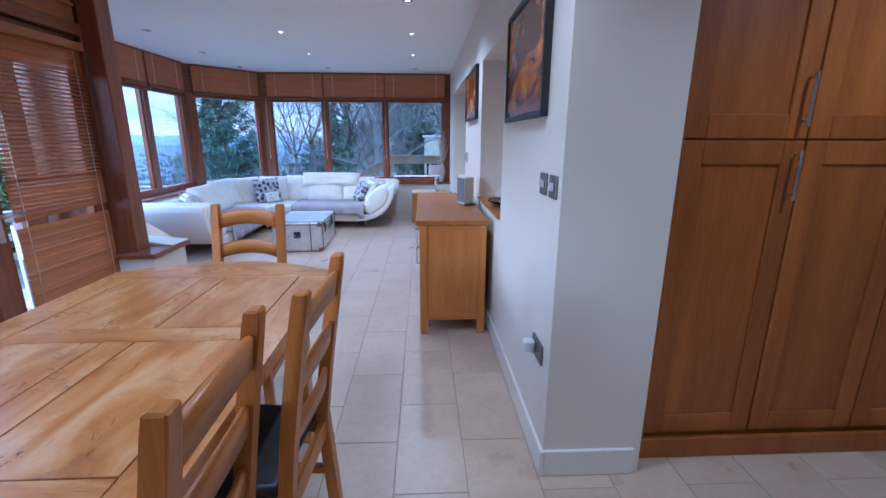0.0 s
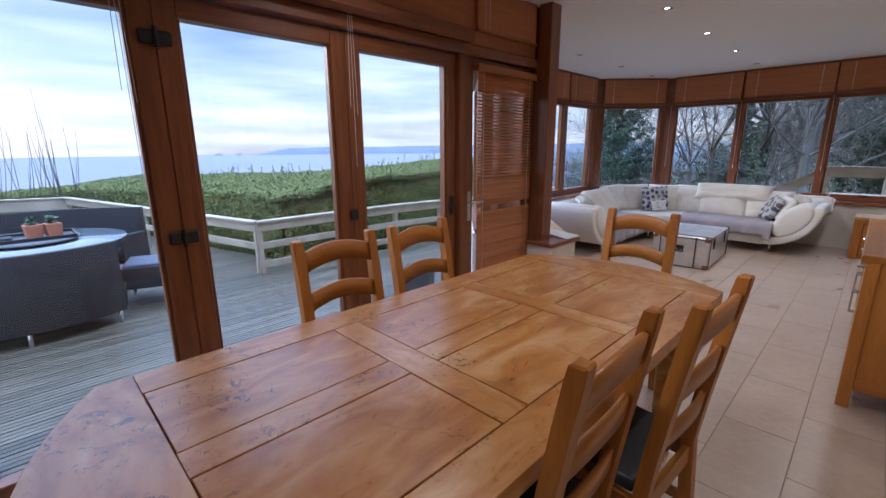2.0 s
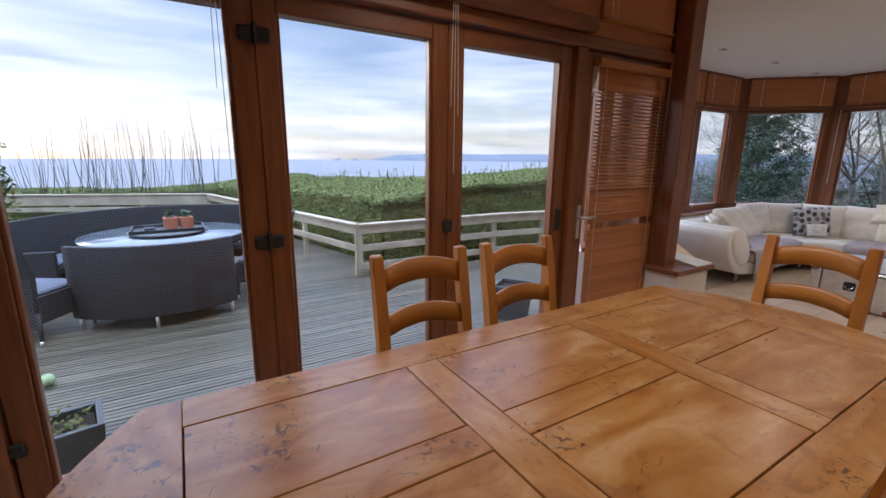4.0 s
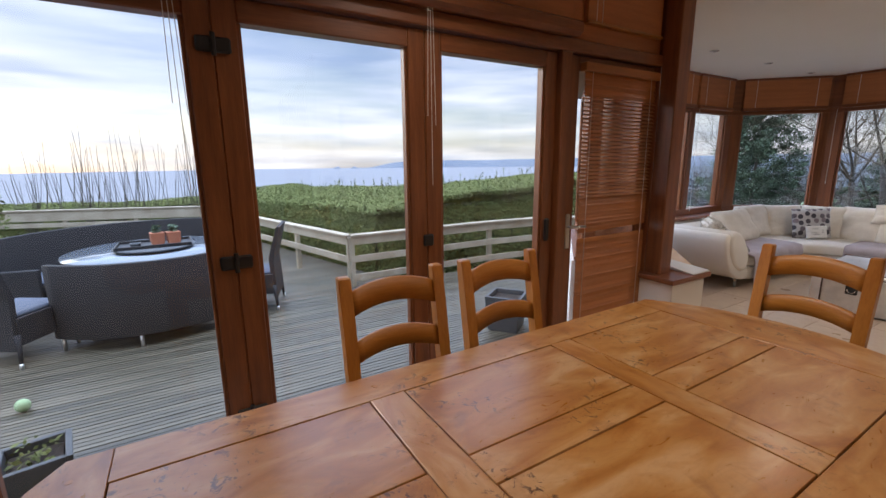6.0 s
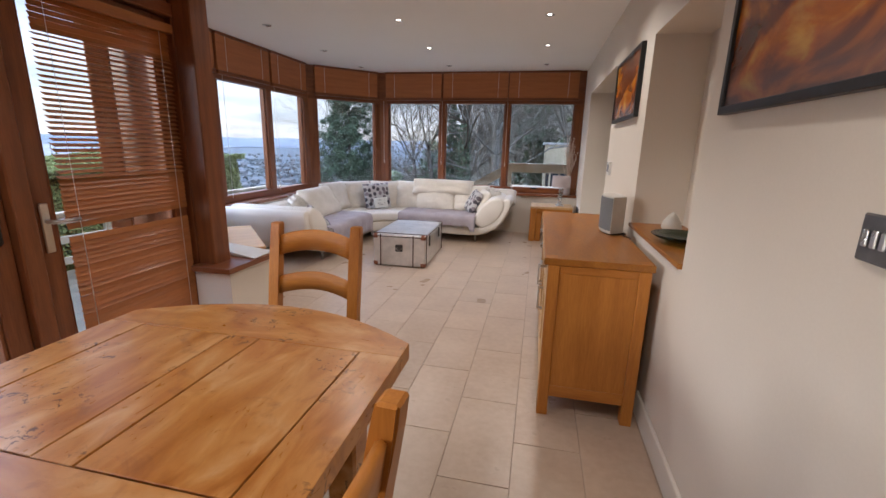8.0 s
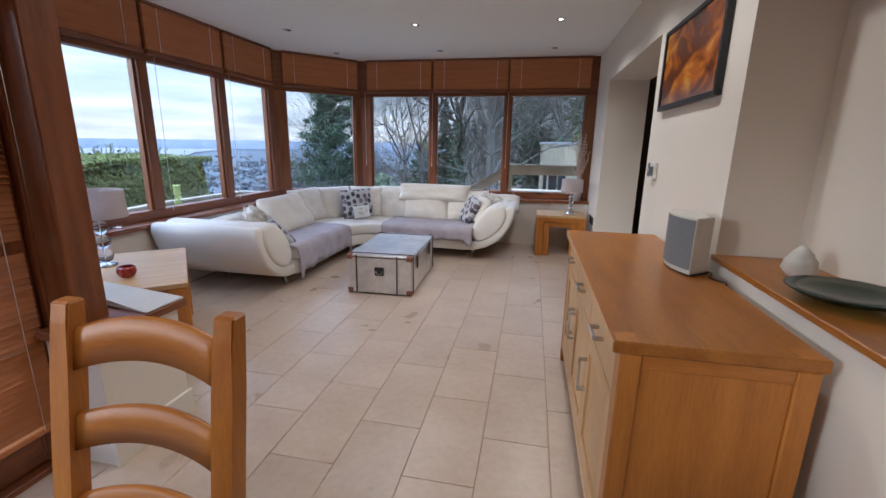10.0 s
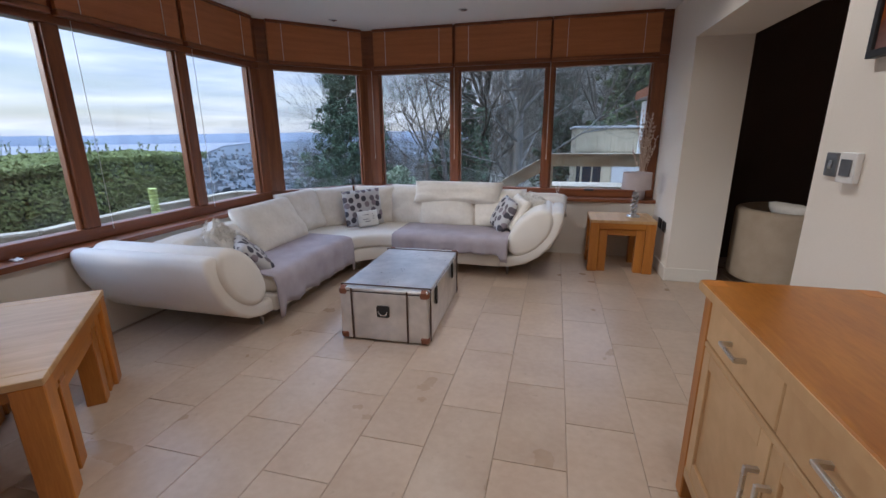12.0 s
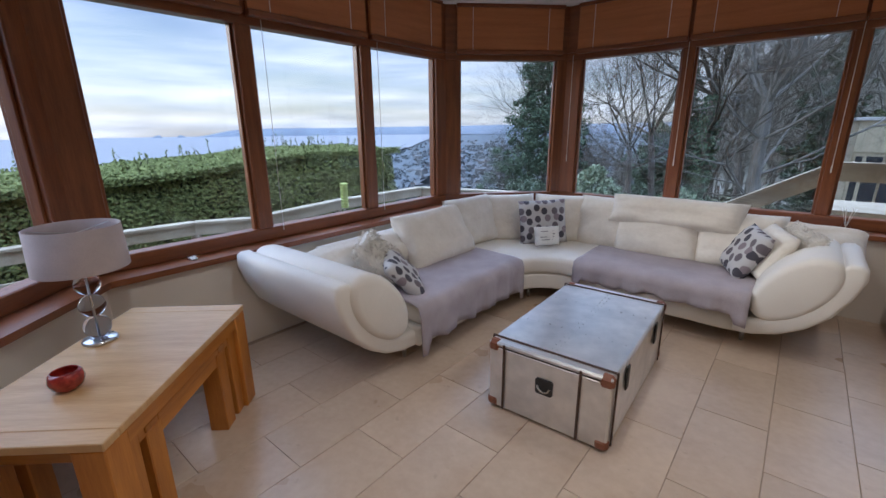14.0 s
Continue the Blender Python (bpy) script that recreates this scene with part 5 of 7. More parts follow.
picture(5.92, 6.69, 1.485, 2.02, "framed abstract sunset print in orange and brown with a black frame")
picture(8.12, 9.02, 1.575, 2.03, "framed abstract sunset print with a black frame beside the opening")
ns = box("niche_sill", WX - 0.018, WX + 0.30, NY0 + 0.003, NY1 - 0.003, NZ0 + 0.001, NZ0 + 0.024, M_OAK_Y, None, "stained timber sill in the wall niche", 0.003, "structure")
ng = thing("ornament_dish", "dark green glass dish in the niche", "dish", 0.08, 7.35, NZ0 + 0.024)
lathe("dish", [(0.0, 0.0), (0.05, 0.0), (0.12, 0.022), (0.15, 0.040), (0.145, 0.042), (0.11, 0.026), (0.0, 0.008)], clear_glass("dark_green_glass", (0.05, 0.16, 0.12), 0.1), ng, "", 28)
sh = thing("shell", "pale conch shell ornament in the niche", "shell", 0.10, 7.62, NZ0 + 0.024)
lathe("shell_body", [(0.0, 0.0), (0.035, 0.004), (0.055, 0.03), (0.048, 0.055), (0.05, 0.06), (0.033, 0.08), (0.035, 0.084), (0.016, 0.105), (0.0, 0.12)], M_SPKC, sh, "", 14)


def plate(name, label, y, z, w, h, material, category="switch", dx=0.010):
    p = thing(name, label, category, WX, y, z)
    box("face_plate", -dx, 0, -w / 2, w / 2, -h / 2, h / 2, material, p, "", 0.003)
    return p


for y in (5.91, 5.775):
    p = plate("light_switch", "grey metal light switch plate on the cream wall", y, 1.22, 0.088, 0.088, M_GREYMETAL)
    for k in (-0.022, 0.0, 0.022):
        box("rocker", -0.016, -0.0105, k - 0.007, k + 0.007, -0.016, 0.016, M_CHROME, p, "", 0.002)
p = plate("wall_socket", "double grey metal wall socket with a white plug", 5.85, 0.51, 0.147, 0.088, M_GREYMETAL, "socket")
box("plug", -0.06, -0.0105, 0.010, 0.058, -0.028, 0.028, M_WHITEPL, p, "white plug", 0.008)
p = plate("light_switch", "grey metal light switch plate beside the opening", 9.12, 1.21, 0.075, 0.09, M_GREYMETAL)
box("rocker", -0.015, -0.0105, -0.01, 0.01, -0.016, 0.016, M_CHROME, p, "", 0.002)
p = plate("thermostat", "white and grey thermostat beside the opening", 9.00, 1.205, 0.10, 0.11, M_WHITEPL, "thermostat", 0.022)
box("screen", -0.026, -0.0225, -0.032, 0.032, -0.030, 0.030, M_GREYMETAL, p, "", 0.002)
for y in (11.52, 11.70):
    p = plate("wall_socket", "black wall socket low on the cream pier", y, 0.46, 0.12, 0.10, M_BLACK, "socket")

# things on the far sill
vs = thing("vase", "grey cylindrical vase of dried stems on the window sill", "vase", -0.20, 12.09, SILL)
lathe("vase_body", [(0.0, 0.0), (0.05, 0.0), (0.052, 0.26), (0.047, 0.26), (0.045, 0.02), (0.0, 0.015)], M_SHADE, vs, "", 20)
bm = bmesh.new()
rs = random.Random(7)
for i in range(24):
    a, sp = rs.uniform(0, 6.28), rs.uniform(0.02, 0.14)
    hgt = rs.uniform(0.50, 0.96)
    tip = Vector((math.cos(a) * sp - 0.02, -abs(math.sin(a)) * sp * 0.8 + 0.01, hgt))
    mid = Vector((tip.x * 0.4, tip.y * 0.4, hgt * 0.6))
    add_tube(bm, (0.01 * math.cos(a), 0.01 * math.sin(a), 0.05), mid, 0.0025, 0.002, 5)
    add_tube(bm, mid, tip, 0.002, 0.0015, 5)
    for k in range(7):
        q = mid.lerp(tip, 0.2 + k * 0.12)
        d = Vector((rs.uniform(-1, 1), rs.uniform(-1, 1), 0.9)).normalized()
        add_tube(bm, q, q + d * 0.032, 0.0095, 0.002, 5)
part("dried_stem", bm, M_REED, vs, "dried brown and cream stems", "stuff")
df = thing("reed_diffuser", "small glass reed diffuser on the window sill", "diffuser", -1.06, 12.06, SILL)
lathe("bottle", [(0.0, 0.0), (0.03, 0.0), (0.032, 0.04), (0.014, 0.06), (0.014, 0.075)], M_GLASSBALL, df, "", 16)
bm = bmesh.new()
for i in range(6):
    a = i * 1.05
    add_tube(bm, (0, 0, 0.03), (0.04 * math.cos(a), 0.03 * math.sin(a), 0.17), 0.0015, 0.0015, 5)
part("reed", bm, M_TRIM, df, "thin white reeds", "stuff")
wl_ = thing("window_catch", "black window catch on the sill rail", "window catch", -0.72, 12.155, SILL + 0.07)
box("catch_body", -0.05, 0.05, -0.018, 0.018, 0, 0.02, M_BLACK, wl_, "", 0.004)
sc = thing("paper_scrap", "small crumpled white paper on the window sill", "paper", -4.12, 8.80, SILL)
cushion("scrap", 0.07, 0.04, 0.012, pose(0, 0, 0.007), M_WHITEPL, sc, "", 3, 0.4)

# next room
tc_ = thing("tub_chair", "beige tub chair with a cream cushion in the dark room", "armchair", 0.92, 11.40, 0, 20)
n = 20
pts = [(0.42 * math.cos(radians(a)), 0.42 * math.sin(radians(a))) for a in range(60, 301, 12)] + [(0.33 * math.cos(radians(a)), 0.33 * math.sin(radians(a))) for a in range(300, 59, -12)]
prism("tub_back", pts, 0.06, 0.69, M_TUB, tc_, "", "z", 0.04, "", True)
prism("seat", [(0.34 * math.cos(radians(a)), 0.34 * math.sin(radians(a))) for a in range(0, 360, 15)], 0.06, 0.42, M_TUB, tc_, "", "z", 0.04, "", True)
cushion("loose_cushion", 0.40, 0.26, 0.13, lean(-0.10, -0.12, 0.64, 0, 40), M_CUSH, tc_, "cream cushion", 61)
for a in (45, 135, 225, 315):
    tube("foot", (0.30 * math.cos(radians(a)), 0.30 * math.sin(radians(a)), 0), (0.30 * math.cos(radians(a)), 0.30 * math.sin(radians(a)), 0.07), 0.018, 0.022, M_STRAP, tc_)


# ---- kitchen tall cupboards ----
def tall_unit(k, x0, x1):
    c = thing("tall_cupboard", "tall cherry-wood cupboard with panelled doors and long brushed handles", "cupboard", x0, 5.80, 0, 0, "tall kitchen cupboards")
    w = x1 - x0
    box("body", 0.0, w, 0.022, 0.58, 0.10, 2.40, M_CHERRY, c, "", 0.002)
    box("plinth", 0.0, w, 0.012, 0.05, 0.0, 0.098, M_CHERRY, c, "", 0.002)
    for z0, z1, hz0, hz1 in ((0.105, 1.393, 1.165, 1.36), (1.400, 2.385, 1.445, 1.64)):
        d = box("door", 0.078, w - 0.078, 0.010, 0.018, z0 + 0.085, z1 - 0.085, M_CHERRY, c, "flat recessed panel", 0)
        for nm, q in (("door_stile", (0.002, 0.085, z0, z1)), ("door_stile", (w - 0.085, w - 0.002, z0, z1)), ("door_rail", (0.085, w - 0.085, z0, z0 + 0.09)), ("door_rail", (0.085, w - 0.085, z1 - 0.09, z1))):
            box(nm, q[0], q[1], 0.0, 0.021, q[2], q[3], M_CHERRY, d, "", 0.003)
        hx = w - 0.035
        bm = bmesh.new()
        add_box(bm, hx - 0.007, hx + 0.007, -0.034, -0.024, hz0, hz1, 0.002)
        for zq in (hz0 + 0.02, hz1 - 0.02):
            add_box(bm, hx - 0.004, hx + 0.004, -0.025, 0.001, zq - 0.004, zq + 0.004, 0)
        part("handle", bm, M_CHROME, d, "long brushed metal handle")


box("cupboard_end_panel", 0.375, 0.438, 5.785, 6.42, 0, 2.42, M_CHERRY, None, "cherry-wood end panel beside the tall cupboards", 0.003, "structure")
for k in range(4):
    tall_unit(k, 0.441 + k * 0.49, 0.441 + (k + 1) * 0.49 - 0.003)
box("cupboard_plinth_trim", 0.375, 2.40, 5.762, 5.784, 0.0, 0.10, M_CHERRY, None, "cherry-wood plinth along the tall cupboards", 0.004, "structure")


# ---- outside ----
DZ = -0.28


def terrain(x, y):
    r = math.hypot(x, y - 8)
    az = math.degrees(math.atan2(-x, y - 8))
    drop = 0.0 if r < 14 else -62 * (1 - math.exp(-((r - 14) / 260) ** 1.15))
    z = -0.75 + drop
    if y > 14:
        z -= 1.6 * min(1, (y - 14) / 6)
    f = max(0.0, min(1.0, (24 - az) / 34)) if az > -140 else 0
    f = f * f * (3 - 2 * f) * max(0.0, min(1.0, (r - 28) / 50))
    g = math.exp(-((r - 150) / 75) ** 2) if r < 150 else math.exp(-((r - 150) / 500) ** 2)
    z += f * g * 60 if az > -100 else 0
    if r > 30:
        z += noise.noise(Vector((x / 60, y / 60, 0))) * (min(6, r / 60) if r < 800 else 1.5)
    if az > 43:
        z = min(z, -3 - (r - 30) * 0.2) if r > 60 else z
    return max(z, -66)


bm = bmesh.new()
NA, radii = 120, [0, 6, 10, 14, 18, 24, 32, 42, 55, 70, 90, 115, 145, 180, 230, 300, 400, 550, 800, 1200, 1800, 2700, 4000, 4900]
rings = [[bm.verts.new((0, 8, terrain(0, 8)))]]
for r in radii[1:]:
    rings.append([])
    for i in range(NA):
        a = 2 * math.pi * i / NA
        x, y = -r * math.sin(a), 8 + r * math.cos(a)
        rings[-1].append(bm.verts.new((x, y, terrain(x, y))))
for i in range(NA):
    bm.faces.new((rings[0][0], rings[1][i], rings[1][(i + 1) % NA]))
for a, b in zip(rings[1:], rings[2:]):
    for i in range(NA):
        bm.faces.new((a[i], b[i], b[(i + 1) % NA], a[(i + 1) % NA]))
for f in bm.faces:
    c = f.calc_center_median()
    # beyond 420 m the faces take the bluer colour that imitates haze
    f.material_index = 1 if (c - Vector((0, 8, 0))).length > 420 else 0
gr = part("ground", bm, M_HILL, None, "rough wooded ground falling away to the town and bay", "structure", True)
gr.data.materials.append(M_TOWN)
bm = bmesh.new()
vs_ = []
for i in range(40):
    a = radians(36.5 + i * (215 - 36.5) / 39)
    vs_.append(bm.verts.new((-4950 * math.sin(a), 8 + 4950 * math.cos(a), -59.5)))
a0 = radians(41.5)
near = [bm.verts.new((-r_ * math.sin(radians(a_)), 8 + r_ * math.cos(radians(a_)), -59.5)) for a_, r_ in ((36.5, 4700), (38.5, 4000), (41, 3100), (44, 1500), (52, 900), (66, 700), (85, 600), (120, 450), (170, 500))]
bm.faces.new(vs_ + near[::-1])
part("water", bm, M_SEA, None, "pale grey-blue calm sea of a wide bay", "structure")


def coast(name, a0, a1, dist, base, hs, label):
    bm = bmesh.new()
    n = len(hs) * 6
    lo, hi, bk = [], [], []
    for i in range(n + 1):
        u = i / n
        k = min(int(u * (len(hs) - 1)), len(hs) - 2)
        f = u * (len(hs) - 1) - k
        f = f * f * (3 - 2 * f)
        h = hs[k] * (1 - f) + hs[k + 1] * f + noise.noise(Vector((i * 0.35, dist, 0))) * 0.08 * hs[k]
        a = radians(a0 + (a1 - a0) * u)
        d = Vector((-math.sin(a), math.cos(a), 0))
        lo.append(bm.verts.new(d * dist + Vector((0, 8, base))))
        hi.append(bm.verts.new(d * (dist * 1.04) + Vector((0, 8, base + max(h, 0.5)))))
        bk.append(bm.verts.new(d * (dist * 1.08) + Vector((0, 8, base))))
    for r0, r1 in ((lo, hi), (hi, bk)):
        for i in range(n):
            bm.faces.new((r0[i], r0[i + 1], r1[i + 1], r1[i]))
    part(name, bm, M_FAR, None, label, "structure", True)


# hills and islands in the colour that stands in for sea haze
coast("backdrop", 69.2, 8, 4500, -60, [1, 62, 74, 70, 76, 80, 84, 86, 88, 90, 92, 96, 92], "low hills of the far coast, blue-grey from painted haze")
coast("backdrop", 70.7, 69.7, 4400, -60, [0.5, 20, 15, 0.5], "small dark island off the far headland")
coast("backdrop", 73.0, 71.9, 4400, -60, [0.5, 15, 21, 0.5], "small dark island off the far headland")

# distant town roofs
rs = random.Random(3)
bm = bmesh.new()
for i in range(420):
    az, r = radians(rs.uniform(2, 44)), 230 + 2000 * rs.random() ** 1.4
    x, y = -r * math.sin(az), 8 + r * math.cos(az)
    z = terrain(x, y)
    w, d, h = rs.uniform(6, 16), rs.uniform(5, 9), rs.uniform(4, 8)
    m = Matrix.Translation((x, y, z)) @ Matrix.Rotation(rs.uniform(0, 3.1), 4, "Z")
    add_box(bm, -w / 2, w / 2, -d / 2, d / 2, -2, h, 0, m)
    q = [bm.verts.new(m @ Vector(p_)) for p_ in ((-w / 2 - 0.4, -d / 2 - 0.4, h), (w / 2 + 0.4, -d / 2 - 0.4, h), (w / 2 + 0.4, d / 2 + 0.4, h), (-w / 2 - 0.4, d / 2 + 0.4, h), (-w / 2 - 0.4, 0, h + 2.6), (w / 2 + 0.4, 0, h + 2.6))]
    for f_ in ((0, 1, 5, 4), (2, 3, 4, 5), (0, 4, 3), (1, 2, 5)):
        f = bm.faces.new([q[t_] for t_ in f_])
        f.material_index = 1
dh = part("distant_houses", bm, M_HOUSES, None, "far-off houses of the town below, greyed by painted haze", "stuff")
dh.data.materials.append(M_SLATE)

# deck
rail_pts = [Vector(p) for p in ((-8.6, -2.4), (-13.9, 0.75), (-12.4, 4.75), (-6.42, 6.27), (-6.42, 8.66), (-6.30, 9.62), (-6.02, 10.1), (-6.28, 11.5), (-6.24, 13.15), (-3.6, 13.9))]


def deck_end(x):
    if x > -3.35:
        return 6.95
    if x > -4.5:
        return 6.95 + (-3.35 - x) * 1.06
    if x > -6.30:
        return 13.3
    return 6.27 + (x + 6.42) * (6.27 - 4.75) / (12.4 - 6.42) + 0.62


deck = thing("deck", "weathered grey-green grooved timber deck, wet", "deck")
tagged(deck, kind="structure")
x, k = -2.93, 0
while x > -13.6:
    y0 = -2.4 if x > -8.6 else -2.4 + (-8.6 - x) * 0.59
    y1 = deck_end(x - 0.07)
    if y1 - y0 > 0.2:
        bm = bmesh.new()
        n = 3
        for j in range(n):
            a = x - 0.142 + j * 0.142 / n
            add_box(bm, a + 0.0035, a + 0.142 / n - 0.0035, y0, y1, DZ - 0.008, DZ, 0)
        add_box(bm, x - 0.142, x, y0, y1, DZ - 0.035, DZ - 0.006, 0)
        part("deck_board", bm, M_DECK, deck)
    x -= 0.148
    k += 1


def railing(pts, top, mid, low, base, name="deck_railing", label="weathered white timber deck railing with a broad top board"):
    r = thing(name, label, "railing")
    for a, b in zip(pts, pts[1:]):
        d = b - a
        L = d.length
        ang = math.degrees(math.atan2(d.y, d.x))
        m = pose(a.x, a.y, 0, 0, 0, ang)
        box("top_board", 0, L, -0.06, 0.06, top - 0.03, top, M_RAIL, r, "", 0.004, "", m)
        deep = 0.145 if b.y > 5 else 0.25
        box("rail_board", 0, L, -0.034, -0.012, top - deep, top - 0.032, M_RAIL, r, "", 0.004, "", m)
        for z in ((mid, low) if b.y > 8 else (mid,)):
            box("rail_board", 0, L, -0.034, -0.012, z - 0.095, z, M_RAIL, r, "", 0.004, "", m)
        n = max(1, round(L / 1.6))
        for i in range(n + 1):
            box("post", i * L / n - 0.035, i * L / n + 0.035, -0.010, 0.055, base, top - 0.031, M_RAIL, r, "", 0.004, "", m)


railing(rail_pts, 0.45, 0.155, -0.11, -0.75)


# leaves and stems as light meshes
def leaf_mesh(name, centres, normals, size, material, label, seed=1, aspect=1.7):
    rg = np.random.default_rng(seed)
    n = len(centres)
    c = np.asarray(centres, dtype=float)
    nr = np.asarray(normals, dtype=float) + rg.normal(0, 0.55, (n, 3))
    nr /= np.linalg.norm(nr, axis=1)[:, None]
    t = rg.normal(0, 1, (n, 3))
    t -= (t * nr).sum(1)[:, None] * nr
    t /= np.linalg.norm(t, axis=1)[:, None]
    b = np.cross(nr, t)
    s = (size * rg.uniform(0.6, 1.35, n))[:, None]
    v = np.stack([c - t * s * aspect / 2, c + b * s / 2 + nr * s * 0.12, c + t * s * aspect / 2, c - b * s / 2 + nr * s * 0.12], 1).reshape(-1, 3)
    me = bpy.data.meshes.new(name)
    idx = np.arange(4 * n)
    me.vertices.add(4 * n)
    me.vertices.foreach_set("co", v.ravel())
    me.loops.add(4 * n)
    me.loops.foreach_set("vertex_index", idx)
    me.polygons.add(n)
    me.polygons.foreach_set("loop_start", np.arange(0, 4 * n, 4))
    me.update(calc_edges=True)
    me.validate()
    me.materials.append(material)
    return me


def leaves(name, centres, normals, size, material, label, seed=1, parent=None, kind="stuff"):
    ob = new(name, leaf_mesh(name, centres, normals, size, material, label, seed))
    if parent:
        ob.parent = parent
    return tagged(ob, label, "" if parent else "plant", "", kind)


for k_, (c_, w_, h_, t_) in enumerate(((fur_a, 0.36, 0.34, 0.15), (fur_b, 0.38, 0.36, 0.13))):
    vs_ = [v.co.copy() for v in c_.data.vertices]
    rf = random.Random(90 + k_)
    cs_, ns_ = [], []
    for i in range(2600):
        p_ = vs_[rf.randrange(len(vs_))] + Vector((rf.uniform(-0.01, 0.01), rf.uniform(-0.01, 0.01), 0))
        n_ = Vector((p_.x * 2, p_.y * 2, p_.z * 8)).normalized()
        cs_.append(tuple(p_ + n_ * rf.uniform(0.0, 0.014)))
        ns_.append((rf.uniform(-1, 1), rf.uniform(-1, 1), rf.uniform(-1, 1)))
    fo = new("fur", leaf_mesh("fur", cs_, ns_, 0.007, M_FUR, "", 70 + k_, 5.5))
    fo.parent = c_
    tagged(fo, "long shaggy cream pile", "", "", "stuff")


def hedge_top(x, y):
    base = max(0.38, min(0.90, 0.62 + 0.10 * (y - 6)))
    base += 0.16 * max(0.0, min(1.0, (x + 10.5) / 2.0)) * max(0.0, min(1.0, (y - 9.5) / 2.0))
    return base + 0.05 * noise.noise(Vector((x * 0.9, y * 0.9, 3))) + 0.03 * noise.noise(Vector((x * 3, y * 3, 9)))


front = [Vector(p) for p in ((-15.0, 0.2), (-13.0, 5.25), (-7.0, 6.90), (-6.95, 8.6), (-6.85, 12.9), (-7.1, 13.3), (-9.5, 13.5))]


def in_hedge(x, y):
    if y > 13.3 or x > -6.85:
        return False
    if x > -9.5 and y > 6.8:
        return True
    if -13.0 < x <= -7.0:
        return 0 < y - (5.25 + (x + 13.0) * 0.275) < 2.3
    xf = -15.0 + (y - 0.2) * 0.396
    return y < 7.5 and min(xf, -13.0) - 2.2 < x < min(xf, -13.0)


rg = np.random.default_rng(11)
bm = bmesh.new()
GX, GY = 64, 64
gv = {}
for i in range(GX + 1):
    for j in range(GY + 1):
        x, y = -22 + 15.1 * i / GX, -1 + 15.7 * j / GY
        if in_hedge(x, y):
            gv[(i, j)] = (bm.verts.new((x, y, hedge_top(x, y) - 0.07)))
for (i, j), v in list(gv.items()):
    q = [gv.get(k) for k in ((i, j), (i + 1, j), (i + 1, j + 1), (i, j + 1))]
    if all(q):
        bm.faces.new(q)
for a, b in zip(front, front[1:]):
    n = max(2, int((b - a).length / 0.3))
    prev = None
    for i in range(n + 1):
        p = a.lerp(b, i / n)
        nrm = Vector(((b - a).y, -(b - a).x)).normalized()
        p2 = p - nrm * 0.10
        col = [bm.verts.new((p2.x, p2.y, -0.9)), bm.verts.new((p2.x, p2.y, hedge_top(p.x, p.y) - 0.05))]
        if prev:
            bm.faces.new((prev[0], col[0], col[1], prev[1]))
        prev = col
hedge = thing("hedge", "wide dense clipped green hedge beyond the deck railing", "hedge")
# added sheet behind the leaves, coloured as their inner shade
part("core", bm, M_CORE, hedge, "dark sheet standing in for the shade inside the hedge")
cs_, ns_ = [], []
for a, b in zip(front, front[1:]):
    L = (b - a).length
    nrm = Vector(((b - a).y, -(b - a).x)).normalized()
    for i in range(int(L * 5200)):
        p = a.lerp(b, rg.random())
        u = rg.random() ** 0.8
        zt = hedge_top(p.x, p.y)
        z = -0.6 + (zt + 0.6) * u
        bulge = 0.10 * math.sin(math.pi * u) + 0.07 * noise.noise(Vector((p.x * 1.8, p.y * 1.8, z * 2)))
        q = p + nrm * (bulge - 0.03 + rg.uniform(-0.05, 0.02))
        cs_.append((q.x, q.y, z))
        ns_.append((nrm.x, nrm.y, 0.5))
leaves("leaves", cs_, ns_, 0.024, M_LEAF, "small green hedge leaves", 2, hedge)
cs_, ns_ = [], []
while len(cs_) < 90000:
    x = -6.85 - 10.3 * rg.random() ** 1.5
    y = -0.5 + 15.1 * rg.random()
    if not in_hedge(x, y):
        continue
    cs_.append((x, y, hedge_top(x, y) + rg.uniform(-0.06, 0.03)))
    ns_.append((0.5, -0.2, 0.8))
leaves("leaves", cs_, ns_, 0.030, M_LEAF, "small green hedge leaves", 4, hedge)
bm = bmesh.new()
cs_, ns_ = [], []
for i in range(420):
    x, y = -7.0 - 6 * rg.random(), 5 + 8.3 * rg.random()
    if not in_hedge(x, y):
        continue
    z, h = hedge_top(x, y), rg.uniform(0.06, 0.26)
    tx, ty = rg.uniform(-0.05, 0.05, 2)
    add_tube(bm, (x, y, z - 0.05), (x + tx, y + ty, z + h), 0.003, 0.0015, 4)
    for k in range(9):
        f = 0.2 + 0.8 * k / 8
        cs_.append((x + tx * f + rg.uniform(-0.015, 0.015), y + ty * f + rg.uniform(-0.015, 0.015), z + h * f))
        ns_.append((rg.uniform(-1, 1), rg.uniform(-1, 1), 0.3))
part("shoots", bm, M_TWIG, hedge, "thin upright shoots", "stuff")
leaves("leaves", cs_, ns_, 0.024, M_LEAF, "leaves on the upright shoots", 6, hedge)

# tall bare stems behind the table
bm = bmesh.new()
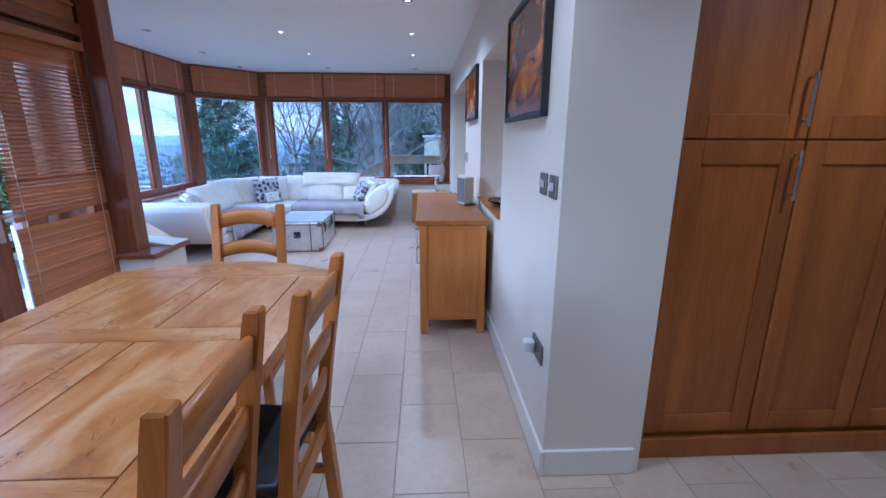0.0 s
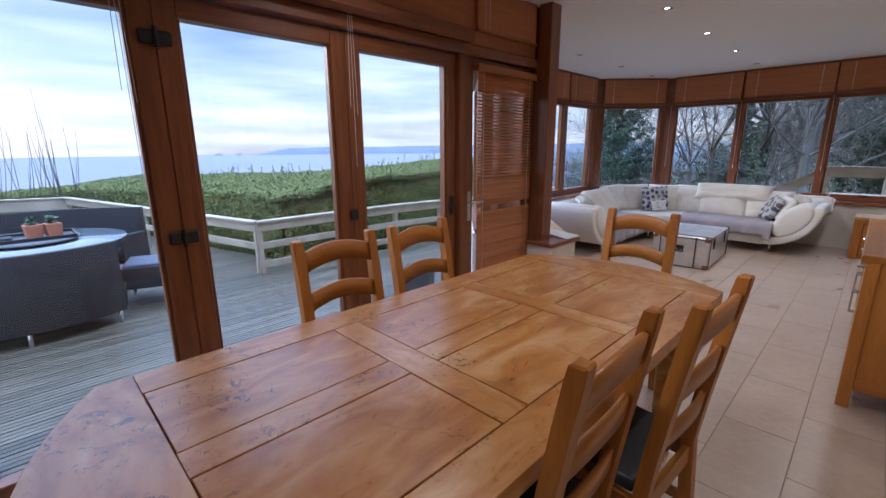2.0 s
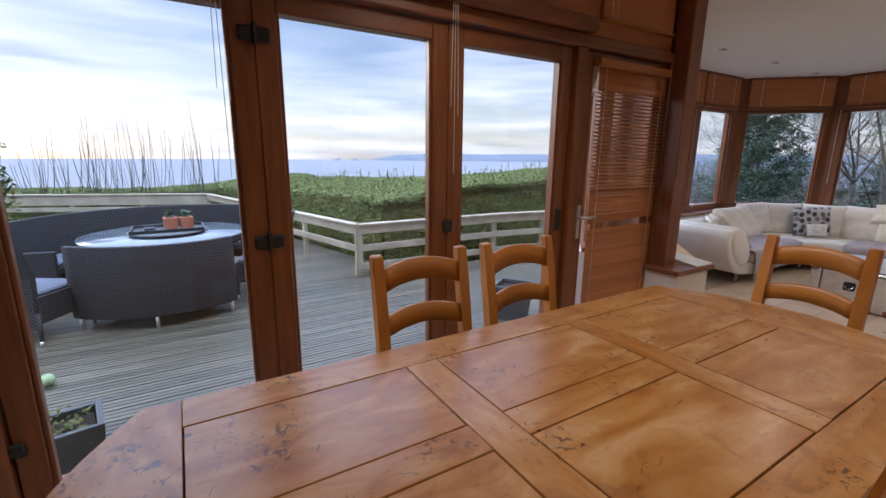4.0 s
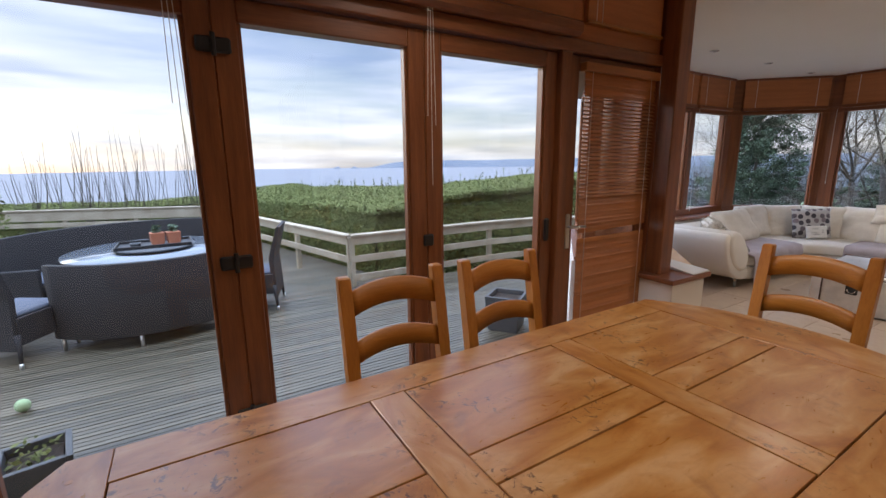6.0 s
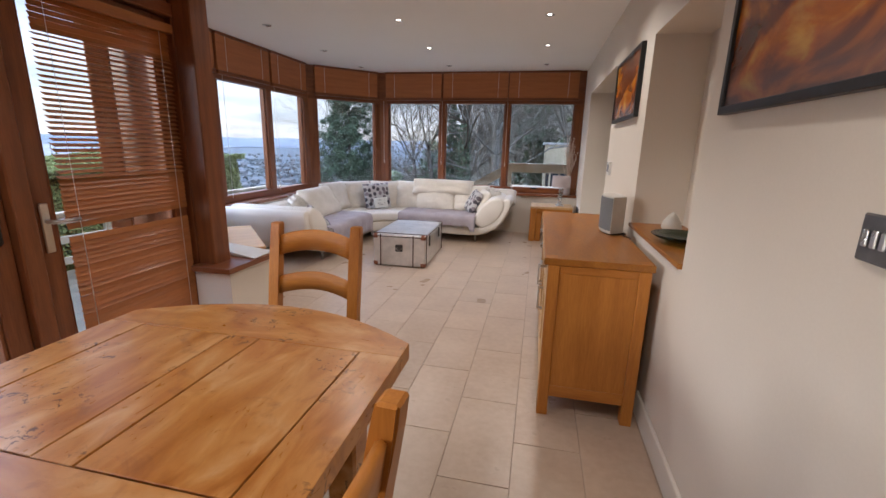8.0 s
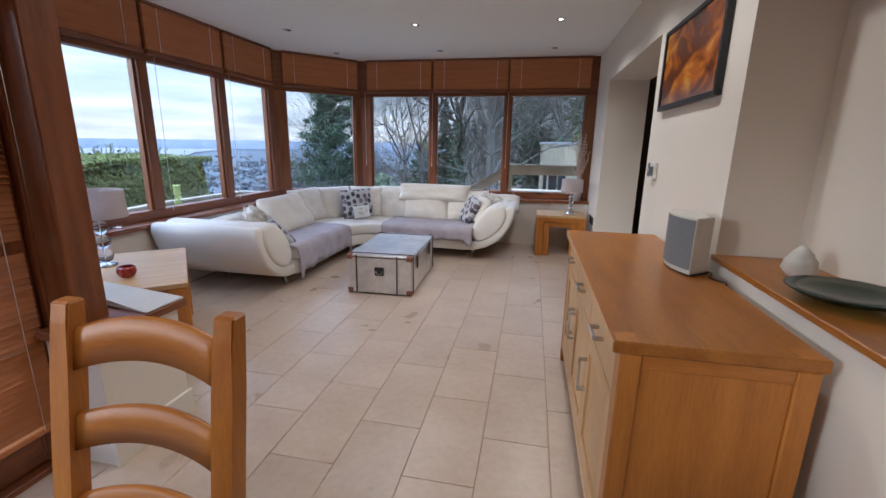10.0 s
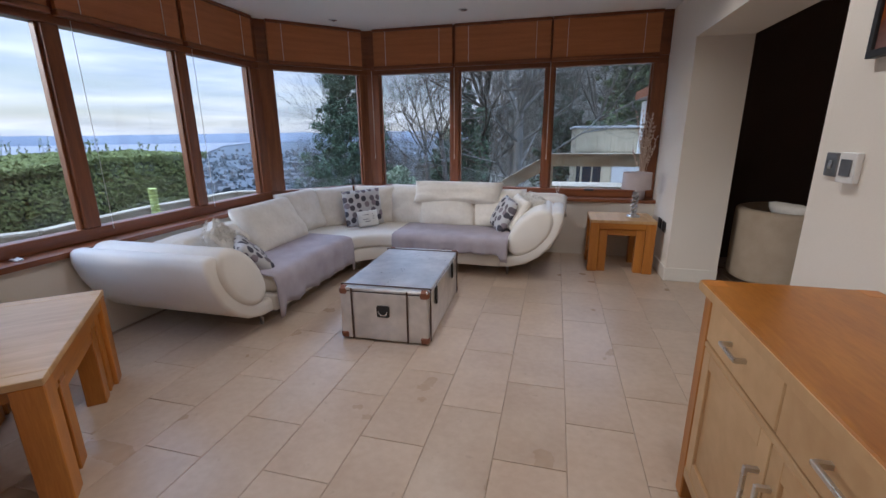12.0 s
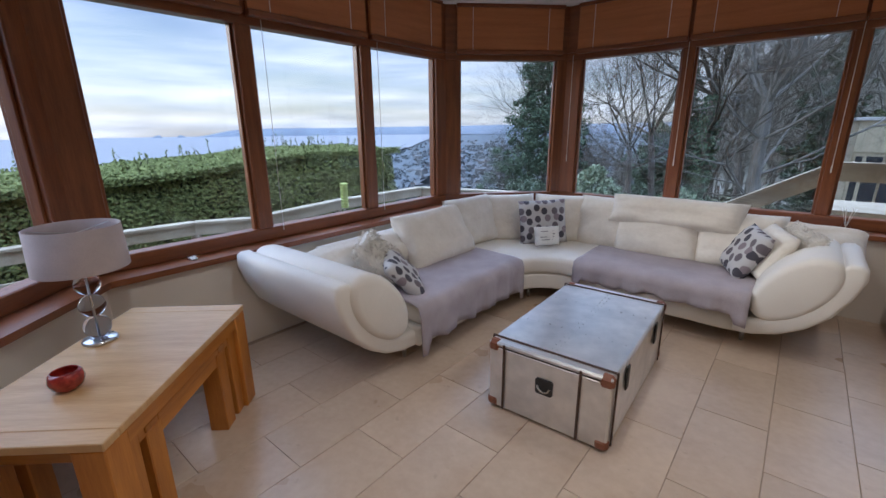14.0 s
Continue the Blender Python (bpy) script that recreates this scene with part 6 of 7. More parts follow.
for i in range(110):
    u = rg.random()
    p = Vector((-14.2, 1.1)).lerp(Vector((-12.6, 4.9)), u) + Vector((rg.uniform(-0.8, 0.1), rg.uniform(-0.3, 0.3)))
    h = rg.uniform(0.8, 1.75) + (0.75 if i % 11 == 0 else 0)
    q = Vector((p.x, p.y, -0.3))
    lx, ly = rg.uniform(-0.14, 0.14, 2)
    pr = 0.015
    for k in range(4):
        nx = q + Vector((lx * 0.4 * (k < 3), ly * (1.1 - 0.25 * k), (h + 0.5) / 4))
        add_tube(bm, q, nx, pr, pr * 0.72, 4)
        q, pr = nx, pr * 0.72
part("dry_stems", bm, M_TWIG, None, "tall thin bare stems of dead plants behind the railing", "stuff")


# trees
def grow(bm, p, d, length, r, level, rg_, spread, tips, seg=5, up=0.12):
    n = 3 if level > 1 else 2
    q, dd, rr = p, d, r
    for i in range(n):
        dd = (dd + Vector((rg_.uniform(-1, 1), rg_.uniform(-1, 1), rg_.uniform(-0.6, 1) )) * 0.16 + Vector((0, 0, up * 0.3))).normalized()
        nx = q + dd * (length / n)
        add_tube(bm, q, nx, rr, rr * 0.82, seg if level > 2 else 3)
        q, rr = nx, rr * 0.82
        if level > 0 and i < n - 1 and rg_.random() < 0.75:
            side = dd.orthogonal().normalized()
            side.rotate(Matrix.Rotation(rg_.uniform(0, 6.28), 3, dd))
            nd = (dd * 0.55 + side * spread).normalized()
            grow(bm, q, nd, length * rg_.uniform(0.55, 0.75), rr * 0.6, level - 1, rg_, spread, tips, seg, up)
    if level > 0:
        for k in range(3 if level > 1 else 2):
            side = dd.orthogonal().normalized()
            side.rotate(Matrix.Rotation(rg_.uniform(0, 6.28), 3, dd))
            nd = (dd * 0.8 + side * spread * rg_.uniform(0.5, 1.1)).normalized()
            grow(bm, q, nd, length * rg_.uniform(0.62, 0.82), rr * 0.75, level - 1, rg_, spread, tips, seg, up)
    else:
        tips.append(q)


def bare_tree(name, label, x, y, h, r, seed, level=5, lean_=(0, 0), ivy=0, spread=0.75, group="bare trees below the house", z=None, bark=None):
    z = terrain(x, y) - 0.2 if z is None else z
    t = thing(name, label, "tree", x, y, z, 0, group)
    rg_ = random.Random(seed)
    trunk_top = h * 0.36
    bm = bmesh.new()
    p, d, rr = Vector((0, 0, 0)), Vector((lean_[0], lean_[1], 1)).normalized(), r
    pts = [p]
    for i in range(5):
        nd = (d + Vector((rg_.uniform(-1, 1), rg_.uniform(-1, 1), 0)) * 0.07).normalized()
        q = p + nd * trunk_top / 5
        add_tube(bm, p, q, rr, rr * 0.93, 9)
        p, rr = q, rr * 0.93
        pts.append(p)
    part("trunk", bm, bark or M_BARK, t)
    bm = bmesh.new()
    tips = []
    for k in range(4):
        a = rg_.uniform(0, 6.28)
        nd = Vector((math.cos(a) * 0.5, math.sin(a) * 0.5, 1)).normalized()
        grow(bm, p, nd, h * 0.20, rr * 0.60, level, rg_, spread, tips)
    for q in pts[2:] + pts[3:]:
        a = rg_.uniform(0, 6.28)
        grow(bm, q, Vector((math.cos(a), math.sin(a), 0.5)).normalized(), h * 0.19, rr * 0.36, level - 1, rg_, spread, tips)
    part("branches", bm, bark or M_TWIG, t, "bare branches and twigs", "stuff")
    if ivy:
        g2 = np.random.default_rng(seed)
        cs, ns = [], []
        for i in range(ivy):
            f = g2.random() ** 0.8 * (len(pts) - 1)
            k = min(int(f), len(pts) - 2)
            c = pts[k].lerp(pts[k + 1], f - k)
            a = g2.uniform(0, 6.28)
            rad = r * 1.02 + abs(g2.normal(0, 0.07))
            cs.append((c.x + math.cos(a) * rad, c.y + math.sin(a) * rad, c.z))
            ns.append((math.cos(a), math.sin(a), 0.3))
        leaves("ivy", cs, ns, 0.06, M_LEAFD, "dark ivy leaves", seed, t)
    return t


def evergreen(name, label, x, y, h, w, seed, count, size, z=None, bottom=0.05, leaf=M_LEAFD, cone=0.5):
    z = terrain(x, y) - 0.2 if z is None else z
    t = thing(name, label, "tree", x, y, z, 0, "evergreen trees")
    tube("trunk", (0, 0, 0), (0, 0, h * 0.8), 0.035 * h * 0.4, 0.02, M_BARK, t)
    g2 = np.random.default_rng(seed)
    blobs = []
    for i in range(560):
        u = bottom + (1 - bottom) * g2.random()
        rad = w * (1 - u) ** cone * (0.45 + 0.75 * g2.random())
        a = g2.uniform(0, 6.28)
        k_ = g2.random() ** 0.5
        blobs.append((math.cos(a) * rad * k_, math.sin(a) * rad * k_, h * u, w * (0.04 + 0.08 * g2.random()) * (1.1 - 0.5 * u)))
    blobs.append((0, 0, h * 0.95, w * 0.14))
    cs, ns = [], []
    for i in range(count):
        bx, by, bz, br = blobs[int(g2.random() * len(blobs))]
        v = g2.normal(0, 1, 3)
        v /= np.linalg.norm(v)
        f = g2.random() ** 0.35
        f *= 1.0 + 0.5 * abs(g2.normal(0, 0.5))
        cs.append((bx + v[0] * br * f, by + v[1] * br * f, bz + v[2] * br * f * 0.8))
        ns.append((v[0], v[1], v[2] + 0.3))
    leaves("crown", cs, ns, size, leaf, "dark evergreen leaves in uneven clumps", seed, t)
    return t


bare_tree("bare_tree", "bare winter tree with a dark ivy-clad trunk", -3.46, 21.0, 13.0, 0.15, 5, 6, (0, 0), 2200)
bare_tree("bare_tree", "bare winter tree with a pale forked trunk", -2.1, 21.4, 12.5, 0.19, 9, 5, (-0.03, 0.0), 0, 0.7, "bare trees below the house", None, M_PALEBARK)
bare_tree("bare_tree", "spreading bare winter tree", -4.9, 23.5, 11.0, 0.13, 14, 6, (-0.12, 0), 0, 0.95)
bare_tree("bare_tree", "spreading bare winter tree", -6.6, 26.5, 10.5, 0.14, 21, 6, (-0.08, 0), 0, 0.95)
bare_tree("bare_tree", "tall bare winter tree", 0.4, 27.0, 14.0, 0.16, 33, 5, (0, 0), 1500)
bare_tree("bare_tree", "tall bare winter tree", 2.9, 32.0, 15.0, 0.18, 37, 5, (0, 0), 1500)
bare_tree("bare_tree", "bare winter tree in the woods", -11.5, 33.0, 7.0, 0.10, 45, 5)
bare_tree("bare_tree", "bare winter tree in the woods", -1.0, 34.0, 14.0, 0.18, 47, 5, (0, 0), 1200)
bare_tree("bare_tree", "bare winter tree in the woods", -4.0, 38.0, 14.0, 0.18, 49, 5)
bare_tree("bare_tree", "thin bare tree beside the dark evergreen", -8.6, 21.2, 9.0, 0.07, 64, 5, (0, 0), 0, 0.7)
bare_tree("bare_tree", "low bare brown shrub on the slope", -9.6, 21.0, 5.0, 0.05, 61, 5, (0, 0), 0, 0.95)
bare_tree("bare_tree", "low bare brown shrub on the slope", -10.8, 23.5, 5.0, 0.05, 62, 5, (0, 0), 0, 0.95)
evergreen("evergreen_tree", "dense dark evergreen tree with an uneven crown", -7.75, 20.6, 6.9, 2.9, 3, 70000, 0.042, None, 0.05, M_LEAFD, 0.8)
evergreen("evergreen_tree", "tall dark evergreen tree beside the pale building", 3.3, 31.0, 12.5, 3.0, 6, 44000, 0.12)
evergreen("evergreen_tree", "ivy-green tree rising behind the pale building", 2.2, 29.3, 12.0, 3.0, 26, 44000, 0.10, None, 0.2, M_IVY)
evergreen("evergreen_tree", "ivy-clad dark tree behind the pale building", -0.9, 29.5, 10.5, 1.5, 27, 20000, 0.09)
evergreen("evergreen_tree", "slim dark evergreen between the bare trees", -4.6, 25.0, 6.2, 0.9, 8, 12000, 0.07)
evergreen("evergreen_tree", "round dark evergreen tree in the woods", -7.0, 31.0, 5.5, 2.2, 18, 14000, 0.12)
evergreen("evergreen_shrub", "pale green shrub at the foot of the slope", -5.0, 17.6, 2.4, 1.5, 12, 12000, 0.05, None, 0.05, M_SHRUB)
evergreen("evergreen_shrub", "pale green shrub at the foot of the slope", -3.4, 18.4, 2.2, 1.4, 13, 12000, 0.05, None, 0.05, M_SHRUB)
evergreen("evergreen_shrub", "leafy shrub at the corner of the deck", -9.7, 1.40, 3.6, 1.0, 17, 5200, 0.06, -0.7, 0.12, M_LEAF)

# woods on the slope
bm = bmesh.new()
rs = random.Random(12)
for i in range(520):
    az, r = radians(rs.uniform(-60, 24)), rs.uniform(34, 120)
    x, y = -r * math.sin(az), 8 + r * math.cos(az)
    z = terrain(x, y)
    h = rs.uniform(6, 10)
    tips = []
    add_tube(bm, (x, y, z - 0.3), (x + rs.uniform(-0.3, 0.3), y, z + h * 0.45), 0.14, 0.10, 4)
    for k in range(4):
        a = rs.uniform(0, 6.28)
        grow(bm, Vector((x, y, z + h * 0.42)), Vector((math.cos(a) * 0.5, math.sin(a) * 0.5, 1)).normalized(), h * 0.24, 0.045, 2, rs, 0.8, tips, 3)
part("far_woods", bm, M_WOODS, None, "mass of bare trees covering the hillside", "stuff")

# low bushes on the slope
g3 = np.random.default_rng(31)
cs_, ns_ = [], []
for i in range(560):
    az, r = radians(g3.uniform(-40, 60)), 19 + 150 * g3.random() ** 1.8
    x, y = -r * math.sin(az), 8 + r * math.cos(az)
    z, rr_ = terrain(x, y), 0.5 + 0.9 * g3.random() + r * 0.008
    for k in range(80):
        v = g3.normal(0, 0.45, 3)
        cs_.append((x + v[0] * rr_, y + v[1] * rr_, z + abs(v[2]) * rr_ * 1.1))
        ns_.append((v[0], v[1], abs(v[2]) + 0.4))
leaves("slope_bushes", cs_, ns_, 0.24, M_BUSH, "low dark green and brown bushes covering the slope", 9)

cs_, ns_ = [], []
for i in range(1500):
    az, r = radians(g3.uniform(0, 48)), 150 + 1500 * g3.random() ** 1.4
    x, y = -r * math.sin(az), 8 + r * math.cos(az)
    z, rr_ = terrain(x, y), 4 + 5 * g3.random()
    for k in range(16):
        v = g3.normal(0, 0.6, 3)
        cs_.append((x + v[0] * rr_, y + v[1] * rr_, z + abs(v[2]) * rr_ * 0.7))
        ns_.append((v[0], v[1], abs(v[2]) + 0.2))
# blue-grey leaf colour carries the haze over the town
leaves("town_trees", cs_, ns_, 3.2, M_HAZEWOOD, "trees among the houses of the town, tinted by painted haze", 19)

# balustrade by the far window and the pale building beyond
bal = thing("stair_balustrade", "weathered white timber balustrade sloping up to a level landing", "railing")
def sloped(name, x0, z0, x1, z1, hgt, y0, y1):
    bm = bmesh.new()
    add_prism(bm, [(x0, z0), (x1, z1), (x1, z1 - hgt), (x0, z0 - hgt)], y0, y1, "y")
    part(name, bm, M_RAIL, bal)
sloped("handrail", -2.75, 0.145, -1.17, 1.06, 0.15, 12.80, 12.84)
sloped("rail_cap", -2.75, 0.17, -1.17, 1.088, 0.03, 12.76, 12.88)
sloped("handrail", -1.17, 1.06, 1.2, 1.06, 0.13, 12.80, 12.84)
sloped("rail_cap", -1.17, 1.088, 1.2, 1.088, 0.03, 12.76, 12.88)
sloped("lower_board", -1.17, 0.68, 1.2, 0.68, 0.14, 12.80, 12.84)
sloped("lower_board", -2.75, -0.22, -1.17, 0.69, 0.13, 12.80, 12.84)
for x_ in (-2.65, -1.17, 0.1, 1.1):
    box("post", x_ - 0.045, x_ + 0.045, 12.845, 12.93, -2.2, (1.05 if x_ > -1.2 else 0.2), M_RAIL, bal, "", 0.004)
box("landing", -1.2, 0.44, 12.93, 14.5, 0.45, 0.56, M_RAIL, bal, "pale landing boards", 0.004)
hb = thing("pale_building", "low pale timber-clad building with dark glazing", "building")
tagged(hb, kind="structure")
box("wall", -0.45, 6.0, 23.0, 28.0, -3.2, 1.48, M_CLAD, hb, "vertical pale timber cladding", 0)
for i in range(28):
    box("cladding_board", -0.45 + i * 0.23, -0.45 + i * 0.23 + 0.22, 22.965, 22.995, 0.72, 1.46, M_CLAD, hb, "", 0.004)
box("roof_edge", -0.55, 6.1, 22.9, 28.1, 1.482, 1.56, M_RENDER, hb, "", 0.01)
for x0, x1 in ((-0.38, -0.25), (-0.18, 0.12), (0.17, 0.44)):
    w_ = box("window", x0, x1, 22.955, 22.99, -1.6, 0.62, M_DARKWIN, hb, "", 0)
    box("window_frame", x0 - 0.04, x0, 22.94, 22.985, -1.6, 0.66, M_CLAD, w_)
    box("window_frame", x1, x1 + 0.04, 22.94, 22.985, -1.6, 0.66, M_CLAD, w_)
box("garage_door", 0.78, 3.4, 22.95, 22.99, -2.6, 0.62, M_RENDER, hb, "white door", 0.01)
ev = thing("house_eaves", "brown timber eaves with a dark downpipe of the house next to the window", "eaves")
tagged(ev, kind="structure")
box("fascia", 0.33, 0.75, 12.9, 16.5, 1.93, 2.08, M_FRAME_H, ev)
box("render_wall", 0.46, 0.75, 13.0, 16.5, -3.0, 1.90, M_RENDER, ev)
tube("downpipe", (0.41, 14.2, -2.5), (0.41, 14.2, 1.925), 0.035, 0.035, M_BLACK, ev)
ca = thing("parked_car", "pale car roof seen over the sofa below the window", "car", -3.3, 15.6, -1.35)
bm = bmesh.new()
add_prism(bm, [(-1.9, 0.35), (-1.9, 0.85), (-1.2, 0.95), (-0.75, 1.38), (0.7, 1.42), (1.25, 1.0), (1.9, 0.88), (1.95, 0.35)], -0.8, 0.8, "y", 0.08)
part("body", bm, M_GREYMETAL, ca, "", "", True)
prism("side_glass", [(-1.05, 0.97), (-0.7, 1.31), (0.66, 1.34), (1.08, 1.0)], -0.806, 0.806, M_DARKWIN, ca, "", "y")
for x_ in (-1.2, 1.25):
    for y_ in (-0.78, 0.78):
        tube("wheel", (x_, y_ - 0.09, 0.32), (x_, y_ + 0.09, 0.32), 0.32, 0.32, M_BLACK, ca, "", 20)
yg = thing("garden_spinner", "yellow-green plastic spiral wind spinner on a short stake by the railing", "garden ornament", -5.78, 11.22, 0)
tube("stake", (0, 0, DZ), (0, 0, 0.42), 0.012, 0.012, M_RAIL, yg)
bm = bmesh.new()
for i in range(16):
    add_lathe(bm, [(0.0, 0.42 + i * 0.02), (0.045 + 0.012 * (i % 2), 0.425 + i * 0.02), (0.045, 0.435 + i * 0.02), (0.0, 0.438 + i * 0.02)], 14)
part("spiral", bm, M_YG, yg, "", "", True)


# ---- garden dining set ----
TX, TY = -6.65, 4.05
gt = thing("garden_table", "round grey glass-topped garden table with a dark rattan rim", "table", TX, TY, DZ)
lathe("tabletop", [(0.0, 0.735), (0.80, 0.735), (0.82, 0.745), (0.82, 0.760), (0.0, 0.762)], M_OUTGLASS, gt, "", 48)
lathe("rim", [(0.78, 0.66), (0.80, 0.66), (0.805, 0.733), (0.78, 0.733)], M_RATTAN, gt, "", 48)
lathe("pedestal", [(0.30, 0.0), (0.32, 0.02), (0.28, 0.40), (0.30, 0.732), (0.0, 0.732)], M_RATTAN, gt, "", 28)
ls = thing("lazy_susan", "round dark turntable on the garden table", "turntable", TX + 0.05, TY + 0.02, DZ + 0.762)
lathe("disc", [(0.0, 0.0), (0.06, 0.0), (0.06, 0.02), (0.39, 0.022), (0.40, 0.03), (0.39, 0.042), (0.0, 0.042)], M_SLATE, ls, "", 40)
tr = thing("tray", "rectangular black tray on the turntable", "tray", TX + 0.05, TY + 0.02, DZ + 0.804)
box("tray_base", -0.21, 0.21, -0.34, 0.34, 0.0, 0.008, M_BLACK, tr)
for q in ((-0.225, -0.21, -0.355, 0.355), (0.21, 0.225, -0.355, 0.355), (-0.21, 0.21, -0.355, -0.34), (-0.21, 0.21, 0.34, 0.355)):
    box("tray_lip", q[0], q[1], q[2], q[3], 0.0, 0.035, M_BLACK, tr, "", 0.002)
for dy in (0.00, 0.155):
    pt = thing("plant_pot", "small square terracotta plant pot on the tray", "plant pot", TX + 0.05, TY + dy + 0.05, DZ + 0.812, 10, "pots on the tray")
    bm = bmesh.new()
    add_box(bm, -0.068, 0.068, -0.068, 0.068, 0, 0.13, 0.004)
    for v in bm.verts:
        if v.co.z < 0.05:
            v.co.x, v.co.y = v.co.x * 0.85, v.co.y * 0.85
    part("pot", bm, M_TERRA, pt)
    cs = [(rs.uniform(-0.04, 0.04), rs.uniform(-0.04, 0.04), 0.13 + rs.uniform(0, 0.08)) for _ in range(60)]
    leaves("plant", cs, [(0, 0, 1)] * 60, 0.03, M_LEAFD, "small plant", 3, pt)
lathe("dish", [(0.0, 0.008), (0.05, 0.008), (0.055, 0.04), (0.05, 0.04), (0.045, 0.012), (0.0, 0.012)], M_SLATE, tr, "small dark dish", 16, 0.0, -0.18)


def arc_bench(label, a0, a1, r, back):
    b = thing("rattan_bench", label, "bench", TX, TY, DZ, 0, "rattan seats round the garden table")
    n = 18
    def arc(r0, r1):
        o = [(r1 * math.cos(radians(a0 + (a1 - a0) * i / n)), r1 * math.sin(radians(a0 + (a1 - a0) * i / n))) for i in range(n + 1)]
        i_ = [(r0 * math.cos(radians(a0 + (a1 - a0) * i / n)), r0 * math.sin(radians(a0 + (a1 - a0) * i / n))) for i in range(n + 1)]
        return o + i_[::-1]
    prism("backrest", arc(r - 0.05, r), 0.12, back, M_RATTAN, b, "", "z", 0.012, "", True)
    prism("seat", arc(r - 0.48, r - 0.052), 0.33, 0.42, M_RATTAN, b, "", "z", 0.012, "", True)
    prism("seat_cushion", arc(r - 0.47, r - 0.08), 0.422, 0.46, M_PAD, b, "blue-grey seat pad", "z", 0.012, "", True)
    for aa in (a0, a1):
        d = Vector((math.cos(radians(aa)), math.sin(radians(aa))))
        m = pose(0, 0, 0, 0, 0, aa)
        box("side_panel", r - 0.46, r - 0.06, -0.03, 0.03, 0.10, 0.60, M_RATTAN, b, "", 0.01, "", m)
    for aa in (a0 + 3, (a0 + a1) / 2, a1 - 3):
        for rr in (r - 0.03, r - 0.42):
            tube("leg", (rr * math.cos(radians(aa)), rr * math.sin(radians(aa)), 0), (rr * math.cos(radians(aa)), rr * math.sin(radians(aa)), 0.13), 0.016, 0.02, M_CHROME, b)


arc_bench("curved dark rattan garden bench with its back to the house", -47, 33, 1.10, 0.82)
arc_bench("curved dark rattan garden bench on the sea side of the table", 130, 256, 1.55, 0.92)


def rattan_chair(x, y, rz):
    c = thing("rattan_chair", "high-backed dark rattan garden chair with a blue-grey seat pad", "chair", x, y, DZ, rz, "rattan seats round the garden table")
    bm = bmesh.new()
    add_prism(bm, [(-0.25, 0.16), (-0.23, 0.62), (-0.34, 0.98), (-0.38, 0.98), (-0.28, 0.60), (-0.30, 0.16)], -0.26, 0.26, "x", 0.0)
    for v in bm.verts:
        v.co.x *= 1 + 0.10 * max(0, v.co.z - 0.3)
    part("backrest", bm, M_RATTAN, c)
    box("seat", -0.26, 0.26, -0.27, 0.27, 0.30, 0.42, M_RATTAN, c, "", 0.02)
    box("seat_pad", -0.23, 0.23, -0.24, 0.25, 0.422, 0.465, M_PAD, c, "blue-grey seat pad", 0.015)
    for s in (-1, 1):
        box("side_panel", s * 0.27 - 0.012, s * 0.27 + 0.012, -0.26, 0.26, 0.20, 0.44, M_RATTAN, c, "", 0.006)
        for y_ in (-0.27, 0.24):
            tube("leg", (s * 0.275, y_ * 1.08, 0), (s * 0.265, y_, 0.30), 0.012, 0.024, M_RATTAN, c)
            tube("foot_cap", (s * 0.2755, y_ * 1.085, -0.001), (s * 0.275, y_ * 1.08, 0.05), 0.014, 0.015, M_CHROME, c)
    return c


rattan_chair(-5.98, 3.00, 57)
rattan_chair(-6.32, 5.02, 162)


def planter(label, x, y, w, h, rz, plant):
    p = thing("planter", label, "planter", x, y, DZ, rz)
    bm = bmesh.new()
    for q in ((-w / 2, w / 2, -w / 2, -w / 2 + 0.03), (-w / 2, w / 2, w / 2 - 0.03, w / 2), (-w / 2, -w / 2 + 0.03, -w / 2 + 0.03, w / 2 - 0.03), (w / 2 - 0.03, w / 2, -w / 2 + 0.03, w / 2 - 0.03)):
        add_box(bm, q[0], q[1], q[2], q[3], 0, h, 0.003)
    for v in bm.verts:
        k = 0.82 + 0.18 * v.co.z / h
        v.co.x, v.co.y = v.co.x * k, v.co.y * k
    part("pot", bm, M_SLATE, p)
    box("soil", -w / 2 + 0.04, w / 2 - 0.04, -w / 2 + 0.04, w / 2 - 0.04, h - 0.09, h - 0.045, M_SOIL, p)
    if plant:
        cs = [(rs.uniform(-w / 3, w / 3), rs.uniform(-w / 3, w / 3), h - 0.04 + abs(rs.gauss(0, 0.05))) for _ in range(60)]
        leaves("plant", cs, [(0, 0, 1)] * 60, 0.022, M_LEAF, "sparse little plant", 3, p)


planter("square dark slate planter full of soil on the deck", -4.12, 7.12, 0.36, 0.36, 35, False)
planter("square dark slate planter with a sparse plant by the doors", -3.60, 3.60, 0.30, 0.26, 10, True)
bl_ = thing("ball", "pale green ball on the deck", "ball", -4.73, 3.27, DZ)
lathe("sphere", [(0.0, 0.0)] + [(0.045 * math.sin(math.pi * i / 12), 0.045 - 0.045 * math.cos(math.pi * i / 12)) for i in range(1, 12)] + [(0.0, 0.09)], mat("pale_green_felt", (0.30, 0.42, 0.22), (0.42, 0.52, 0.3), 0.9, 20, bump=0.4, fine=90), bl_, "", 20)


# ---- floor tiles, last ----
TWI, TLE = 0.305, 0.604
tile_me = {}
fl = bpy.data.objects["floor"]


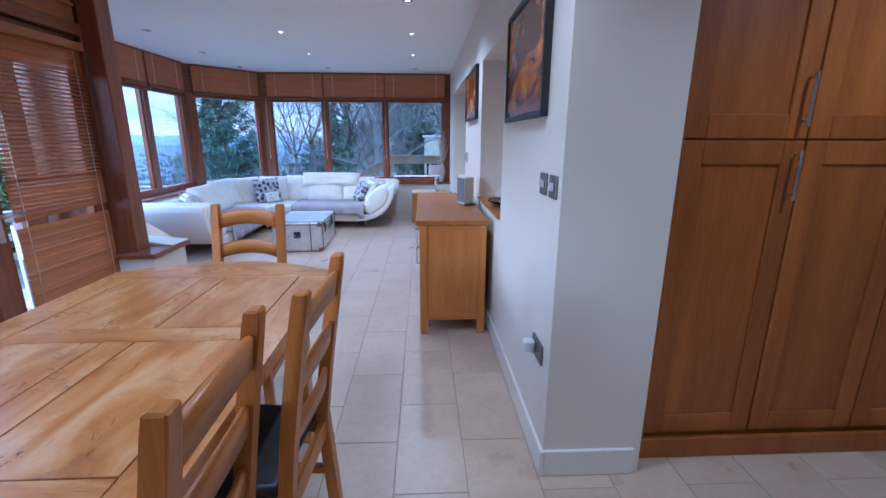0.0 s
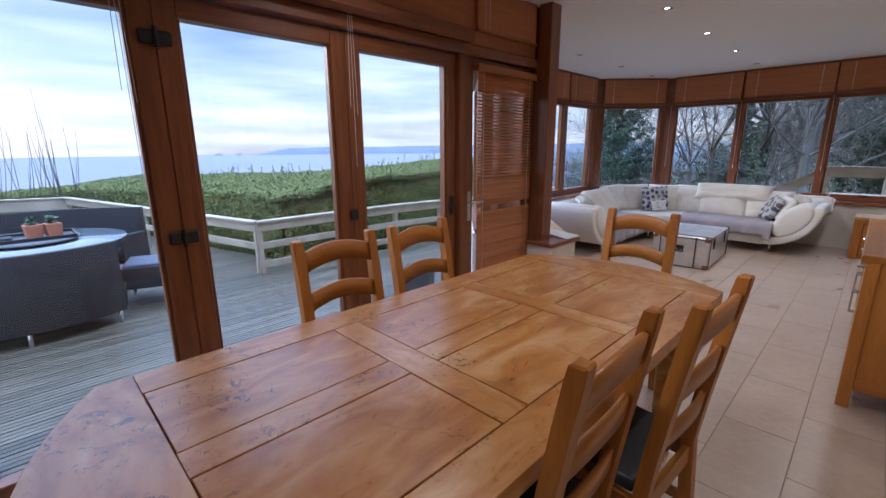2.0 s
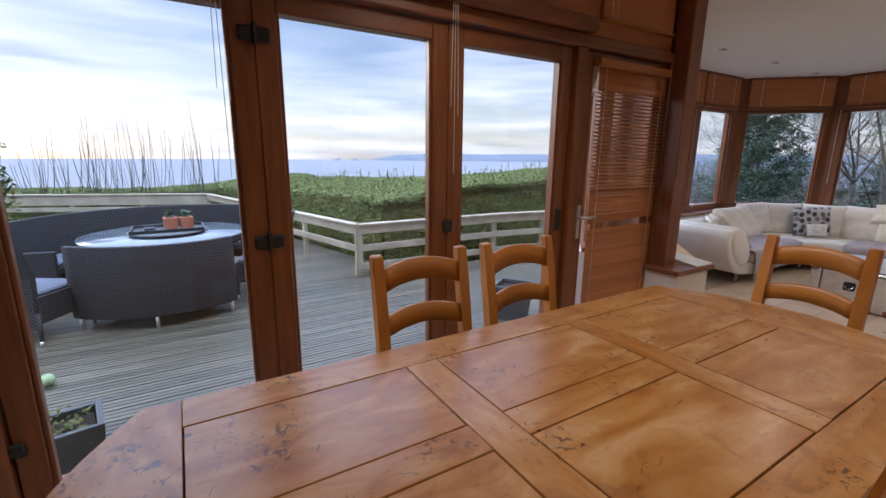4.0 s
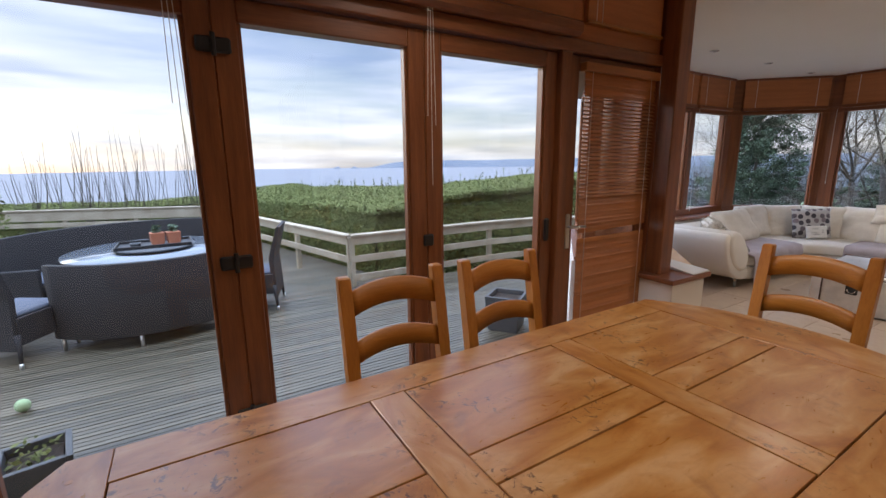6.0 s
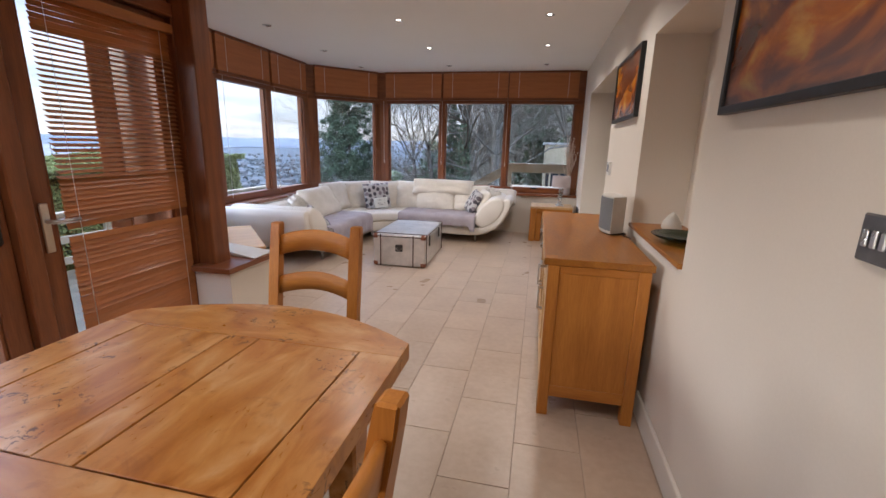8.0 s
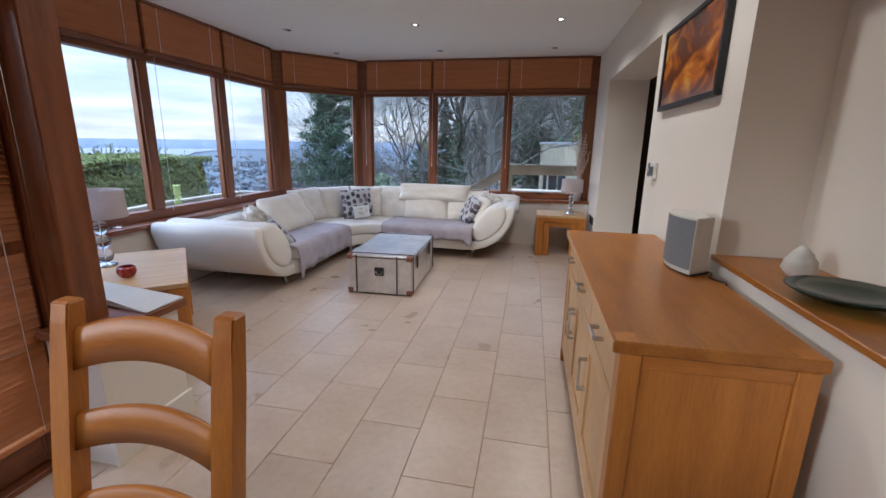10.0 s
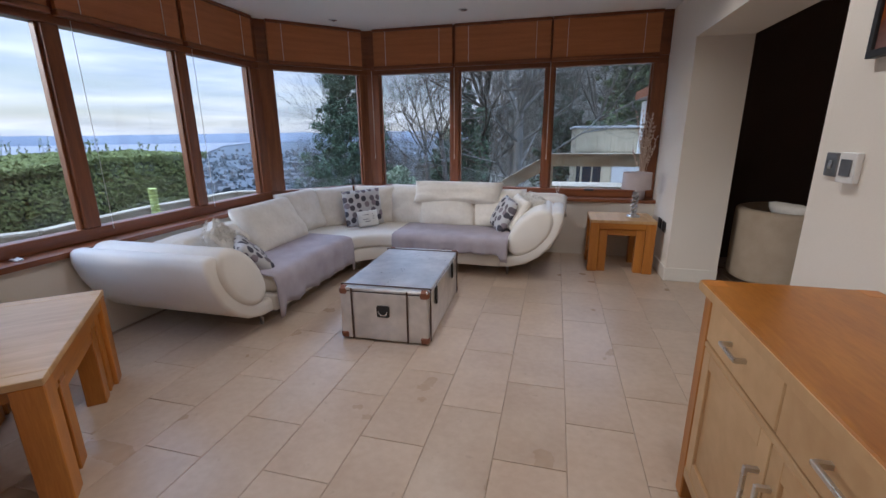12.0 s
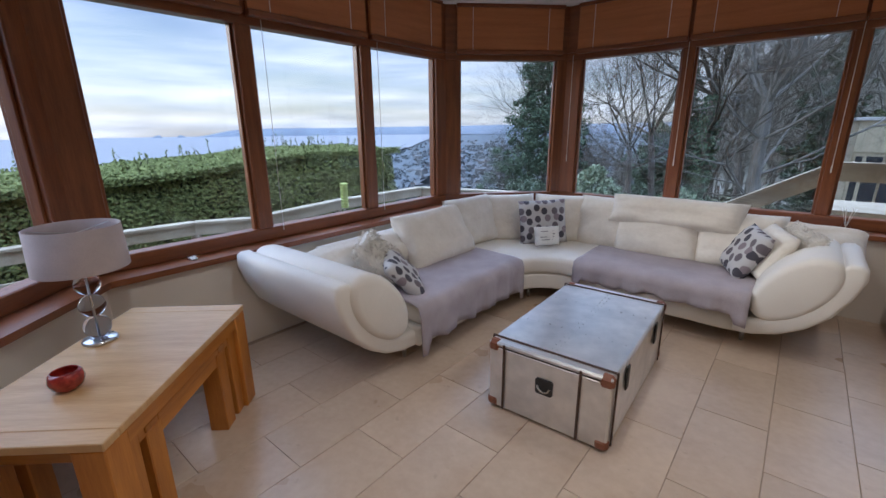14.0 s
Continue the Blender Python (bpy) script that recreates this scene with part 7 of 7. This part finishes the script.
def tile_mesh(w, l):
    key = (round(w, 3), round(l, 3))
    if key not in tile_me:
        bm = bmesh.new()
        add_prism(bm, [(-w / 2, -l / 2), (w / 2, -l / 2), (w / 2, l / 2), (-w / 2, l / 2)], -0.0095, 0.0)
        es = [e for e in bm.edges if e.verts[0].co.z > -0.001 and e.verts[1].co.z > -0.001]
        bmesh.ops.recalc_face_normals(bm, faces=bm.faces)
        bmesh.ops.bevel(bm, geom=es, offset=0.0016, segments=1, affect="EDGES")
        me = bpy.data.meshes.new("tile")
        bm.to_mesh(me)
        bm.free()
        me.materials.append(M_TILE)
        tile_me[key] = me
    return tile_me[key]


def bay_limit(x, y):
    """Whether a floor point lies inside the rooms."""
    if x > 3.5 or y < 0.65:
        return False
    if x > WX + WT:
        return y < 12.9
    if y > 12.0 or x < -4.02:
        return False
    if x < -2.70 and y < 7.3:
        return False
    if x + 4.07 < (y - 11.26) * 0.99 and y > 11.0:
        return False
    if x < -2.9 and (x + 3.0) * 1.045 + (y - 7.2) < 0:
        return False
    return True


cells = []
for i in range(-12, 14):
    x0 = -0.373 - i * TWI
    x1 = x0 + TWI
    off = 5.92 if i % 2 == 0 else 5.603 + 0.004
    for j in range(-10, 13):
        y0 = off + j * TLE
        y1 = y0 + TLE
        cx, cy = (x0 + x1) / 2, (y0 + y1) / 2
        ins = sum(bay_limit(px, py) for px in (x0 + 0.01, x1 - 0.01) for py in (y0 + 0.01, cy, y1 - 0.01))
        if ins:
            cells.append((abs(cx + 1.0) + 0.35 * max(0, 6.0 - cy) * 2 + 0.25 * max(0, cy - 9), cx, cy))
cells.sort()
g_ = 0.0028
for d, cx, cy in cells[:290]:
    o = new("tile", tile_mesh(TWI - g_, TLE - g_))
    o.location = (cx, cy, 0)
    o.parent = fl
bm = bmesh.new()
for d, cx, cy in cells[290:]:
    add_prism(bm, [(cx - (TWI - g_) / 2, cy - (TLE - g_) / 2), (cx + (TWI - g_) / 2, cy - (TLE - g_) / 2), (cx + (TWI - g_) / 2, cy + (TLE - g_) / 2), (cx - (TWI - g_) / 2, cy + (TLE - g_) / 2)], -0.0095, 0.0)
part("tiles_further_off", bm, M_TILE_S, fl, "limestone tiles further from the middle of the rooms", "stuff")
